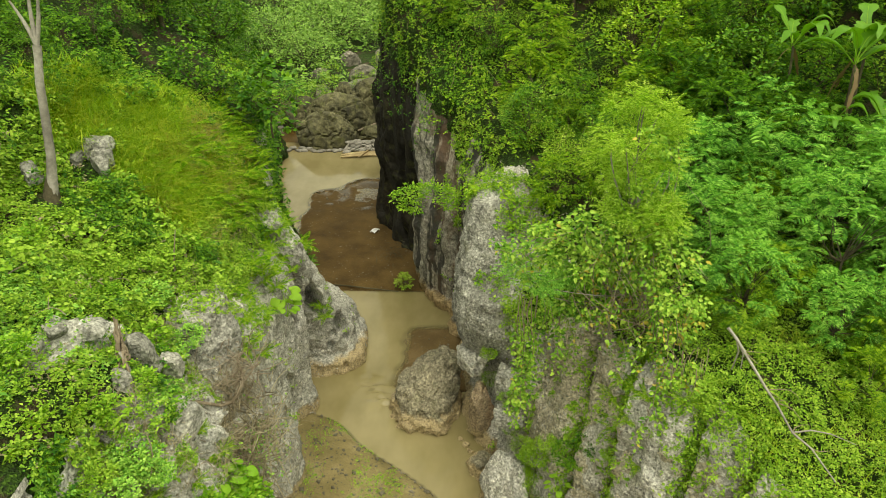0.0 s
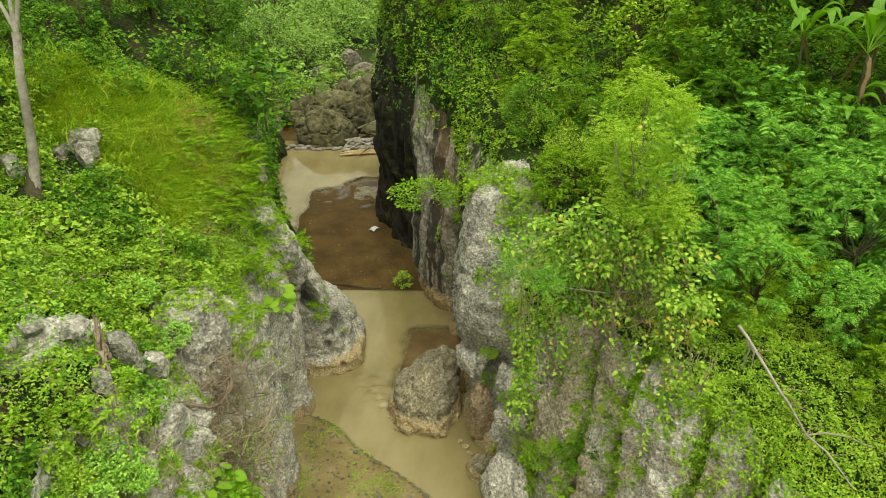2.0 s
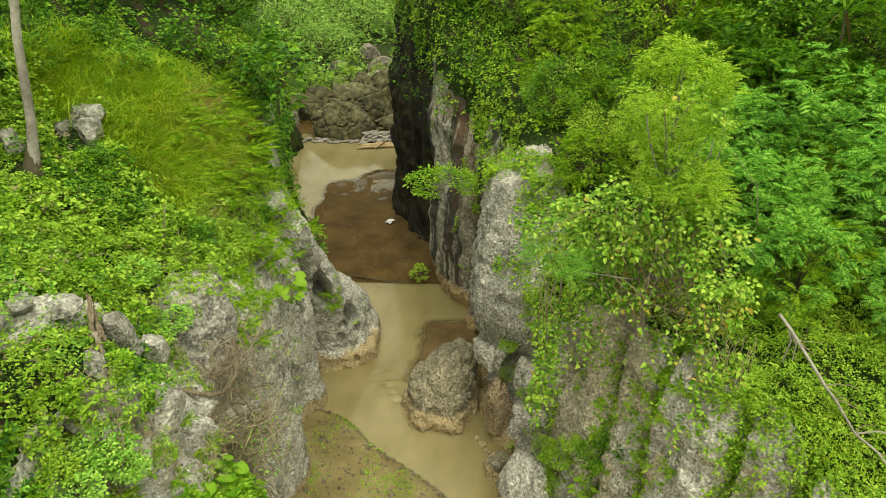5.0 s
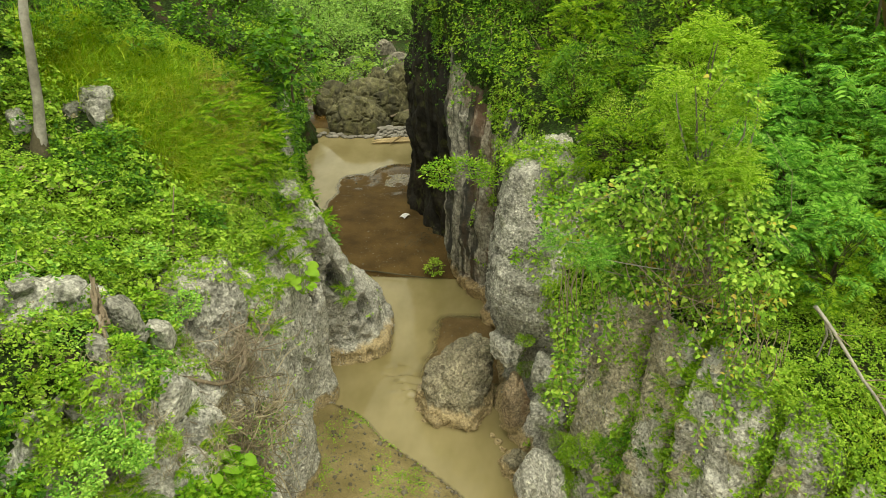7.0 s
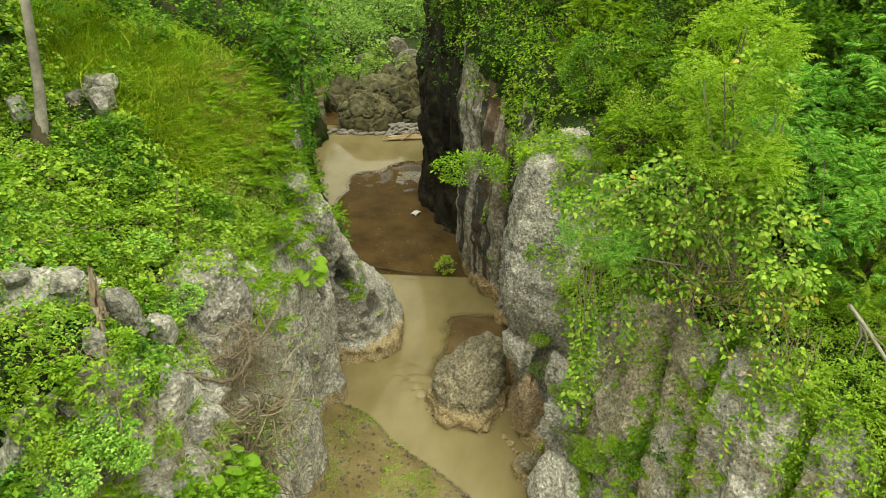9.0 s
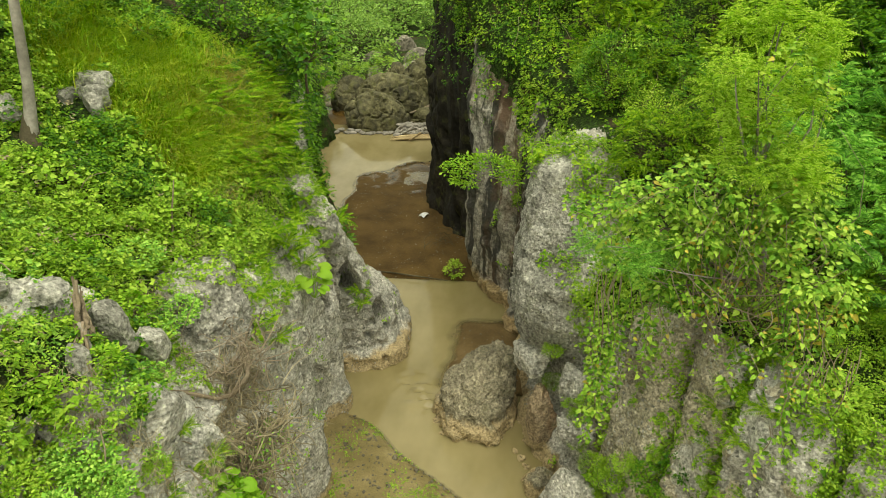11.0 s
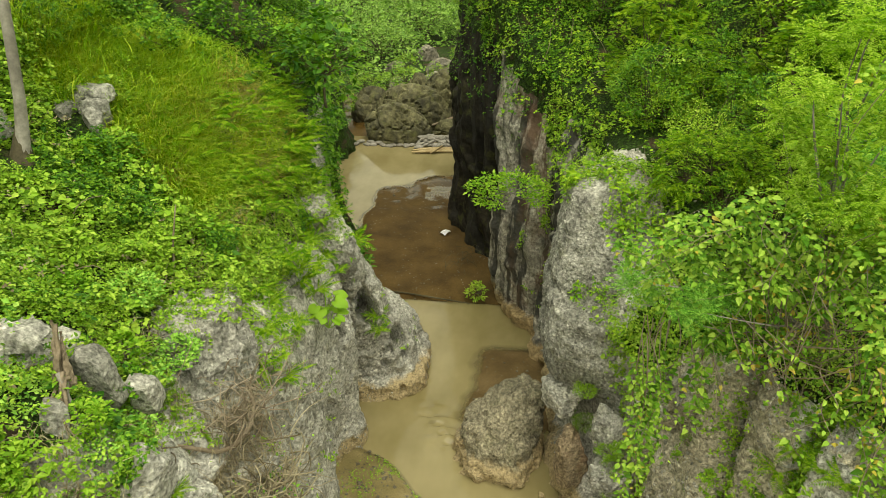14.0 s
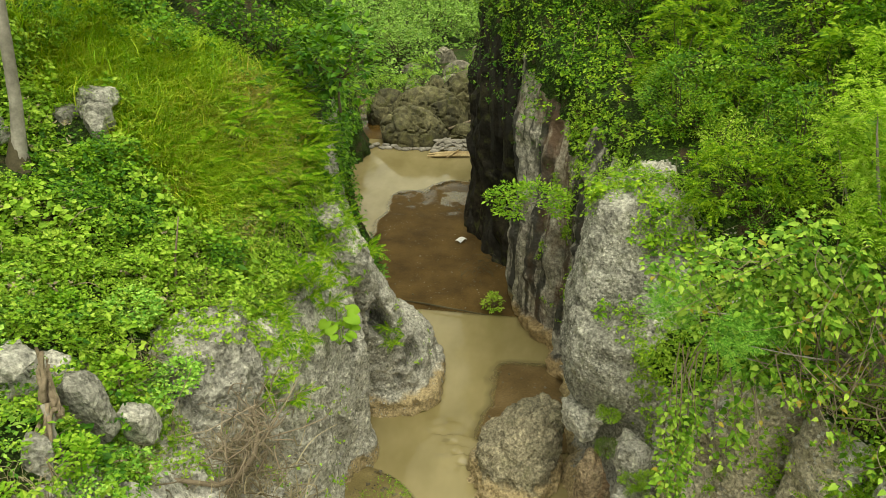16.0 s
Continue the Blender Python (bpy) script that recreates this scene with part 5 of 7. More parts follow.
def fern(seed, fronds=13, length=0.7):
    r = np.random.default_rng(seed)
    root = thing("fern", 0, 0, 0, "green fern with long arching fronds on the rock", "fern", "ferns on the rock")
    a = np.linspace(0, 2 * np.pi, fronds, endpoint=False) + r.normal(0, 0.2, fronds)
    for k in range(fronds):
        way = np.array([[np.cos(a[k]), np.sin(a[k]), r.uniform(0.25, 0.9)]])
        v, f = stamp(FERN, np.zeros((1, 3)), way, np.array([[0, 0, 1.0]]), np.array([length * r.uniform(0.7, 1.15)]))
        mesh_thing("frond", v, f, FRONDS, root, smooth=False)
    return root


fern_a, fern_b = fern(131), fern(132, 11, 0.85)
for key, lo, count in (("rock_slab", 4.9, 9), ("rock_nose", 4.6, 6)):
    for gS, nS in SKINS[key]:
        strew([fern_a, fern_b], gS, nS, (gS[..., 2] > lo) * (nS[..., 0] > 0.1), count, (0.6, 0.95), 47, 0.0, 0.3)
strew([fern_a, fern_b], gL, nL, (VL > 3.2) * (VL < 4.0) * (gL[..., 1] > 14.6) * (gL[..., 1] < 18.6), 24, (0.55, 0.85), 39, -0.1, 0.3)
strew([fern_a, fern_b], gR, nR, (VR > 1.6) * (VR < 3.4) * (gR[..., 0] > 4.5) * (gR[..., 1] > 9.4) * (gR[..., 1] < 11.6), 14, (0.4, 0.65), 49, -0.05, 0.35)
strew([fern_a], gL, nL, (VL > 2.3) * (VL < 4.4) * (gL[..., 1] > 5.6) * (gL[..., 1] < 7.4), 16, (0.3, 0.5), 40, -0.05, 0.25)
strew([fern_b, fern_a], gL, nL, (VL > 3.3) * (VL < 4.5) * (gL[..., 1] > 14.4) * (gL[..., 1] < 19.5) * (gL[..., 0] > -6.2), 34, (0.7, 1.1), 48, -0.12, 0.3)
lay(fern_a, -4.3, 14.9, 6.35, 0, 1.0)
lay(fern_b, -4.8, 17.2, 7.8, 90, 0.9)
for x, y, z, a, s in ((-4.15, 15.3, 5.9, 40, 0.8), (-4.35, 14.4, 6.4, 130, 0.9), (-4.75, 16.6, 7.5, 10, 0.9), (-4.8, 18.2, 8.0, 70, 1.0),
                      (-3.35, 18.8, 2.6, 20, 0.6), (-3.25, 18.6, 2.3, 120, 0.5)):
    again(fern_a if int(a) % 20 else fern_b, x, y, z, a, s)
strew([fern_a, fern_b], gL, nL, (VL > 2.5) * (VL < 3.6) * (gL[..., 1] > 13.7) * (gL[..., 1] < 18.8), 10, (0.6, 0.9), 36, -0.05, 0.3)
leafy_herb = leafy("leafy_herb", "pale green broad-leaved plant on the rock", "plant", 122, 0.75, (0.75, 0.8, 0.7), 34, 14, 0.17, OVAL, FRESH, TWIGS, 0.3, 0.2, group="broad-leaved herbs")
lay(leafy_herb, -3.2, 8.6, 4.7, 200, 0.5)
strew([leafy_herb], gL, nL, (VL > 3.2) * (VL < 5.2) * (gL[..., 1] > 7.5) * (gL[..., 1] < 13.5), 12, (0.2, 0.36), 37, 0.0, 0.7)
MOUNDS = "herb cushions on the west cliff"
mound_a = leafy("herb_cushion", "rounded cushion of pale mint-green herbs on the rock", "herbs", 191, 0.1, (0.36, 0.36, 0.24), 38, 30, 0.048, LEAF, MINT, TWIGS, 0.13, 0.15, 0.006, group=MOUNDS, width=1.3)
mound_b = leafy("herb_cushion", "rounded cushion of bright yellow-green herbs on the rock", "herbs", 192, 0.06, (0.36, 0.34, 0.13), 38, 30, 0.042, LEAF, HERB, TWIGS, 0.12, 0.1, 0.006, group=MOUNDS, width=1.1)
lay(mound_a, -4.15, 7.45, 7.0, 0, 1.0)
lay(mound_b, -4.88, 10.27, 7.35, 0, 1.1)
for k, (x, y, z, s) in enumerate(((-4.01, 8.58, 7.33, 0.8), (-3.36, 7.9, 6.6, 0.7), (-4.4, 10.6, 7.1, 0.9), (-3.9, 9.2, 6.9, 0.6), 
                                  (-5.2, 11.2, 7.7, 1.0), (-4.6, 11.6, 7.1, 0.8), (-3.5, 7.3, 6.9, 0.7), (-4.2, 6.7, 7.4, 1.0), (-3.8, 6.6, 7.1, 0.8), (-3.75, 8.7, 6.6, 0.8))):
    again(mound_b if k % 2 else mound_a, x - (0.3 if x > -4.3 else 0.0), y, z - 0.1, 67 * k, s)
r5 = np.random.default_rng(5)
p5, n5 = scatter(gL, nL, (VL > 2.0) * (VL < 3.4) * (YL > 6.5) * (YL < 9.5) * 1.0, 9, r5)
for q in p5:
    again(fern_a, q[0], q[1], q[2], r5.uniform(0, 360), r5.uniform(0.45, 0.7))


def broad_heart():
    """A wide heart-shaped blade with a rounded rim, two lobes at the stalk and a sunken midrib."""
    a = np.linspace(-np.pi, np.pi, 23)[:-1]
    wide = 0.5 * (1 - 0.16 * np.cos(a)) * (1 - 0.42 * np.exp(-((np.abs(a) - np.pi) / 0.3) ** 2))
    rim = np.stack([0.42 + wide * np.cos(a) * (1 + 0.22 * np.exp(-(a / 0.25) ** 2)), 0.86 * wide * np.sin(a), -0.10 * np.cos(a) ** 2 + 0.02 * np.sin(3 * a)], 1)
    inner = (rim - (0.42, 0, 0)) * 0.5 + (0.42, 0, 0.05)
    v = np.vstack([rim, inner, [(0.42, 0, 0.0)]])
    k = np.arange(22)
    m = np.roll(k, -1)
    f = np.vstack([np.stack([k, m, m + 22], 1), np.stack([k, m + 22, k + 22], 1), np.stack([k + 22, m + 22, np.full(22, 44)], 1)])
    return v, f


BROAD = broad_heart()


def taro(x, y, z, size, turn, leaves=6):
    r = np.random.default_rng(int(size * 1000) + leaves)
    root = thing("taro_plant", x, y, z, "bright green taro plant with large heart leaves", "plant", "taro plants", turn, size)
    for k in range(leaves):
        a = k * 2.4 + r.uniform(-0.3, 0.3)
        top = np.array([np.cos(a) * 0.45, np.sin(a) * 0.45, 0.45 + 0.3 * r.random()])
        v, f = tube(twig(r, np.zeros(3), top, 0.08), np.linspace(0.018, 0.01, 5), 5)
        stalk = mesh_thing("stalk", v, f, FRESH, root)
        v, f = stamp((BROAD[0] - (0.1, 0, 0), BROAD[1]), top[None], np.array([[np.cos(a), np.sin(a), -0.35]]), np.array([[0.1, -0.5, 1.0]]), np.array([0.45 * r.uniform(0.75, 1.1)]))
        mesh_thing("leaf", v, f, FRESH, root)
    return root


taro(-3.72, 15.5, 4.7, 0.66, 0, 10)
taro(-3.62, 15.3, 4.5, 0.58, 70, 9)
taro(-3.15, 8.7, 5.0, 0.6, 30, 9)
taro(-3.3, 8.4, 5.3, 0.5, 100, 8)
taro(6.0, 9.7, 4.7, 0.35, 20, 6)
taro(3.5, 11.9, 1.6, 0.5, 200, 6)
for x, y, z, s in ((-3.2, 8.8, 4.9, 0.45), (-3.1, 8.4, 4.9, 0.5), (-3.35, 8.0, 5.3, 0.42), (-3.0, 9.0, 4.5, 0.4), (-3.5, 7.7, 5.7, 0.4)):
    again(leafy_herb, x, y, z - 0.3, 100 * s * x, s)


def banana(seed, height, leaves=8, label="tall banana plant with broad torn leaves"):
    r = np.random.default_rng(seed)
    root = thing("banana_plant", 0, 0, 0, label, "banana plant", "banana plants on the east slope")
    lean = r.uniform(-0.15, 0.15)
    v, f = tube(twig(r, np.array([0, 0, -0.3]), np.array([lean, 0, height]), 0.03, 9), np.linspace(0.05, 0.03, 9), 9)
    mesh_thing("pseudostem", v, f, TWIGS, root, label="brown sheathed stem")
    for k in range(leaves):
        a = k * 2.4 + r.uniform(-0.3, 0.3)
        old = k >= leaves - 2
        rise = r.uniform(0.8, 1.7) if not old else 0.25
        size = r.uniform(1.35, 1.9) * (0.6 if old else 1.0)
        n = 14
        t = np.linspace(0, 1, n)
        reach = 0.75 / (0.6 + 0.5 * rise)
        rib = np.stack([t * reach * 1.15, 0.05 * np.sin(t * 4), rise * t - (0.62 * rise + 0.2) * t ** 2.2], 1) * size
        if old:
            rib[:, 2] -= 0.9 * t ** 1.3 * size
            rib[:, 0] *= 0.45
        blade = np.clip((t - 0.16) / 0.84, 0, 1)
        half = (0.115 if not old else 0.07) * np.sin(np.pi * blade ** 0.85) ** 0.8 * size + 0.008
        jag = 1 - 0.45 * (r.random(n) > 0.62)
        fold = r.uniform(0.1, 0.45)
        left = rib + np.stack([0 * t, half * jag, fold * half], 1)
        right = rib - np.stack([0 * t, half * jag[::-1], -fold * half], 1)
        turnm = np.array([[np.cos(a), -np.sin(a), 0], [np.sin(a), np.cos(a), 0], [0, 0, 1]])
        base = (lean, 0, height - 0.08)
        pts = np.concatenate([left, rib, right]) @ turnm.T + base
        leaf = mesh_thing("leaf", pts, grid_faces(3, n), BROWN_LEAF if old else BANANA, root, label="withered brown leaf" if old else "")
        if not old:
            mesh_thing("midrib", *tube(rib @ turnm.T + base - np.array((0, 0, 0.008)), np.linspace(0.018, 0.005, n), 5), FRESH, leaf)
    return root


ban_a, ban_b = banana(141, 2.3), banana(142, 1.1, 7, "young banana plant with broad upright leaves")
lay(ban_a, 10.6, 16.6, 9.0, 30, 0.95)
lay(ban_b, 10.1, 16.3, 8.7, 200, 0.75)
for src, x, y, z, a, s in ((ban_a, 11.5, 15.9, 7.4, 120, 1.0), (ban_b, 11.15, 15.4, 8.0, 20, 0.95), (ban_a, 11.4, 17.6, 8.9, 250, 1.05), (ban_a, 12.6, 17.4, 8.6, 60, 1.0), (ban_b, 12.0, 16.4, 8.2, 150, 0.9), (ban_a, 9.6, 17.9, 9.3, 300, 0.9)):
    again(src, x, y, z, a, s)

# forest trees on both hills
FOREST = "forest trees on the hills"
tree_a = leafy("tree", "dark green leafy tree on the hillside", "tree", 151, 3.0, (1.5, 1.5, 1.3), 60, 40, 0.15, LEAF, DEEP, TWIGS, 0.42, 0.25, 0.1, group=FOREST)
tree_b = leafy("tree", "green feathery-leaved tree on the hillside", "tree", 152, 2.6, (1.3, 1.4, 1.2), 46, 12, 0.34, FEATHER, DEEP, TWIGS, 0.42, 0.3, 0.08, group=FOREST)
tree_c = leafy("tree", "light green leafy tree on the hillside", "tree", 153, 3.2, (1.7, 1.6, 1.5), 60, 40, 0.16, LEAF, SHRUB, TWIGS, 0.45, 0.2, 0.1, group=FOREST)
lay(tree_a, 9.0, 19.2, top_of(gR, 9.0, 19.2) - 1.0, 0, 0.9)
lay(tree_b, 8.4, 17.4, top_of(gR, 8.4, 17.4) - 0.8, 50, 0.9)
lay(tree_c, 6.8, 21.6, top_of(gR, 6.8, 21.6) - 1.0, 90, 0.8)
for src, x, y, a, s in ((tree_a, 11.4, 21.5, 40, 1.0), (tree_b, 9.6, 21.2, 100, 0.9), (tree_a, 7.6, 24.0, 160, 1.0), (tree_c, 5.0, 25.0, 10, 0.8), (tree_b, 13.6, 20.6, 220, 1.1), (tree_b, 9.6, 17.6, 20, 0.85), (tree_b, 8.2, 18.7, 250, 0.8), (tree_b, 10.9, 18.8, 130, 0.9), (tree_b, 7.4, 19.8, 70, 0.8), (tree_a, 14.5, 17.5, 330, 1.0), (tree_c, 3.6, 27.5, 50, 0.8), (tree_a, 13.4, 23.6, 80, 1.2)):
    again(src, x, y, top_of(gR, x, y) - 0.9 * s, a, s)
for src, x, y, a, s in ((tree_a, -8.4, 22.4, 0, 0.9), (tree_a, -10.6, 20.6, 70, 1.0), (tree_a, -7.4, 24.6, 140, 0.8), (tree_a, -12.8, 18.4, 200, 1.0), (tree_b, -9.4, 25.6, 30, 1.0), (tree_b, -7.9, 28.2, 300, 0.9), (tree_a, -9.6, 30.5, 250, 0.9),
                        (tree_a, -10.4, 33.5, 20, 0.9), (tree_a, -11.6, 36.5, 120, 1.0), (tree_a, -11.2, 40.0, 180, 0.9), (tree_a, -13.5, 43.5, 210, 1.1), (tree_a, -15, 24, 10, 1.2), (tree_a, -12.5, 15.4, 290, 0.9), (tree_a, -14, 38, 10, 1.1)):
    again(src, x, y, top_of(gL, x, y) - 0.9 * s, a, s)

# far woods up the valley
r6 = np.random.default_rng(66)
far_tree = leafy("tree", "tree in the upper valley, its green paled for haze", "tree", 154, 2.8, (1.7, 1.6, 1.4), 60, 18, 0.16, LEAF, HAZE_LEAF, TWIGS, 0.5, 0.2, 0.1, group="trees of the upper valley")
lay(far_tree, -10.5, 56.0, 0.6, 0, 1.0)
for k in range(54):
    y = r6.uniform(54, 118)
    side = r6.choice([-1, 1])
    x = -5 - 0.11 * (y - 50) + side * r6.uniform(0.0, 1.0) * (3 + 0.35 * (y - 48)) + (side * 3.4 if y < 66 else 0)
    s = r6.uniform(0.9, 1.6)
    again(far_tree, x, y, float(bed_height(np.array([x]), np.array([y]))[0]) - 1.2 * s, r6.uniform(0, 360), s)
fx, fy = np.arange(-60, 45, 1.2), np.arange(47, 150, 1.2)
FX, FY = np.meshgrid(fx, fy)
gF = np.stack([FX, FY, bed_height(FX.ravel(), FY.ravel()).reshape(FX.shape)], -1)
nF = np.zeros_like(gF)
nF[..., 2] = 1
window = (np.abs(FX + 5 + 0.11 * (FY - 50)) < 5 + 0.35 * (FY - 46)) * ((FY > 63) | (np.abs(FX + 5 + 0.11 * (FY - 50)) > 2.6)) * np.where(FY < 63, 0.7, 1.0 * (np.abs(FX + 5 + 0.11 * (FY - 50)) < 9)) * (FY < 112)
# this carpet takes the haze-paled leaf colour too
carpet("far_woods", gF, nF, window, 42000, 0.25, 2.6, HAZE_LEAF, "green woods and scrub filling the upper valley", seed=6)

# ---- tree with the climbing vine on the east cliff ----
def feathery_tree():
    r = np.random.default_rng(161)
    root = thing("feathery_tree", 4.9, 12.5, 5.2, "slender yellow-green tree with feathery leaves on the cliff", "tree")
    o = np.array([4.9, 12.5, 5.2])
    fork = np.array([4.55, 12.3, 8.6]) - o
    mesh_thing("trunk", *tube(twig(r, np.array([0, 0, -0.3]), fork, 0.05, 8), np.linspace(0.08, 0.045, 8)), BARK, root, "slender grey trunk")
    heads = np.concatenate([np.array([4.35, 12.2, 10.6]) + ball(r, 42, (0.95, 0.8, 0.95)), np.array([4.5, 12.0, 9.4]) + ball(r, 14, (0.8, 0.6, 0.4)), np.array([4.65, 11.6, 9.3]) + ball(r, 12, (0.6, 0.4, 0.3))]) - o
    for h in heads[::3]:
        mesh_thing("branch", *tube(twig(r, fork, h, 0.1), np.linspace(0.028, 0.006, 5), 5), BARK, root)
    k = len(heads) * 64
    c = np.repeat(heads, 64, 0)
    out = unit(rough_dirs(k, r) + (0, 0, 0.15))
    s = 0.15 * r.lognormal(0, 0.25, k)
    slim = pinnate(5, 0.36, 0.06, 0.3)
    v, f = stamp(slim, c + out * 0.26 * r.random((k, 1)), unit(out * (1, 1, 0.5)), unit(np.array((0, 0, 1.0)) + 0.3 * rough_dirs(k, r)), s)
    mesh_thing("foliage", v, f, FEATHERY, root, smooth=False)
    low = np.concatenate([np.array([2.9, 11.7, 7.7]) + ball(r, 10, (0.42, 0.3, 0.22)), np.array([2.3, 13.4, 7.0]) + ball(r, 7, (0.4, 0.3, 0.2)), np.array([3.4, 12.4, 6.6]) + ball(r, 5, (0.3, 0.2, 0.2))]) - o
    for h in low[::3]:
        mesh_thing("branch", *tube(twig(r, fork - (0, 0, 1.5), h, 0.1), np.linspace(0.02, 0.005, 5), 5), BARK, root)
    k = len(low) * 60
    c = np.repeat(low, 60, 0)
    out = unit(rough_dirs(k, r) + (0, 0, 0.15))
    v, f = stamp(slim, c + out * 0.22 * r.random((k, 1)), unit(out * (1, 1, 0.4)), unit(np.array((0, 0, 1.0)) + 0.3 * rough_dirs(k, r)), 0.11 * r.lognormal(0, 0.25, k))
    mesh_thing("foliage", v, f, BLUISH, root, "grey-green feathery sprays", smooth=False)
    return root


feathery_tree()


def climbing_vine():
    """Oval leaves over the tree's lower crown, and strands that hang down the cliff in a few bunches."""
    r = np.random.default_rng(162)
    o = np.array([4.4, 12.1, 5.0])
    root = thing("climbing_vine", *o, "climbing vine with light green leaves draped over the cliff", "vine")
    oval = (HEART[0] * (1, 0.8, 1), HEART[1])
    lobes = (((2.1, 12.3, 8.2), (0.45, 0.35, 0.25), 14), ((2.8, 12.0, 8.6), (0.6, 0.4, 0.3), 26), ((3.6, 11.8, 9.0), (0.6, 0.4, 0.3), 26), ((4.6, 11.6, 8.9), (0.85, 0.5, 0.4), 46), ((3.5, 11.9, 8.2), (0.8, 0.45, 0.35), 36), ((2.7, 12.4, 7.7), (0.5, 0.4, 0.25), 9), ((4.4, 12.0, 10.4), (0.7, 0.6, 0.8), 16), ((4.2, 12.0, 8.1), (1.0, 0.6, 0.6), 90), ((3.35, 12.6, 7.2), (0.75, 0.5, 0.4), 44), ((5.0, 11.4, 8.4), (0.75, 0.5, 0.6), 50), ((5.2, 10.8, 7.6), (0.5, 0.4, 0.5), 34), ((3.7, 12.1, 7.0), (0.7, 0.35, 0.4), 30))
    mass = np.concatenate([np.array(c) + ball(r, n, q) for c, q, n in lobes]) - o
    spots, ways, woods = [], [], []
    for m in mass:
        for _ in range(18):
            d = rough_dirs(1, r)[0]
            spots.append(m + d * 0.24 * r.random())
            ways.append(d * (1, 1, 0.4) + (0, -0.25, -0.2))
    # bunches of strands: top, spread, shortest and longest drop, count, leaves to the metre
    bunches = (((2.58, 12.4, 7.0), 0.22, 1.6, 3.9, 13, 22), ((3.2, 12.3, 6.9), 0.16, 0.8, 2.2, 5, 20), ((4.25, 11.75, 7.6), 0.4, 0.7, 1.5, 16, 14), ((4.95, 10.8, 7.5), 0.3, 0.6, 1.5, 18, 18),
               ((5.3, 10.35, 6.9), 0.2, 1.2, 2.7, 14, 28), ((5.25, 10.3, 5.8), 0.22, 0.4, 1.2, 9, 28))
    for top, spread, lo, hi, count, leaves in bunches:
        for k in range(count):
            a = np.array(top) - o + r.normal(size=3) * spread * (1, 0.6, 0.5)
            drop = r.uniform(lo, hi)
            n = max(6, int(drop * leaves))
            t = np.linspace(0, 1, n)[:, None]
            line = a + t * np.array([r.normal(0, 0.14), r.normal(-0.1, 0.12), -drop]) + 0.1 * np.sin(t * r.uniform(3, 8) + r.random() * 6) * r.normal(size=3) * (1, 1, 0.2)
            woods.append(tube(line, np.linspace(0.011, 0.004, n), 3))
            for q in line[n // 4:]:
                for _ in range(1 + int(r.random() > 0.6)):
                    d = rough_dirs(1, r)[0]
                    spots.append(q + d * 0.07)
                    ways.append(d * (1, 1, 0.35) + (0, -0.25, -0.22))
    for m in mass[::7]:
        woods.append(tube(twig(r, np.array([0.3, 0.4, 1.5]) + 0.4 * r.normal(size=3), m + 0.2 * r.normal(size=3), 0.15), np.linspace(0.012, 0.004, 5), 4))
    for k in range(45):
        a = mass[r.integers(len(mass))] + (0, -0.25, 0.0)
        woods.append(tube(twig(r, a, a + np.array([r.normal(0, 0.5), r.normal(-0.2, 0.2), r.uniform(-1.3, 0.2)]), 0.15, 7), np.linspace(0.006, 0.003, 7), 3))
    tagged(mesh_thing("stem_tangle", *merged(woods), DEADWOOD, root, "brown woody stems"), kind="stuff")
    spots, ways = np.array(spots), unit(np.array(ways))
    ups = unit(np.array((0, -0.6, 1.0)) + 0.55 * rough_dirs(len(spots), r))
    s = 0.078 * r.lognormal(0, 0.27, len(spots))
    old = r.random(len(spots)) < np.where((spots[:, 2] < 2.6) & (spots[:, 0] > -0.5) & (spots[:, 2] > 1.2), 0.16, 0.02)
    mesh_thing("foliage", *stamp(oval, spots[~old], ways[~old], ups[~old], s[~old]), VINE, root, smooth=False)
    mesh_thing("yellow_foliage", *stamp(oval, spots[old], ways[old], ups[old], s[old]), YELLOW_LEAF, root, "yellowing leaves", smooth=False)


climbing_vine()


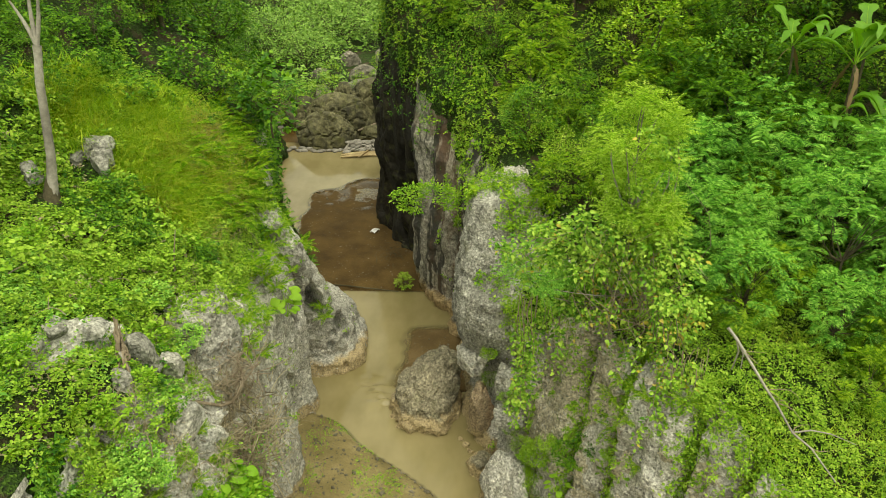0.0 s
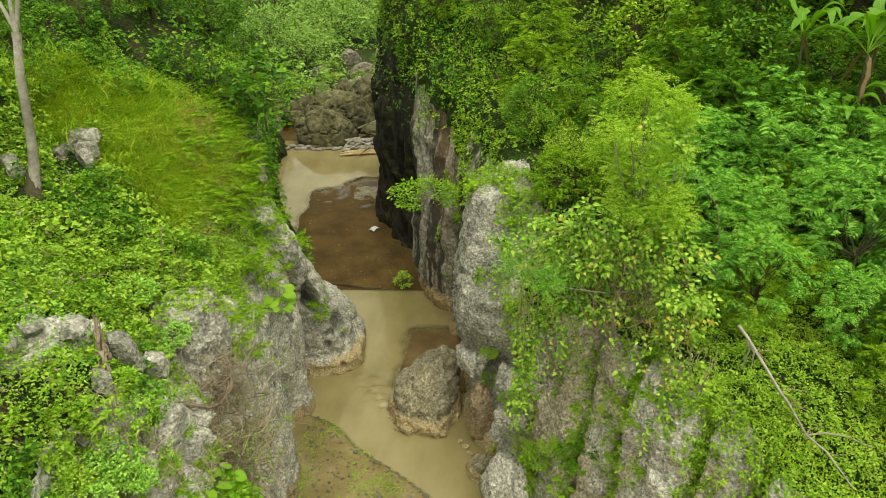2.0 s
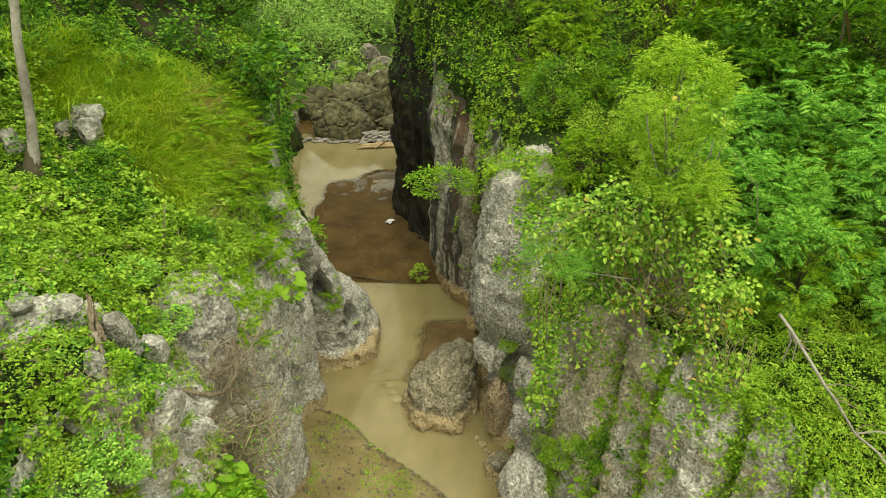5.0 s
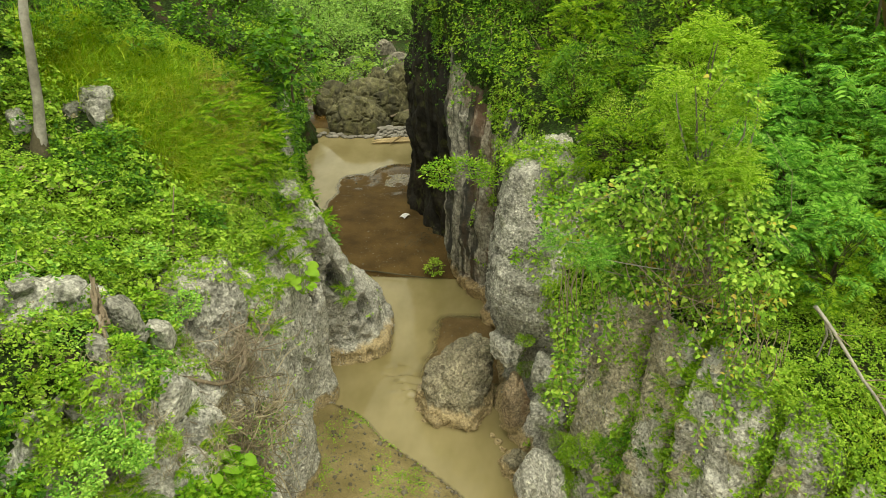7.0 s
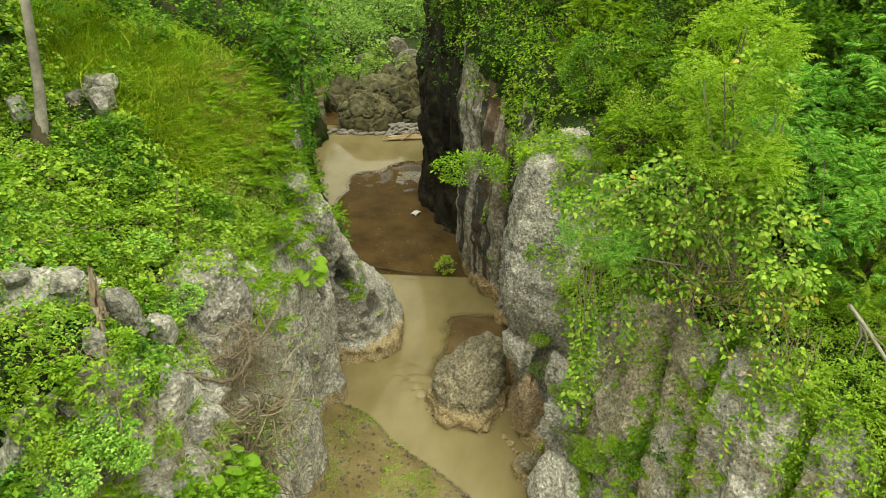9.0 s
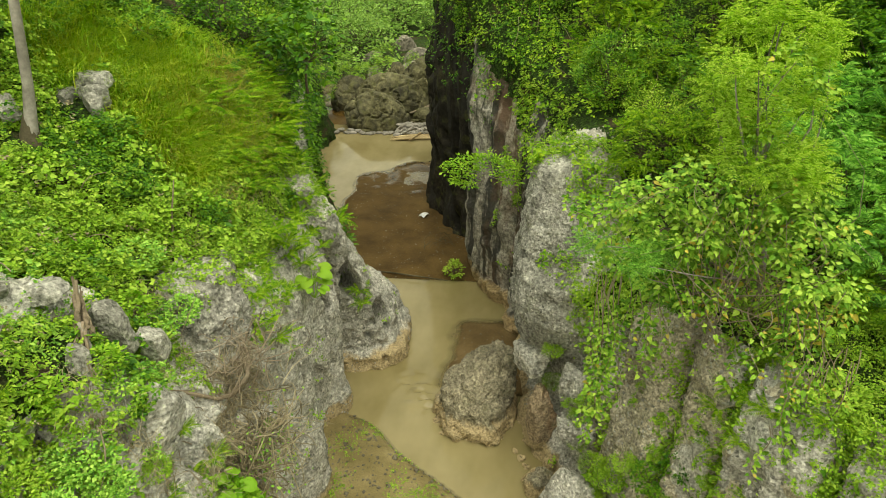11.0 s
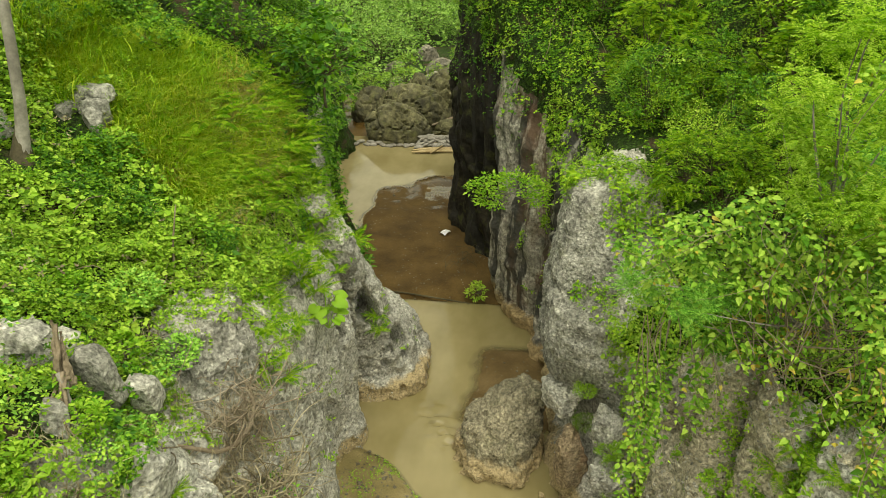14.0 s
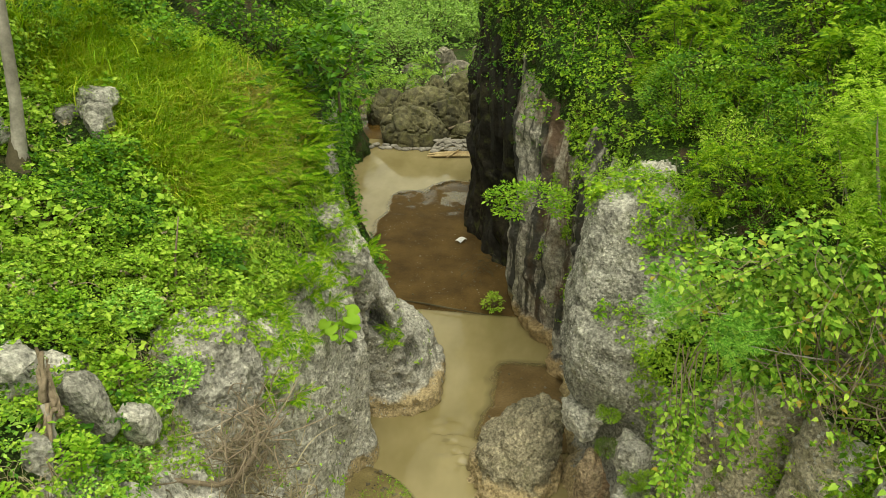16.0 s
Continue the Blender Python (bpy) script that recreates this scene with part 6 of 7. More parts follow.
# ---- slender pale tree on the west slope ----
def pale_tree():
    r = np.random.default_rng(171)
    o = np.array([-7.62, 12.8, 9.1])
    root = thing("slender_tree", *o, "slender pale-barked tree leaning on the grassy slope", "tree")
    spine = np.array([(-7.62, 12.75, 8.95), (-7.55, 12.8, 9.3), (-7.42, 12.82, 10.0), (-7.34, 12.84, 10.8), (-7.28, 12.86, 11.5), (-7.19, 12.88, 12.0), (-7.17, 12.9, 12.2)]) - o
    mesh_thing("trunk", *tube(spine, [0.16, 0.11, 0.09, 0.085, 0.08, 0.075, 0.085], 10), PALE_BARK, root, "pale grey blotched trunk")
    mesh_thing("root_flare", *tube(np.array([(0.0, -0.06, -0.3), (0.0, -0.04, -0.05), (0.02, 0.0, 0.12), (0.05, 0.03, 0.3), (0.08, 0.05, 0.42)]), [0.24, 0.19, 0.15, 0.125, 0.108], 11), TWIGS, root, "dark knotty foot of the trunk")
    top = spine[-1]
    for tip in ((-7.5, 12.95, 13.0), (-6.9, 12.9, 13.3), (-7.15, 13.1, 13.5)):
        mesh_thing("branch", *tube(twig(r, top, np.array(tip) - o, 0.04), np.linspace(0.05, 0.02, 5), 7), PALE_BARK, root)
    heads = np.array([-7.2, 13.0, 14.4]) - o + ball(r, 40, (1.3, 1.2, 0.8))
    for h in heads[::4]:
        mesh_thing("branch", *tube(twig(r, np.array([-7.0, 12.95, 13.3]) - o, h, 0.08), np.linspace(0.02, 0.005, 5), 5), BARK, root)
    k = 40 * 30
    c = np.repeat(heads, 30, 0)
    out = rough_dirs(k, r)
    v, f = stamp(LEAF, c + out * 0.3 * r.random((k, 1)), unit(out + (0, 0, -0.3)), unit(np.array((0, 0, 1.0)) + 0.4 * rough_dirs(k, r)), 0.12 * r.lognormal(0, 0.2, k))
    mesh_thing("foliage", v, f, SHRUB, root, smooth=False)


pale_tree()


# ---- boulders ----
def stone(name, x, y, z, radii, seed, material, label, turn=0.0, category="boulder", group="", parent=None, subdiv=5, rough=1.35, square=0.5, cuts=12, keep=(0.66, 0.95)):
    """A worn block: a rounded box pushed in and out by noise."""
    bm = bmesh.new()
    bmesh.ops.create_icosphere(bm, subdivisions=subdiv, radius=1.0)
    p = np.array([v.co for v in bm.verts])
    box = p / np.abs(p).max(1, keepdims=True)
    p = p * (1 - square) + box * square * 0.85
    cut = np.random.default_rng(seed)
    for _ in range(cuts):
        side = unit(cut.normal(size=3) * (1, 1, 0.8))
        p = p - np.clip(p @ side - cut.uniform(*keep), 0, None)[:, None] * side * 0.9
    q = p * np.asarray(radii)
    s = 1.0 / max(radii)
    off = np.array([seed * 3.7, seed * 1.3, seed * 2.1])
    d1, d2 = cells(q + off, 1.6 * s, seed)
    d = 0.3 * (fbm(q + off, 1.0 * s, 4, seed) - 0.5) + 0.1 * (np.clip(d2 - d1, 0, 0.5) - 0.2) + 0.2 * (fbm(q + off, 4.5 * s, 5, seed + 9) - 0.5)
    crease = np.abs(fbm(q + off * 2, 1.5 * s, 3, seed + 17) - 0.5)
    d = d - 0.1 * np.clip(1 - crease / 0.03, 0, 1)
    e1, e2 = cells(q + off, 7.0, seed + 3)
    q = q * (1 + rough * d[:, None]) + p * (0.035 * rough * (0.5 - e1))[:, None]
    for v, c in zip(bm.verts, q):
        v.co = c
    me = bpy.data.meshes.new(name)
    for fc in bm.faces:
        fc.smooth = True
    bm.to_mesh(me)
    bm.free()
    me.materials.append(material)
    ob = new(name, me)
    ob.parent = parent
    ob.matrix_basis = pose(x, y, z, 0, 0, turn)
    return tagged(ob, label, category, group)


BANKSIDE = "boulders at the foot of the east cliff"
base = np.array([(-1.02, 16.3), (-0.6, 15.85), (0.05, 15.6), (0.72, 15.65), (1.1, 16.35), (1.25, 17.3), (0.6, 17.95), (-0.4, 17.95), (-0.98, 17.2)])
heart = np.array([0.1, 16.8])
worn_block("boulder", [
    (-0.6, base), (0.28, base), (0.42, heart + (base - heart) * 0.96), (0.5, heart + (base - heart) * 0.86),
    (1.0, [(-0.78, 16.5), (-0.45, 16.15), (0.1, 15.95), (0.72, 15.95), (1.05, 16.4), (1.2, 17.2), (0.6, 17.8), (-0.35, 17.75), (-0.75, 17.2)]),
    (1.55, [(-0.35, 16.75), (-0.05, 16.5), (0.25, 16.25), (0.75, 16.2), (1.08, 16.5), (1.17, 17.15), (0.7, 17.65), (0.0, 17.6), (-0.3, 17.3)]),
    (1.98, [(0.25, 17.05), (0.38, 16.8), (0.5, 16.6), (0.85, 16.55), (1.05, 16.75), (1.08, 17.1), (0.8, 17.4), (0.5, 17.5), (0.3, 17.3)])],
    BOULDER, 83, "large tan conglomerate boulder standing in the river", None, "boulder", BANKSIDE, facet=0.11, across=210)
stone("boulder", 1.55, 16.25, 2.45, (0.5, 0.55, 0.5), 4, ROCK, "grey rock wedged between boulder and cliff", 40, group=BANKSIDE)
stone("boulder", 2.42, 14.2, 1.9, (0.56, 0.5, 0.45), 5, ROCK, "grey block at the foot of the cliff", 10, group=BANKSIDE)
stone("boulder", 2.3, 12.95, 0.6, (0.62, 0.8, 1.3), 6, ROCK, "grey upright block at the foot of the cliff", 25, group=BANKSIDE)
stone("boulder", 1.8, 14.3, 0.1, (0.5, 0.5, 0.55), 16, BOULDER, "low tan rock at the water's edge", 25, group=BANKSIDE)
stone("boulder", 1.8, 15.55, 1.0, (0.4, 0.45, 1.15), 17, RUST_ROCK, "rust-stained upright rock behind the boulder", 15, group=BANKSIDE)
stone("boulder", 2.5, 14.9, 2.5, (0.5, 0.5, 0.7), 18, ROCK, "grey rock leaning on the cliff under the prow", 70, group=BANKSIDE)
for k, (x, y, a) in enumerate(((1.35, 15.2, 0.13), (1.5, 14.9, 0.1), (1.2, 15.45, 0.09), (1.6, 14.6, 0.12), (1.42, 15.0, 0.07))):
    stone("stone", x, y, 0.02, (a, a * 0.8, a * 0.7), 120 + k, BOULDER, "small tan stone at the water's edge", 50 * k, "stone", "small stones at the water's edge", subdiv=3)
NEAR = "rocks breaking through the herbs of the west slope"
for k, (x, y, z, a, b, c) in enumerate(((-4.4, 9.7, 7.12, 0.32, 0.34, 0.36), (-4.05, 9.3, 6.2, 0.42, 0.45, 0.5), (-4.5, 8.75, 6.6, 0.3, 0.32, 0.4), (-3.95, 7.95, 5.9, 0.35, 0.36, 0.5), (-5.35, 9.1, 8.3, 0.52, 0.36, 0.2),
                                        (-4.7, 9.4, 7.45, 0.4, 0.36, 0.6), (-5.7, 8.7, 8.5, 0.24, 0.22, 0.16), (-4.75, 8.5, 7.45, 0.34, 0.3, 0.46), (-5.95, 11.5, 7.95, 0.3, 0.24, 0.18), (-4.6, 10.5, 6.55, 0.3, 0.36, 0.5),
                                        (-3.82, 8.6, 6.85, 0.4, 0.42, 0.5), (-4.62, 8.5, 7.2, 0.42, 0.4, 0.5), (-4.2, 8.2, 6.9, 0.34, 0.4, 0.5), (-4.75, 7.85, 7.3, 0.36, 0.36, 0.42))):
    stone("rock", x, y, z, (a, b, c), 60 + k, LICHEN_ROCK if k > 10 or k in (4, 5, 6) else ROCK, "pale grey weathered rock among creeping herbs", 37 * k, "rock", NEAR, subdiv=4, rough=0.9, square=0.6, cuts=14, keep=(0.42, 0.8))
again(mound_b, -7.25, 14.3, 9.74, 0, 0.3)
FARS = "boulders damming the river upstream"
def crag_stone(x, y, z, radii, seed, material, label, turn=0.0, cuts=9, keep=(0.5, 0.85), subdiv=5):
    """A broken boulder: flat faces with sharp edges, seams and pitted skin."""
    bm = bmesh.new()
    bmesh.ops.create_icosphere(bm, subdivisions=subdiv, radius=1.0)
    p = np.array([v.co for v in bm.verts])
    f = np.array([[v.index for v in fc.verts] for fc in bm.faces])
    bm.free()
    cut = np.random.default_rng(seed)
    for _ in range(cuts):
        side = unit(cut.normal(size=3) * (1, 1, 0.7))
        p = p - np.clip(p @ side - cut.uniform(*keep), 0, None)[:, None] * side
    out = unit(p)
    q = p * np.asarray(radii) + seed * 7.1
    d1, d2 = cells(q, 0.9, seed)
    seam = np.clip(1 - np.abs(fbm(q * (1, 1, 1.6), 0.55, 3, seed + 5) - 0.5) / 0.02, 0, 1)
    e1, e2 = cells(q, 2.6, seed + 2)
    d = 0.26 * (fbm(q, 0.6, 3, seed) - 0.5) + 0.09 * (fbm(q, 2.2, 4, seed + 1) - 0.5) - 0.22 * seam - 0.03 * np.clip(0.35 - e1, 0, 1) - 0.12 * np.clip(0.12 - (d2 - d1), 0, 1) / 0.12
    q = p * np.asarray(radii) + out * d[:, None]
    ob = mesh_thing("boulder", q, f, material, None, label, "boulder", FARS, smooth=False)
    ob.matrix_basis = pose(x, y, z, 0, 0, turn)
    return ob


crag_stone(-7.0, 42.3, 0.35, (2.05, 1.4, 1.75), 8, FAR_ROCK, "huge dome-shaped mossy boulder across the river", 4, 4, (0.72, 0.92))
crag_stone(-6.3, 44.3, 0.9, (2.3, 1.3, 1.9), 9, FAR_ROCK, "broad mossy ledge of rock behind the dome boulder", -6, 6, (0.6, 0.88))
for k, (x, y, z, a, b, c, turn) in enumerate(((-4.2, 45.4, 1.2, 1.9, 1.4, 2.3, 20), (-4.1, 42.8, 0.25, 1.1, 0.8, 0.85, -15), (-9.0, 45.2, 0.9, 1.4, 1.2, 1.4, 60), (-6.4, 47.2, 1.3, 1.5, 1.2, 1.4, 100), (-3.0, 47.8, 1.2, 1.6, 1.3, 1.5, 140))):
    crag_stone(x, y, z, (a, b, c), 20 + k, FAR_ROCK, "angular weathered boulder in the stream bed", turn)
for k, (x, y, z, a, b, c) in enumerate(((-5.4, 50.2, 1.3, 1.9, 1.5, 1.6), (-2.8, 50.0, 1.3, 1.7, 1.4, 1.6), (-8.4, 50.6, 1.2, 1.3, 1.2, 1.2), (-5.8, 55.0, 1.3, 1.9, 1.5, 1.6), (-3.2, 54.6, 1.3, 1.6, 1.4, 1.6), (-9.4, 56.0, 1.2, 1.4, 1.3, 1.1),
                                        (-4.6, 59.6, 1.6, 1.9, 1.5, 1.5), (-7.4, 60.4, 1.5, 1.5, 1.4, 1.3), (-2.6, 60.0, 1.6, 1.7, 1.5, 1.5), (-6.6, 52.6, 1.0, 0.9, 0.8, 0.9), (-4.3, 52.4, 1.0, 0.8, 0.8, 0.8))):
    crag_stone(x, y, z - 0.35, (a * 0.75, b * 0.75, c * 0.75), 40 + k, GREY_FAR_ROCK, "pale grey angular boulder far up the stream", 47 * k, subdiv=4)
OUT = "stones on the grassy slope"
for k, (x, y, z, a, b, c) in enumerate(((-7.22, 14.4, 9.68, 0.4, 0.28, 0.18), (-7.08, 14.15, 9.45, 0.28, 0.24, 0.27), (-7.4, 14.3, 9.55, 0.22, 0.2, 0.2), (-7.62, 14.05, 9.5, 0.26, 0.22, 0.16), (-6.98, 13.9, 9.36, 0.26, 0.2, 0.28), (-8.05, 13.0, 9.55, 0.26, 0.24, 0.24))):
    stone("stone", x, y, z, (a, b, c), 50 + k, LICHEN_ROCK, "lichen-grey angular stone in the grass", 30 * k, "stone", OUT, subdiv=4, rough=0.9, square=0.9, cuts=7, keep=(0.5, 0.9))

# ---- driftwood, log, sandbags, litter ----
r7 = np.random.default_rng(77)
def bent_pole(name, points, radii, material, label, category, group="", sides=7):
    o = np.array(points[0], float)
    v, f = tube(np.array(points, float) - o, radii, sides)
    ob = mesh_thing(name, v, f, material, label=label, category=category, group=group)
    ob.matrix_basis = pose(*o)
    return ob


bent_pole("driftwood_log", [(-4.1, 24.35, 0.16), (-3.4, 24.25, 0.17), (-2.6, 24.1, 0.16), (-1.9, 23.98, 0.15), (-1.2, 23.85, 0.14)], [0.022, 0.03, 0.032, 0.028, 0.02], TWIGS, "thin dark log at the edge of the mud", "log")
RAFT = "bamboo poles at the weir"
for k in range(6):
    y = 39.6 + 0.13 * k
    bent_pole("bamboo_pole", [(-5.7 + 0.2 * (k % 3), y, 0.1), (-4.4, y + 0.25, 0.12), (-3.0, y + 0.5, 0.1)], [0.05, 0.05, 0.045], BAMBOO, "dry yellow bamboo pole on the water", "pole", RAFT)
bent_pole("bamboo_pole", [(-4.6, 39.3, 0.2), (-4.1, 40.5, 0.24)], [0.04, 0.04], BAMBOO, "dry bamboo pole lying crosswise", "pole", RAFT)
bent_pole("bamboo_pole", [(-5.0, 43.2, 0.6), (-3.0, 43.6, 1.3)], [0.07, 0.07], DEADWOOD, "grey plank leaning on the boulders", "pole", RAFT)


def sandbag():
    bm = bmesh.new()
    bmesh.ops.create_cube(bm, size=1.0)
    bmesh.ops.subdivide_edges(bm, edges=bm.edges, cuts=3, use_grid_fill=True)
    for v in bm.verts:
        c = v.co
        pinch = 1 - 0.75 * (abs(c.x) * 2) ** 6
        v.co = Vector((c.x * 0.62, c.y * 0.36 * (1.15 - 0.9 * abs(c.z) ** 2), c.z * 0.2 * max(0.25, pinch) * (1.1 - 1.2 * c.y * c.y)))
        v.co += Vector(noise.noise_vector(v.co * 6)) * 0.02
    me = bpy.data.meshes.new("sandbag")
    for f in bm.faces:
        f.smooth = True
    bm.to_mesh(me)
    bm.free()
    me.materials.append(CANVAS)
    return tagged(new("sandbag", me), "white filled sandbag in the low weir", "sandbag", "sandbags of the weir")


bag = sandbag()
bag.data.transform(Matrix.Diagonal((0.7, 0.7, 0.75, 1)))
bag.matrix_basis = pose(-3.4, 41.0, 0.2, 0, 0, 5)
for k in range(60):
    lay_ = k // 20
    x = -5.5 + 0.13 * (k % 20) + 0.06 * lay_ + r7.normal(0, 0.05)
    copy_thing(bag, pose(x, 41.0 + 0.2 * lay_ + r7.normal(0, 0.12), 0.14 + 0.15 * lay_, r7.normal(0, 14), r7.normal(0, 14), r7.normal(20, 60)))
for k in range(16):
    copy_thing(bag, pose(-9.0 + 0.24 * k + r7.normal(0, 0.1), 40.95 + r7.normal(0, 0.14), 0.06 + 0.08 * (k % 2) * (k < 7), r7.normal(0, 6), 0, r7.normal(10, 30)))


def plastic_bag():
    r = np.random.default_rng(9)
    n = 14
    u, v = np.meshgrid(np.linspace(-1, 1, n), np.linspace(-1, 1, n))
    p = np.stack([u * 0.22, v * 0.15, 0.16 * np.sqrt(np.clip(1.05 - 0.5 * u * u - 0.5 * v * v, 0, None))], -1).reshape(-1, 3)
    p += 0.07 * np.stack([fbm(p + k * 9, 7, 3, 5 + k) - 0.5 for k in range(3)], 1)
    ob = mesh_thing("plastic_bag", p, grid_faces(n, n), PLASTIC, label="crumpled white plastic bag on the mud", category="litter")
    ob.matrix_basis = pose(-2.68, 29.35, 0.12, 0, 0, 60)


plastic_bag()

# twigs washed against the east wall
TW = "washed-up twigs"
for k in range(26):
    a = r7.uniform(0, np.pi)
    c = np.array([-1.75, 27.0, 0.2]) + r7.normal(size=3) * (0.3, 0.4, 0.0)
    d = np.array([np.cos(a), np.sin(a), r7.normal(0, 0.12)]) * r7.uniform(0.1, 0.36)
    bent_pole("twig", [c - d, c + (0, 0, 0.06 + 0.15 * r7.random()), c + d], [0.008, 0.009, 0.005], TWIGS, "thin dark twig washed onto the mud", "twig", TW, 4)

# dead branch on the east slope
def dead_branch():
    r = np.random.default_rng(15)
    o = np.array([6.1, 10.95, 7.0])
    root = thing("dead_branch", *o, "bleached dead branch lying down the slope", "branch")
    line = (0, 0, 0.2) + np.array([(6.10, 10.50, 7.28), (6.26, 10.40, 7.10), (6.35, 10.20, 6.97), (6.78, 9.80, 6.33), (6.90, 9.60, 6.19), (7.11, 9.20, 5.84), (7.41, 9.00, 5.65), (7.75, 8.60, 5.25)]) - o
    line = line + np.array([0, 0, 0.1, 0.22, 0.3, 0.36, 0.42, 0.42])[:, None] * (-0.44, -0.66, 0.61)
    mesh_thing("limb", *tube(line, np.linspace(0.034, 0.014, 8), 7), PALE_BARK, root)
    fork = line[5] + np.array([(0, 0, 0), (0.3, -0.05, 0.1), (0.62, -0.12, 0.08), (1.0, -0.3, 0.0)])
    mesh_thing("limb", *tube(fork, [0.018, 0.015, 0.011, 0.006], 6), PALE_BARK, root)
    mesh_thing("limb", *tube(np.array([line[1] + (0, 0, 0.0), line[1] + (0.1, 0, -0.3), line[1] + (0.06, 0.02, -0.75)]), [0.022, 0.018, 0.012], 6), PALE_BARK, root)
    mesh_thing("limb", *tube(np.array([line[1], line[1] + (0.2, 0, -0.35), line[1] + (0.22, 0, -0.7)]), [0.02, 0.016, 0.01], 6), PALE_BARK, root)
    for k in range(9):
        a = line[2 + k % 5]
        b = a + np.array([r.uniform(0.2, 0.7), r.uniform(-0.4, 0.3), r.uniform(-0.4, 0.25)])
        mesh_thing("twig", *tube(twig(r, a, b, 0.12), np.linspace(0.012, 0.004, 5), 4), DEADWOOD, root)


dead_branch()


# roots, stump and dry stems on the west cliff
def root_tangle():
    r = np.random.default_rng(25)
    o = np.array([-3.75, 10.3, 5.75])
    root = thing("root_tangle", *o, "tangle of bare brown roots on the cliff", "roots")
    mesh_thing("root", *tube(np.array([(-0.7, -0.85, 0.75), (-0.29, -0.6, 0.48), (0.04, -0.3, 0.14), (0.16, -0.08, 0.04), (0.22, 0.15, 0.02), (0.22, 0.5, -0.02), (0.18, 0.75, 0.12), (0.05, 0.95, 0.35)]), [0.02, 0.028, 0.034, 0.04, 0.042, 0.042, 0.036, 0.026], 8), DEADWOOD, root, "thick curved brown root")
    for k in range(80):
        a = np.array([0.25, 0.35, 0.5]) + r.normal(size=3) * (0.2, 0.35, 0.2)
        b = a + r.normal(size=3) * (0.3, 0.35, 0.3)
        mesh_thing("root", *tube(twig(r, a, b, 0.25), np.linspace(0.012, 0.005, 5), 4), DEADWOOD, root)


root_tangle()


def stump():
    """A splintered trunk of twisted strands, its roots bare over the rock."""
    r = np.random.default_rng(26)
    o = np.array([-4.82, 8.95, 7.85])
    root = thing("dead_stump", *o, "broken fibrous dead trunk with pale bare roots", "stump")
    t = np.linspace(0, 1, 10)
    for k in range(7):
        a = 0.9 * k + 1.6 * t
        tall = r.uniform(0.4, 0.85)
        line = np.stack([0.06 * np.cos(a) * (1.3 - t) - 0.06 * t, 0.06 * np.sin(a) * (1.3 - t) + 0.2 * t, tall * t - 0.15], 1) + 0.012 * r.normal(size=(10, 3))
        mesh_thing("strand", *tube(line, np.linspace(0.045, 0.018, 10) * r.uniform(0.8, 1.2), 6), DEADWOOD, root, smooth=False)
    for k, (dx, dy, dz) in enumerate(((0.3, -0.5, -0.4), (0.25, -0.6, -1.3), (0.12, -0.5, -0.8), (0.02, -0.45, -0.6), (-0.1, -0.4, -0.35), (0.42, -0.4, -0.9), (0.2, -0.55, -1.0))):
        a = np.array([0.03, -0.02, 0.05]) + r.normal(size=3) * 0.04
        mid = (a + np.array([dx, dy, dz])) / 2 + (0.05, -0.05, 0.14)
        line = np.array([a, (a + mid) / 2 + (0, 0, 0.05), mid, (mid + (dx, dy, dz)) / 2 + (0.02, 0, 0.03), (dx, dy, dz - 0.05)])
        mesh_thing("root", *tube(line, np.linspace(0.03, 0.014, 5), 6), PALE_BARK if k % 2 else DEADWOOD, root, "bare pale root" if k % 2 else "")


stump()
def dead_brush():
    """A heap of dead stems at the foot of the near west cliff, with a few green shoots."""
    r = np.random.default_rng(27)
    o = np.array([-3.15, 9.8, 4.6])
    root = thing("dead_brush", *o, "heap of dead brown stems hanging over the cliff", "brush")
    stems = []
    for k in range(230):
        a = r.normal(size=3) * (0.28, 0.55, 0.35) + (-0.1, 0, 0.35)
        b = a + np.array([r.normal(0.2, 0.3), r.normal(0.1, 0.45), r.uniform(-0.8, 0.25)])
        stems.append(tube(twig(r, a, b, 0.2, 6), np.linspace(0.012, 0.005, 6), 4))
    tagged(mesh_thing("stem_tangle", *merged(stems), STRAW, root, "dry brown stems"), kind="stuff")
    n = 420
    spots = r.normal(size=(n, 3)) * (0.3, 0.6, 0.35) + (0, 0, 0.2)
    mesh_thing("green_growth", *stamp(LEAF, spots, rough_dirs(n, r), unit(np.array((0, -0.3, 1.0)) + 0.5 * rough_dirs(n, r)), 0.055 * r.lognormal(0, 0.3, n)), MINT, root, "few green shoots", kind="stuff", smooth=False)


dead_brush()
STEMS = "dry stems on the west cliff"
pS, nS = scatter(gL, nL, (VL > 1.8) * (VL < 3.5) * (YL > 7) * (YL < 16.5) * 1.0, 110, r7)
for q, nn in zip(pS, nS):
    b = q + nn * 0.12 + np.array([r7.normal(0, 0.15), r7.normal(0, 0.25), r7.uniform(-0.8, -0.1)])
    bent_pole("dry_stem", twig(r7, q + nn * 0.08 + (0, 0, 0.15), b + nn * 0.06, 0.12), np.linspace(0.011, 0.004, 5), DEADWOOD, "thin dry brown stem hanging on the rock", "stem", STEMS, 4)

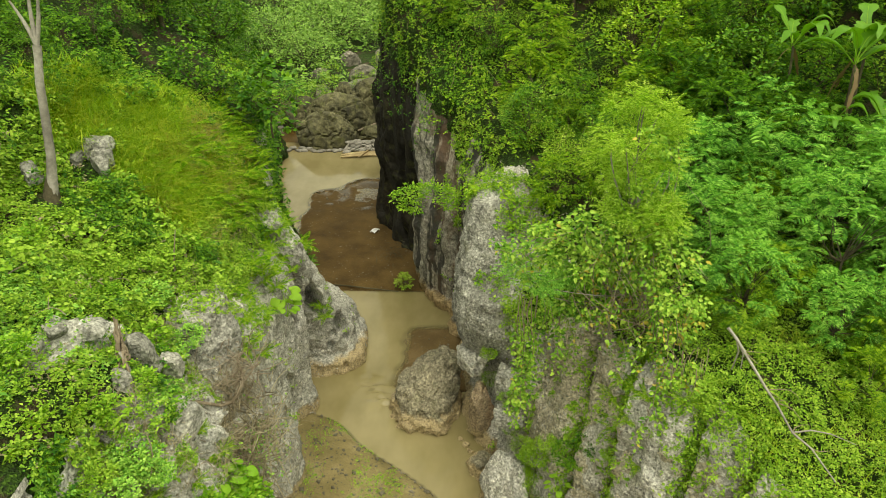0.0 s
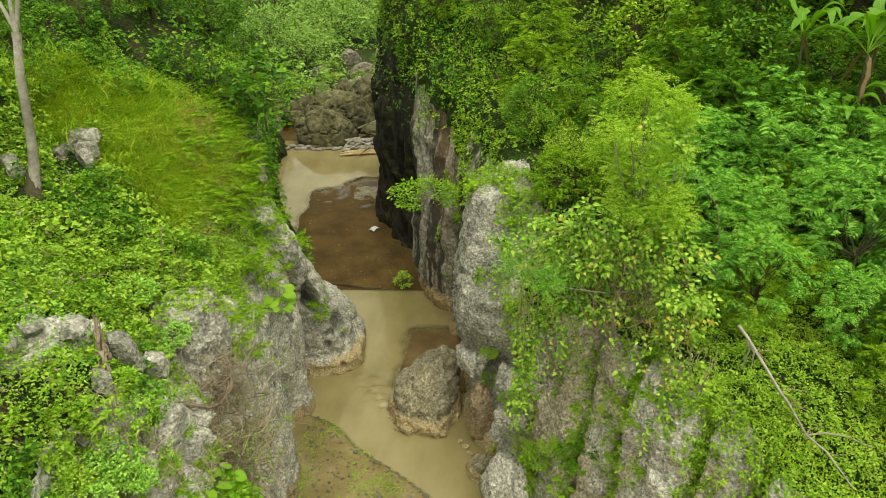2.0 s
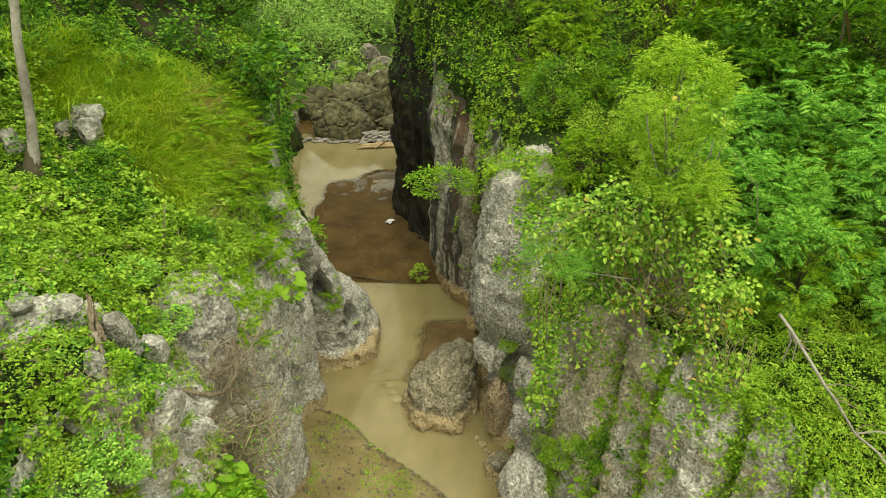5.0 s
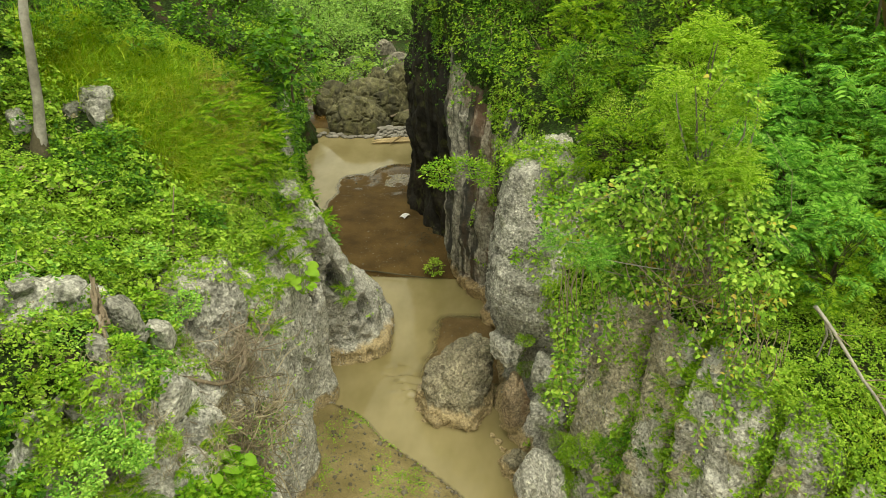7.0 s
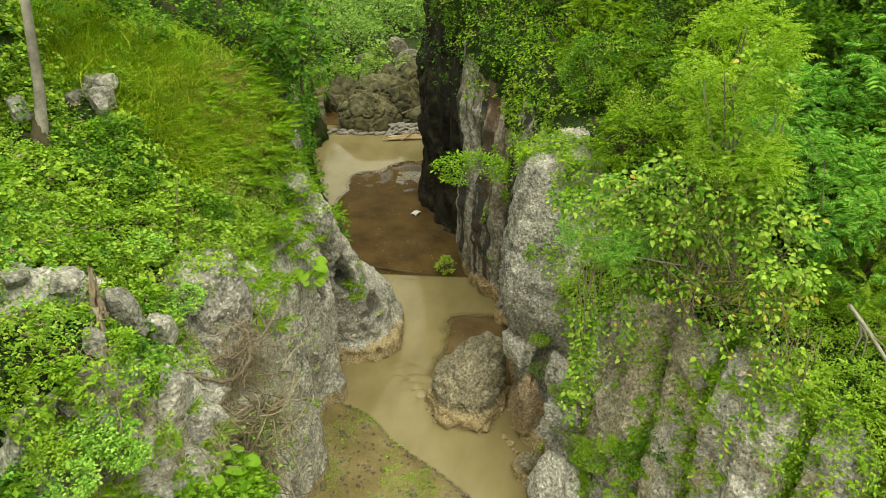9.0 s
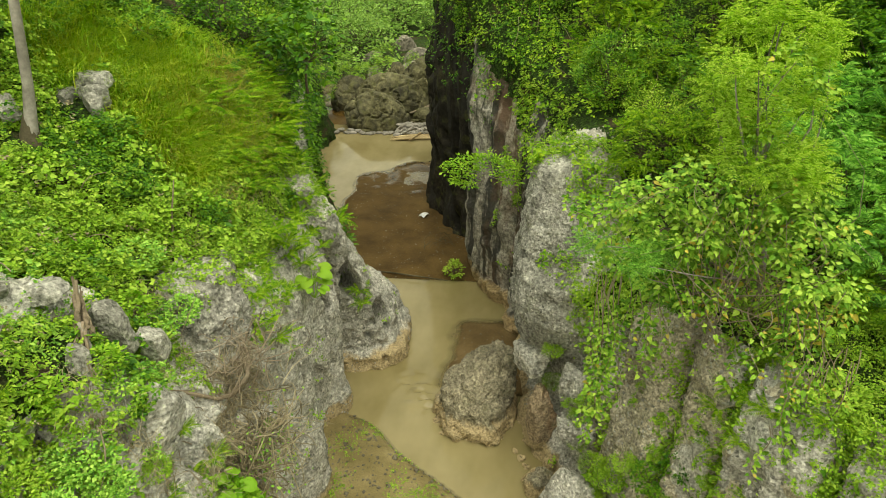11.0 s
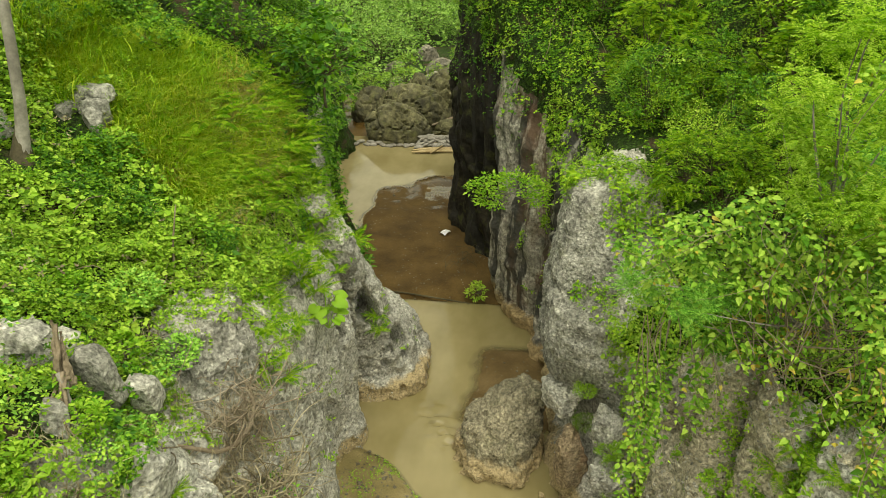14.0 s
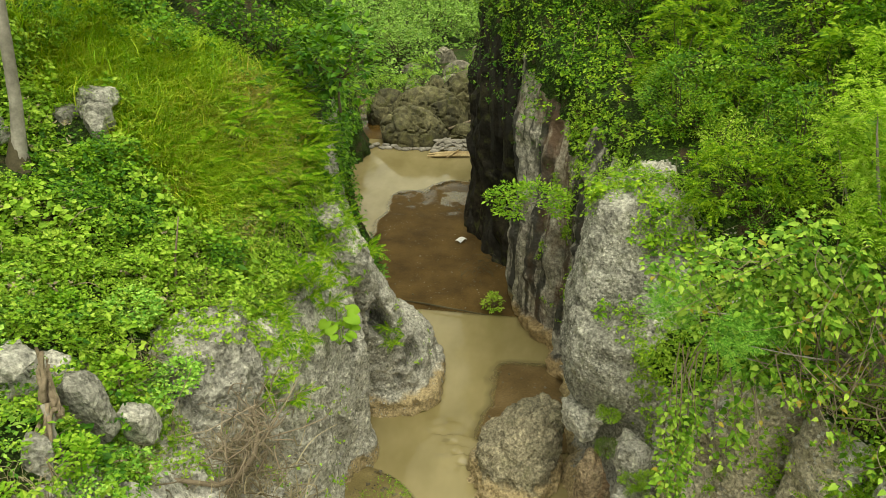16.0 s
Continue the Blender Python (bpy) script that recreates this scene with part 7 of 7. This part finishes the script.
# leafy branch that leans out of the east wall, and the weed on the mud
side = leafy("leafy_branch", "bright green leafy branch growing out of the wall", "bush", 181, 0.2, (0.95, 0.6, 0.38), 36, 50, 0.082, LEAF, FRESH, BARK, 0.24, 0.1, 0.02)
lay(side, 0.05, 21.3, 5.2, 0, 1.15)
weed = leafy("weed", "small green weed on the mud", "weed", 182, 0.2, (0.45, 0.3, 0.25), 16, 20, 0.085, LEAF, FEATHERY, BARK, 0.15, 0.1, 0.01)
lay(weed, -0.95, 24.3, 0.2, 0, 1.0)
for x, y, z, s in ((2.0, 15.6, 2.3, 0.55), (2.6, 12.9, 0.9, 0.9), (3.0, 12.6, 0.6, 0.9), (2.5, 14.0, 1.9, 0.6), (3.2, 13.2, 2.0, 0.6)):
    again(bush_a, x, y, z - 0.3, 140 * s, s * 0.6)

# scrub between the boulders upstream
for k, (x, y, z) in enumerate(((-5.4, 48.6, 2.2), (-3.4, 49.0, 2.6), (-4.2, 53.4, 2.6), (-2.2, 52.6, 2.8), (-10.4, 43.4, 1.6), (-10.6, 44.6, 2.4), (-9.4, 46.8, 1.8), (-10.8, 46.2, 2.0), (-8.4, 47.4, 1.8), (-10.2, 48.6, 2.2), (-7.4, 48.4, 2.0), (-4.2, 51.6, 2.0), (-8.2, 53.0, 1.8), (-2.6, 51.0, 2.2))):
    again(bush_c if k % 2 else bush_a, x, y, z - 0.5, 70 * k, 1.1)

# leafy clumps in the clefts of the east cliff
for x, y, z, a, sz in ((4.95, 11.5, 4.9, 20, 0.42), (4.2, 12.0, 3.2, 140, 0.4), (3.7, 12.2, 2.6, 250, 0.4), (4.6, 11.9, 4.3, 80, 0.36), (5.5, 10.6, 3.9, 10, 0.3)):
    again(broad, x, y, z - 0.35, a, sz)
for x, y, z, a, sz in ((2.75, 13.1, 2.0, 30, 0.42), (3.1, 13.0, 1.4, 90, 0.5), (3.75, 12.8, 3.4, 160, 0.36), (3.7, 12.9, 2.6, 220, 0.4), (3.6, 13.0, 4.3, 300, 0.34), (2.5, 14.1, 2.4, 10, 0.36)):
    again(bush_a, x, y, z - 0.3, a, sz)
for k, (x, y, z, sz) in enumerate(((3.05, 12.75, 2.05, 1.1), (3.3, 12.5, 2.7, 0.8), (2.8, 13.0, 1.1, 1.0), (2.35, 14.35, 2.55, 0.7), (2.65, 14.1, 2.85, 0.7), (3.9, 12.3, 3.1, 0.7), (4.1, 12.1, 2.4, 0.7), (1.95, 15.4, 3.3, 0.7), (4.4, 11.2, 3.6, 0.5), (4.65, 11.45, 4.8, 0.6))):
    again(mound_b, x, y, z - 0.05, 53 * k, sz)

# sticks and dry stems on the west slope
bent_pole("stick", [(-7.6, 17.0, top_of(gL, -7.6, 17.0) + 0.35), (-7.2, 17.0, top_of(gL, -7.2, 17.0) + 0.33)], [0.02, 0.016], DEADWOOD, "short pale stick lying in the grass", "stick")
bent_pole("dead_stalk", [(-5.1, 12.2, top_of(gL, -5.1, 12.2)), (-5.08, 12.3, top_of(gL, -5.1, 12.2) + 0.5), (-5.0, 12.45, top_of(gL, -5.1, 12.2) + 1.1)], [0.025, 0.018, 0.008], DEADWOOD, "bare brown stalk standing among the herbs", "stalk")
pD, nD = scatter(gL, nL, (VL > 3.0) * (VL < 4.8) * (YL > 7) * (YL < 13.5) * 1.0, 46, r7)
for q, nn in zip(pD, nD):
    d = np.array([r7.normal(0, 0.3), r7.normal(0, 0.3), r7.uniform(-0.25, 0.25)])
    bent_pole("dry_stem", twig(r7, q + (0, 0, 0.2), q + (0, 0, 0.22) + d, 0.12), np.linspace(0.010, 0.004, 5), DEADWOOD, "thin dry brown stem among the herbs", "stem", "dry stems on the west slope", 4)

# bare tan stems that stand out of the bushes on the east hill
pE, nE = scatter(gR, nR, (VR > 3.4) * (VR < 5.2) * (gR[..., 1] > 15.5) * (gR[..., 1] < 27) * (gR[..., 0] < 10), 60, r7)
for q in pE:
    tip = np.array([r7.normal(0, 0.45), r7.normal(-0.25, 0.35), r7.uniform(0.5, 1.3)])
    bent_pole("bare_stem", twig(r7, q + (0, 0, 0.1), q + tip, 0.14, 6), np.linspace(0.013, 0.004, 6), DEADWOOD, "thin bare tan stem among the bushes", "stem", "bare stems on the east hill", 4)

# ---- pebbles and weeds on the banks ----
def pebbles(name, x0, x1, y0, y1, count, size, seed, label, keep):
    r = np.random.default_rng(seed)
    x, y = r.uniform(x0, x1, count), r.uniform(y0, y1, count)
    z = bed_height(x, y)
    ok = (z > 0.0) & keep(x, y)
    x, y, z = x[ok], y[ok], z[ok]
    k = len(x)
    oct_v = np.array([(1, 0, 0), (0, 1, 0), (-1, 0, 0), (0, -1, 0), (0, 0, 0.7), (0, 0, -0.7)])
    oct_f = np.array([(0, 1, 4), (1, 2, 4), (2, 3, 4), (3, 0, 4), (1, 0, 5), (2, 1, 5), (3, 2, 5), (0, 3, 5)])
    s = size * r.lognormal(0, 0.5, k)
    v, f = stamp((oct_v, oct_f), np.stack([x, y, z], 1), rough_dirs(k, r) * (1, 1, 0.1), np.tile((0, 0, 1.0), (k, 1)), s, s * r.uniform(0.6, 1, k))
    mesh_thing(name, v, f, PEBBLE, label=label, category="pebbles", kind="stuff")


pebbles("pebbles", -4.5, 1.0, 7, 16.8, 3200, 0.028, 201, "grey and brown pebbles on the gravel bank", lambda x, y: x > -9)
pebbles("pebbles", -7, -0.5, 24, 37, 600, 0.024, 202, "scattered pebbles and chips on the mud flat", lambda x, y: x > -9)
pebbles("pebbles", -1.2, 1.5, 17, 22.5, 160, 0.025, 203, "scattered pebbles on the brown bar", lambda x, y: x > -9)
pebbles("pebbles", -9, -2, 40.5, 48, 900, 0.12, 204, "loose stones below the boulders", lambda x, y: x > -9)
gy2, gx2 = np.meshgrid(np.arange(7, 17, 0.25), np.arange(-4.4, 0.8, 0.25), indexing="ij")
gB = np.stack([gx2, gy2, bed_height(gx2.ravel(), gy2.ravel()).reshape(gx2.shape)], -1)
nB = np.zeros_like(gB)
nB[..., 2] = 1
weeds = (gB[..., 2] > 0.02) * patches(gB, 1.2, 301, 0.42, 0.6)
carpet("bank_weeds", gB, nB, weeds, 18000, 0.028, 0.05, HERB, "low green weeds on the gravel bank", seed=16)


# ---- clasts standing out of the conglomerate ----
def clasts(name, g, n, density, count, size, seed, label):
    r = np.random.default_rng(seed)
    p, nn = scatter(g, n, density, count, r)
    oct_v = np.array([(1, 0, 0), (0, 1, 0), (-1, 0, 0), (0, -1, 0), (0.1, 0.1, 0.55)])
    oct_f = np.array([(0, 1, 4), (1, 2, 4), (2, 3, 4), (3, 0, 4)])
    t = np.cross(nn, rough_dirs(count, r))
    s = np.minimum(size * r.lognormal(0, 0.5, count), 1.9 * size)
    v, f = stamp((oct_v, oct_f), p, t, nn + 0.25 * rough_dirs(count, r), s, s * r.uniform(0.6, 1.0, count))
    mesh_thing(name, v, f, CLAST, label=label, category="pebbles", kind="stuff", smooth=False)


clasts("conglomerate_pebbles", gL, nL, rockL * (YL > 6.5) * (YL < 22) * (VL > 0.5) * (VL < 4), 9000, 0.026, 211, "pebbles weathering out of the west cliff")
clasts("conglomerate_pebbles", gR, nR, rockR * (YR > 8) * (YR < 21) * (VR > 0.5) * (VR < 4), 10000, 0.026, 212, "pebbles weathering out of the east cliff")
for key, count in (("rock_bulge", 5200), ("rock_slab", 2600), ("rock_nose", 3600), ("rock_prow", 3600)):
    for gS, nS in SKINS[key]:
        clasts("conglomerate_pebbles", gS, nS, 0.15 + patches(gS, 1.0, 331, 0.4, 0.6), count, 0.026, 213, "pebbles weathering out of the slab")
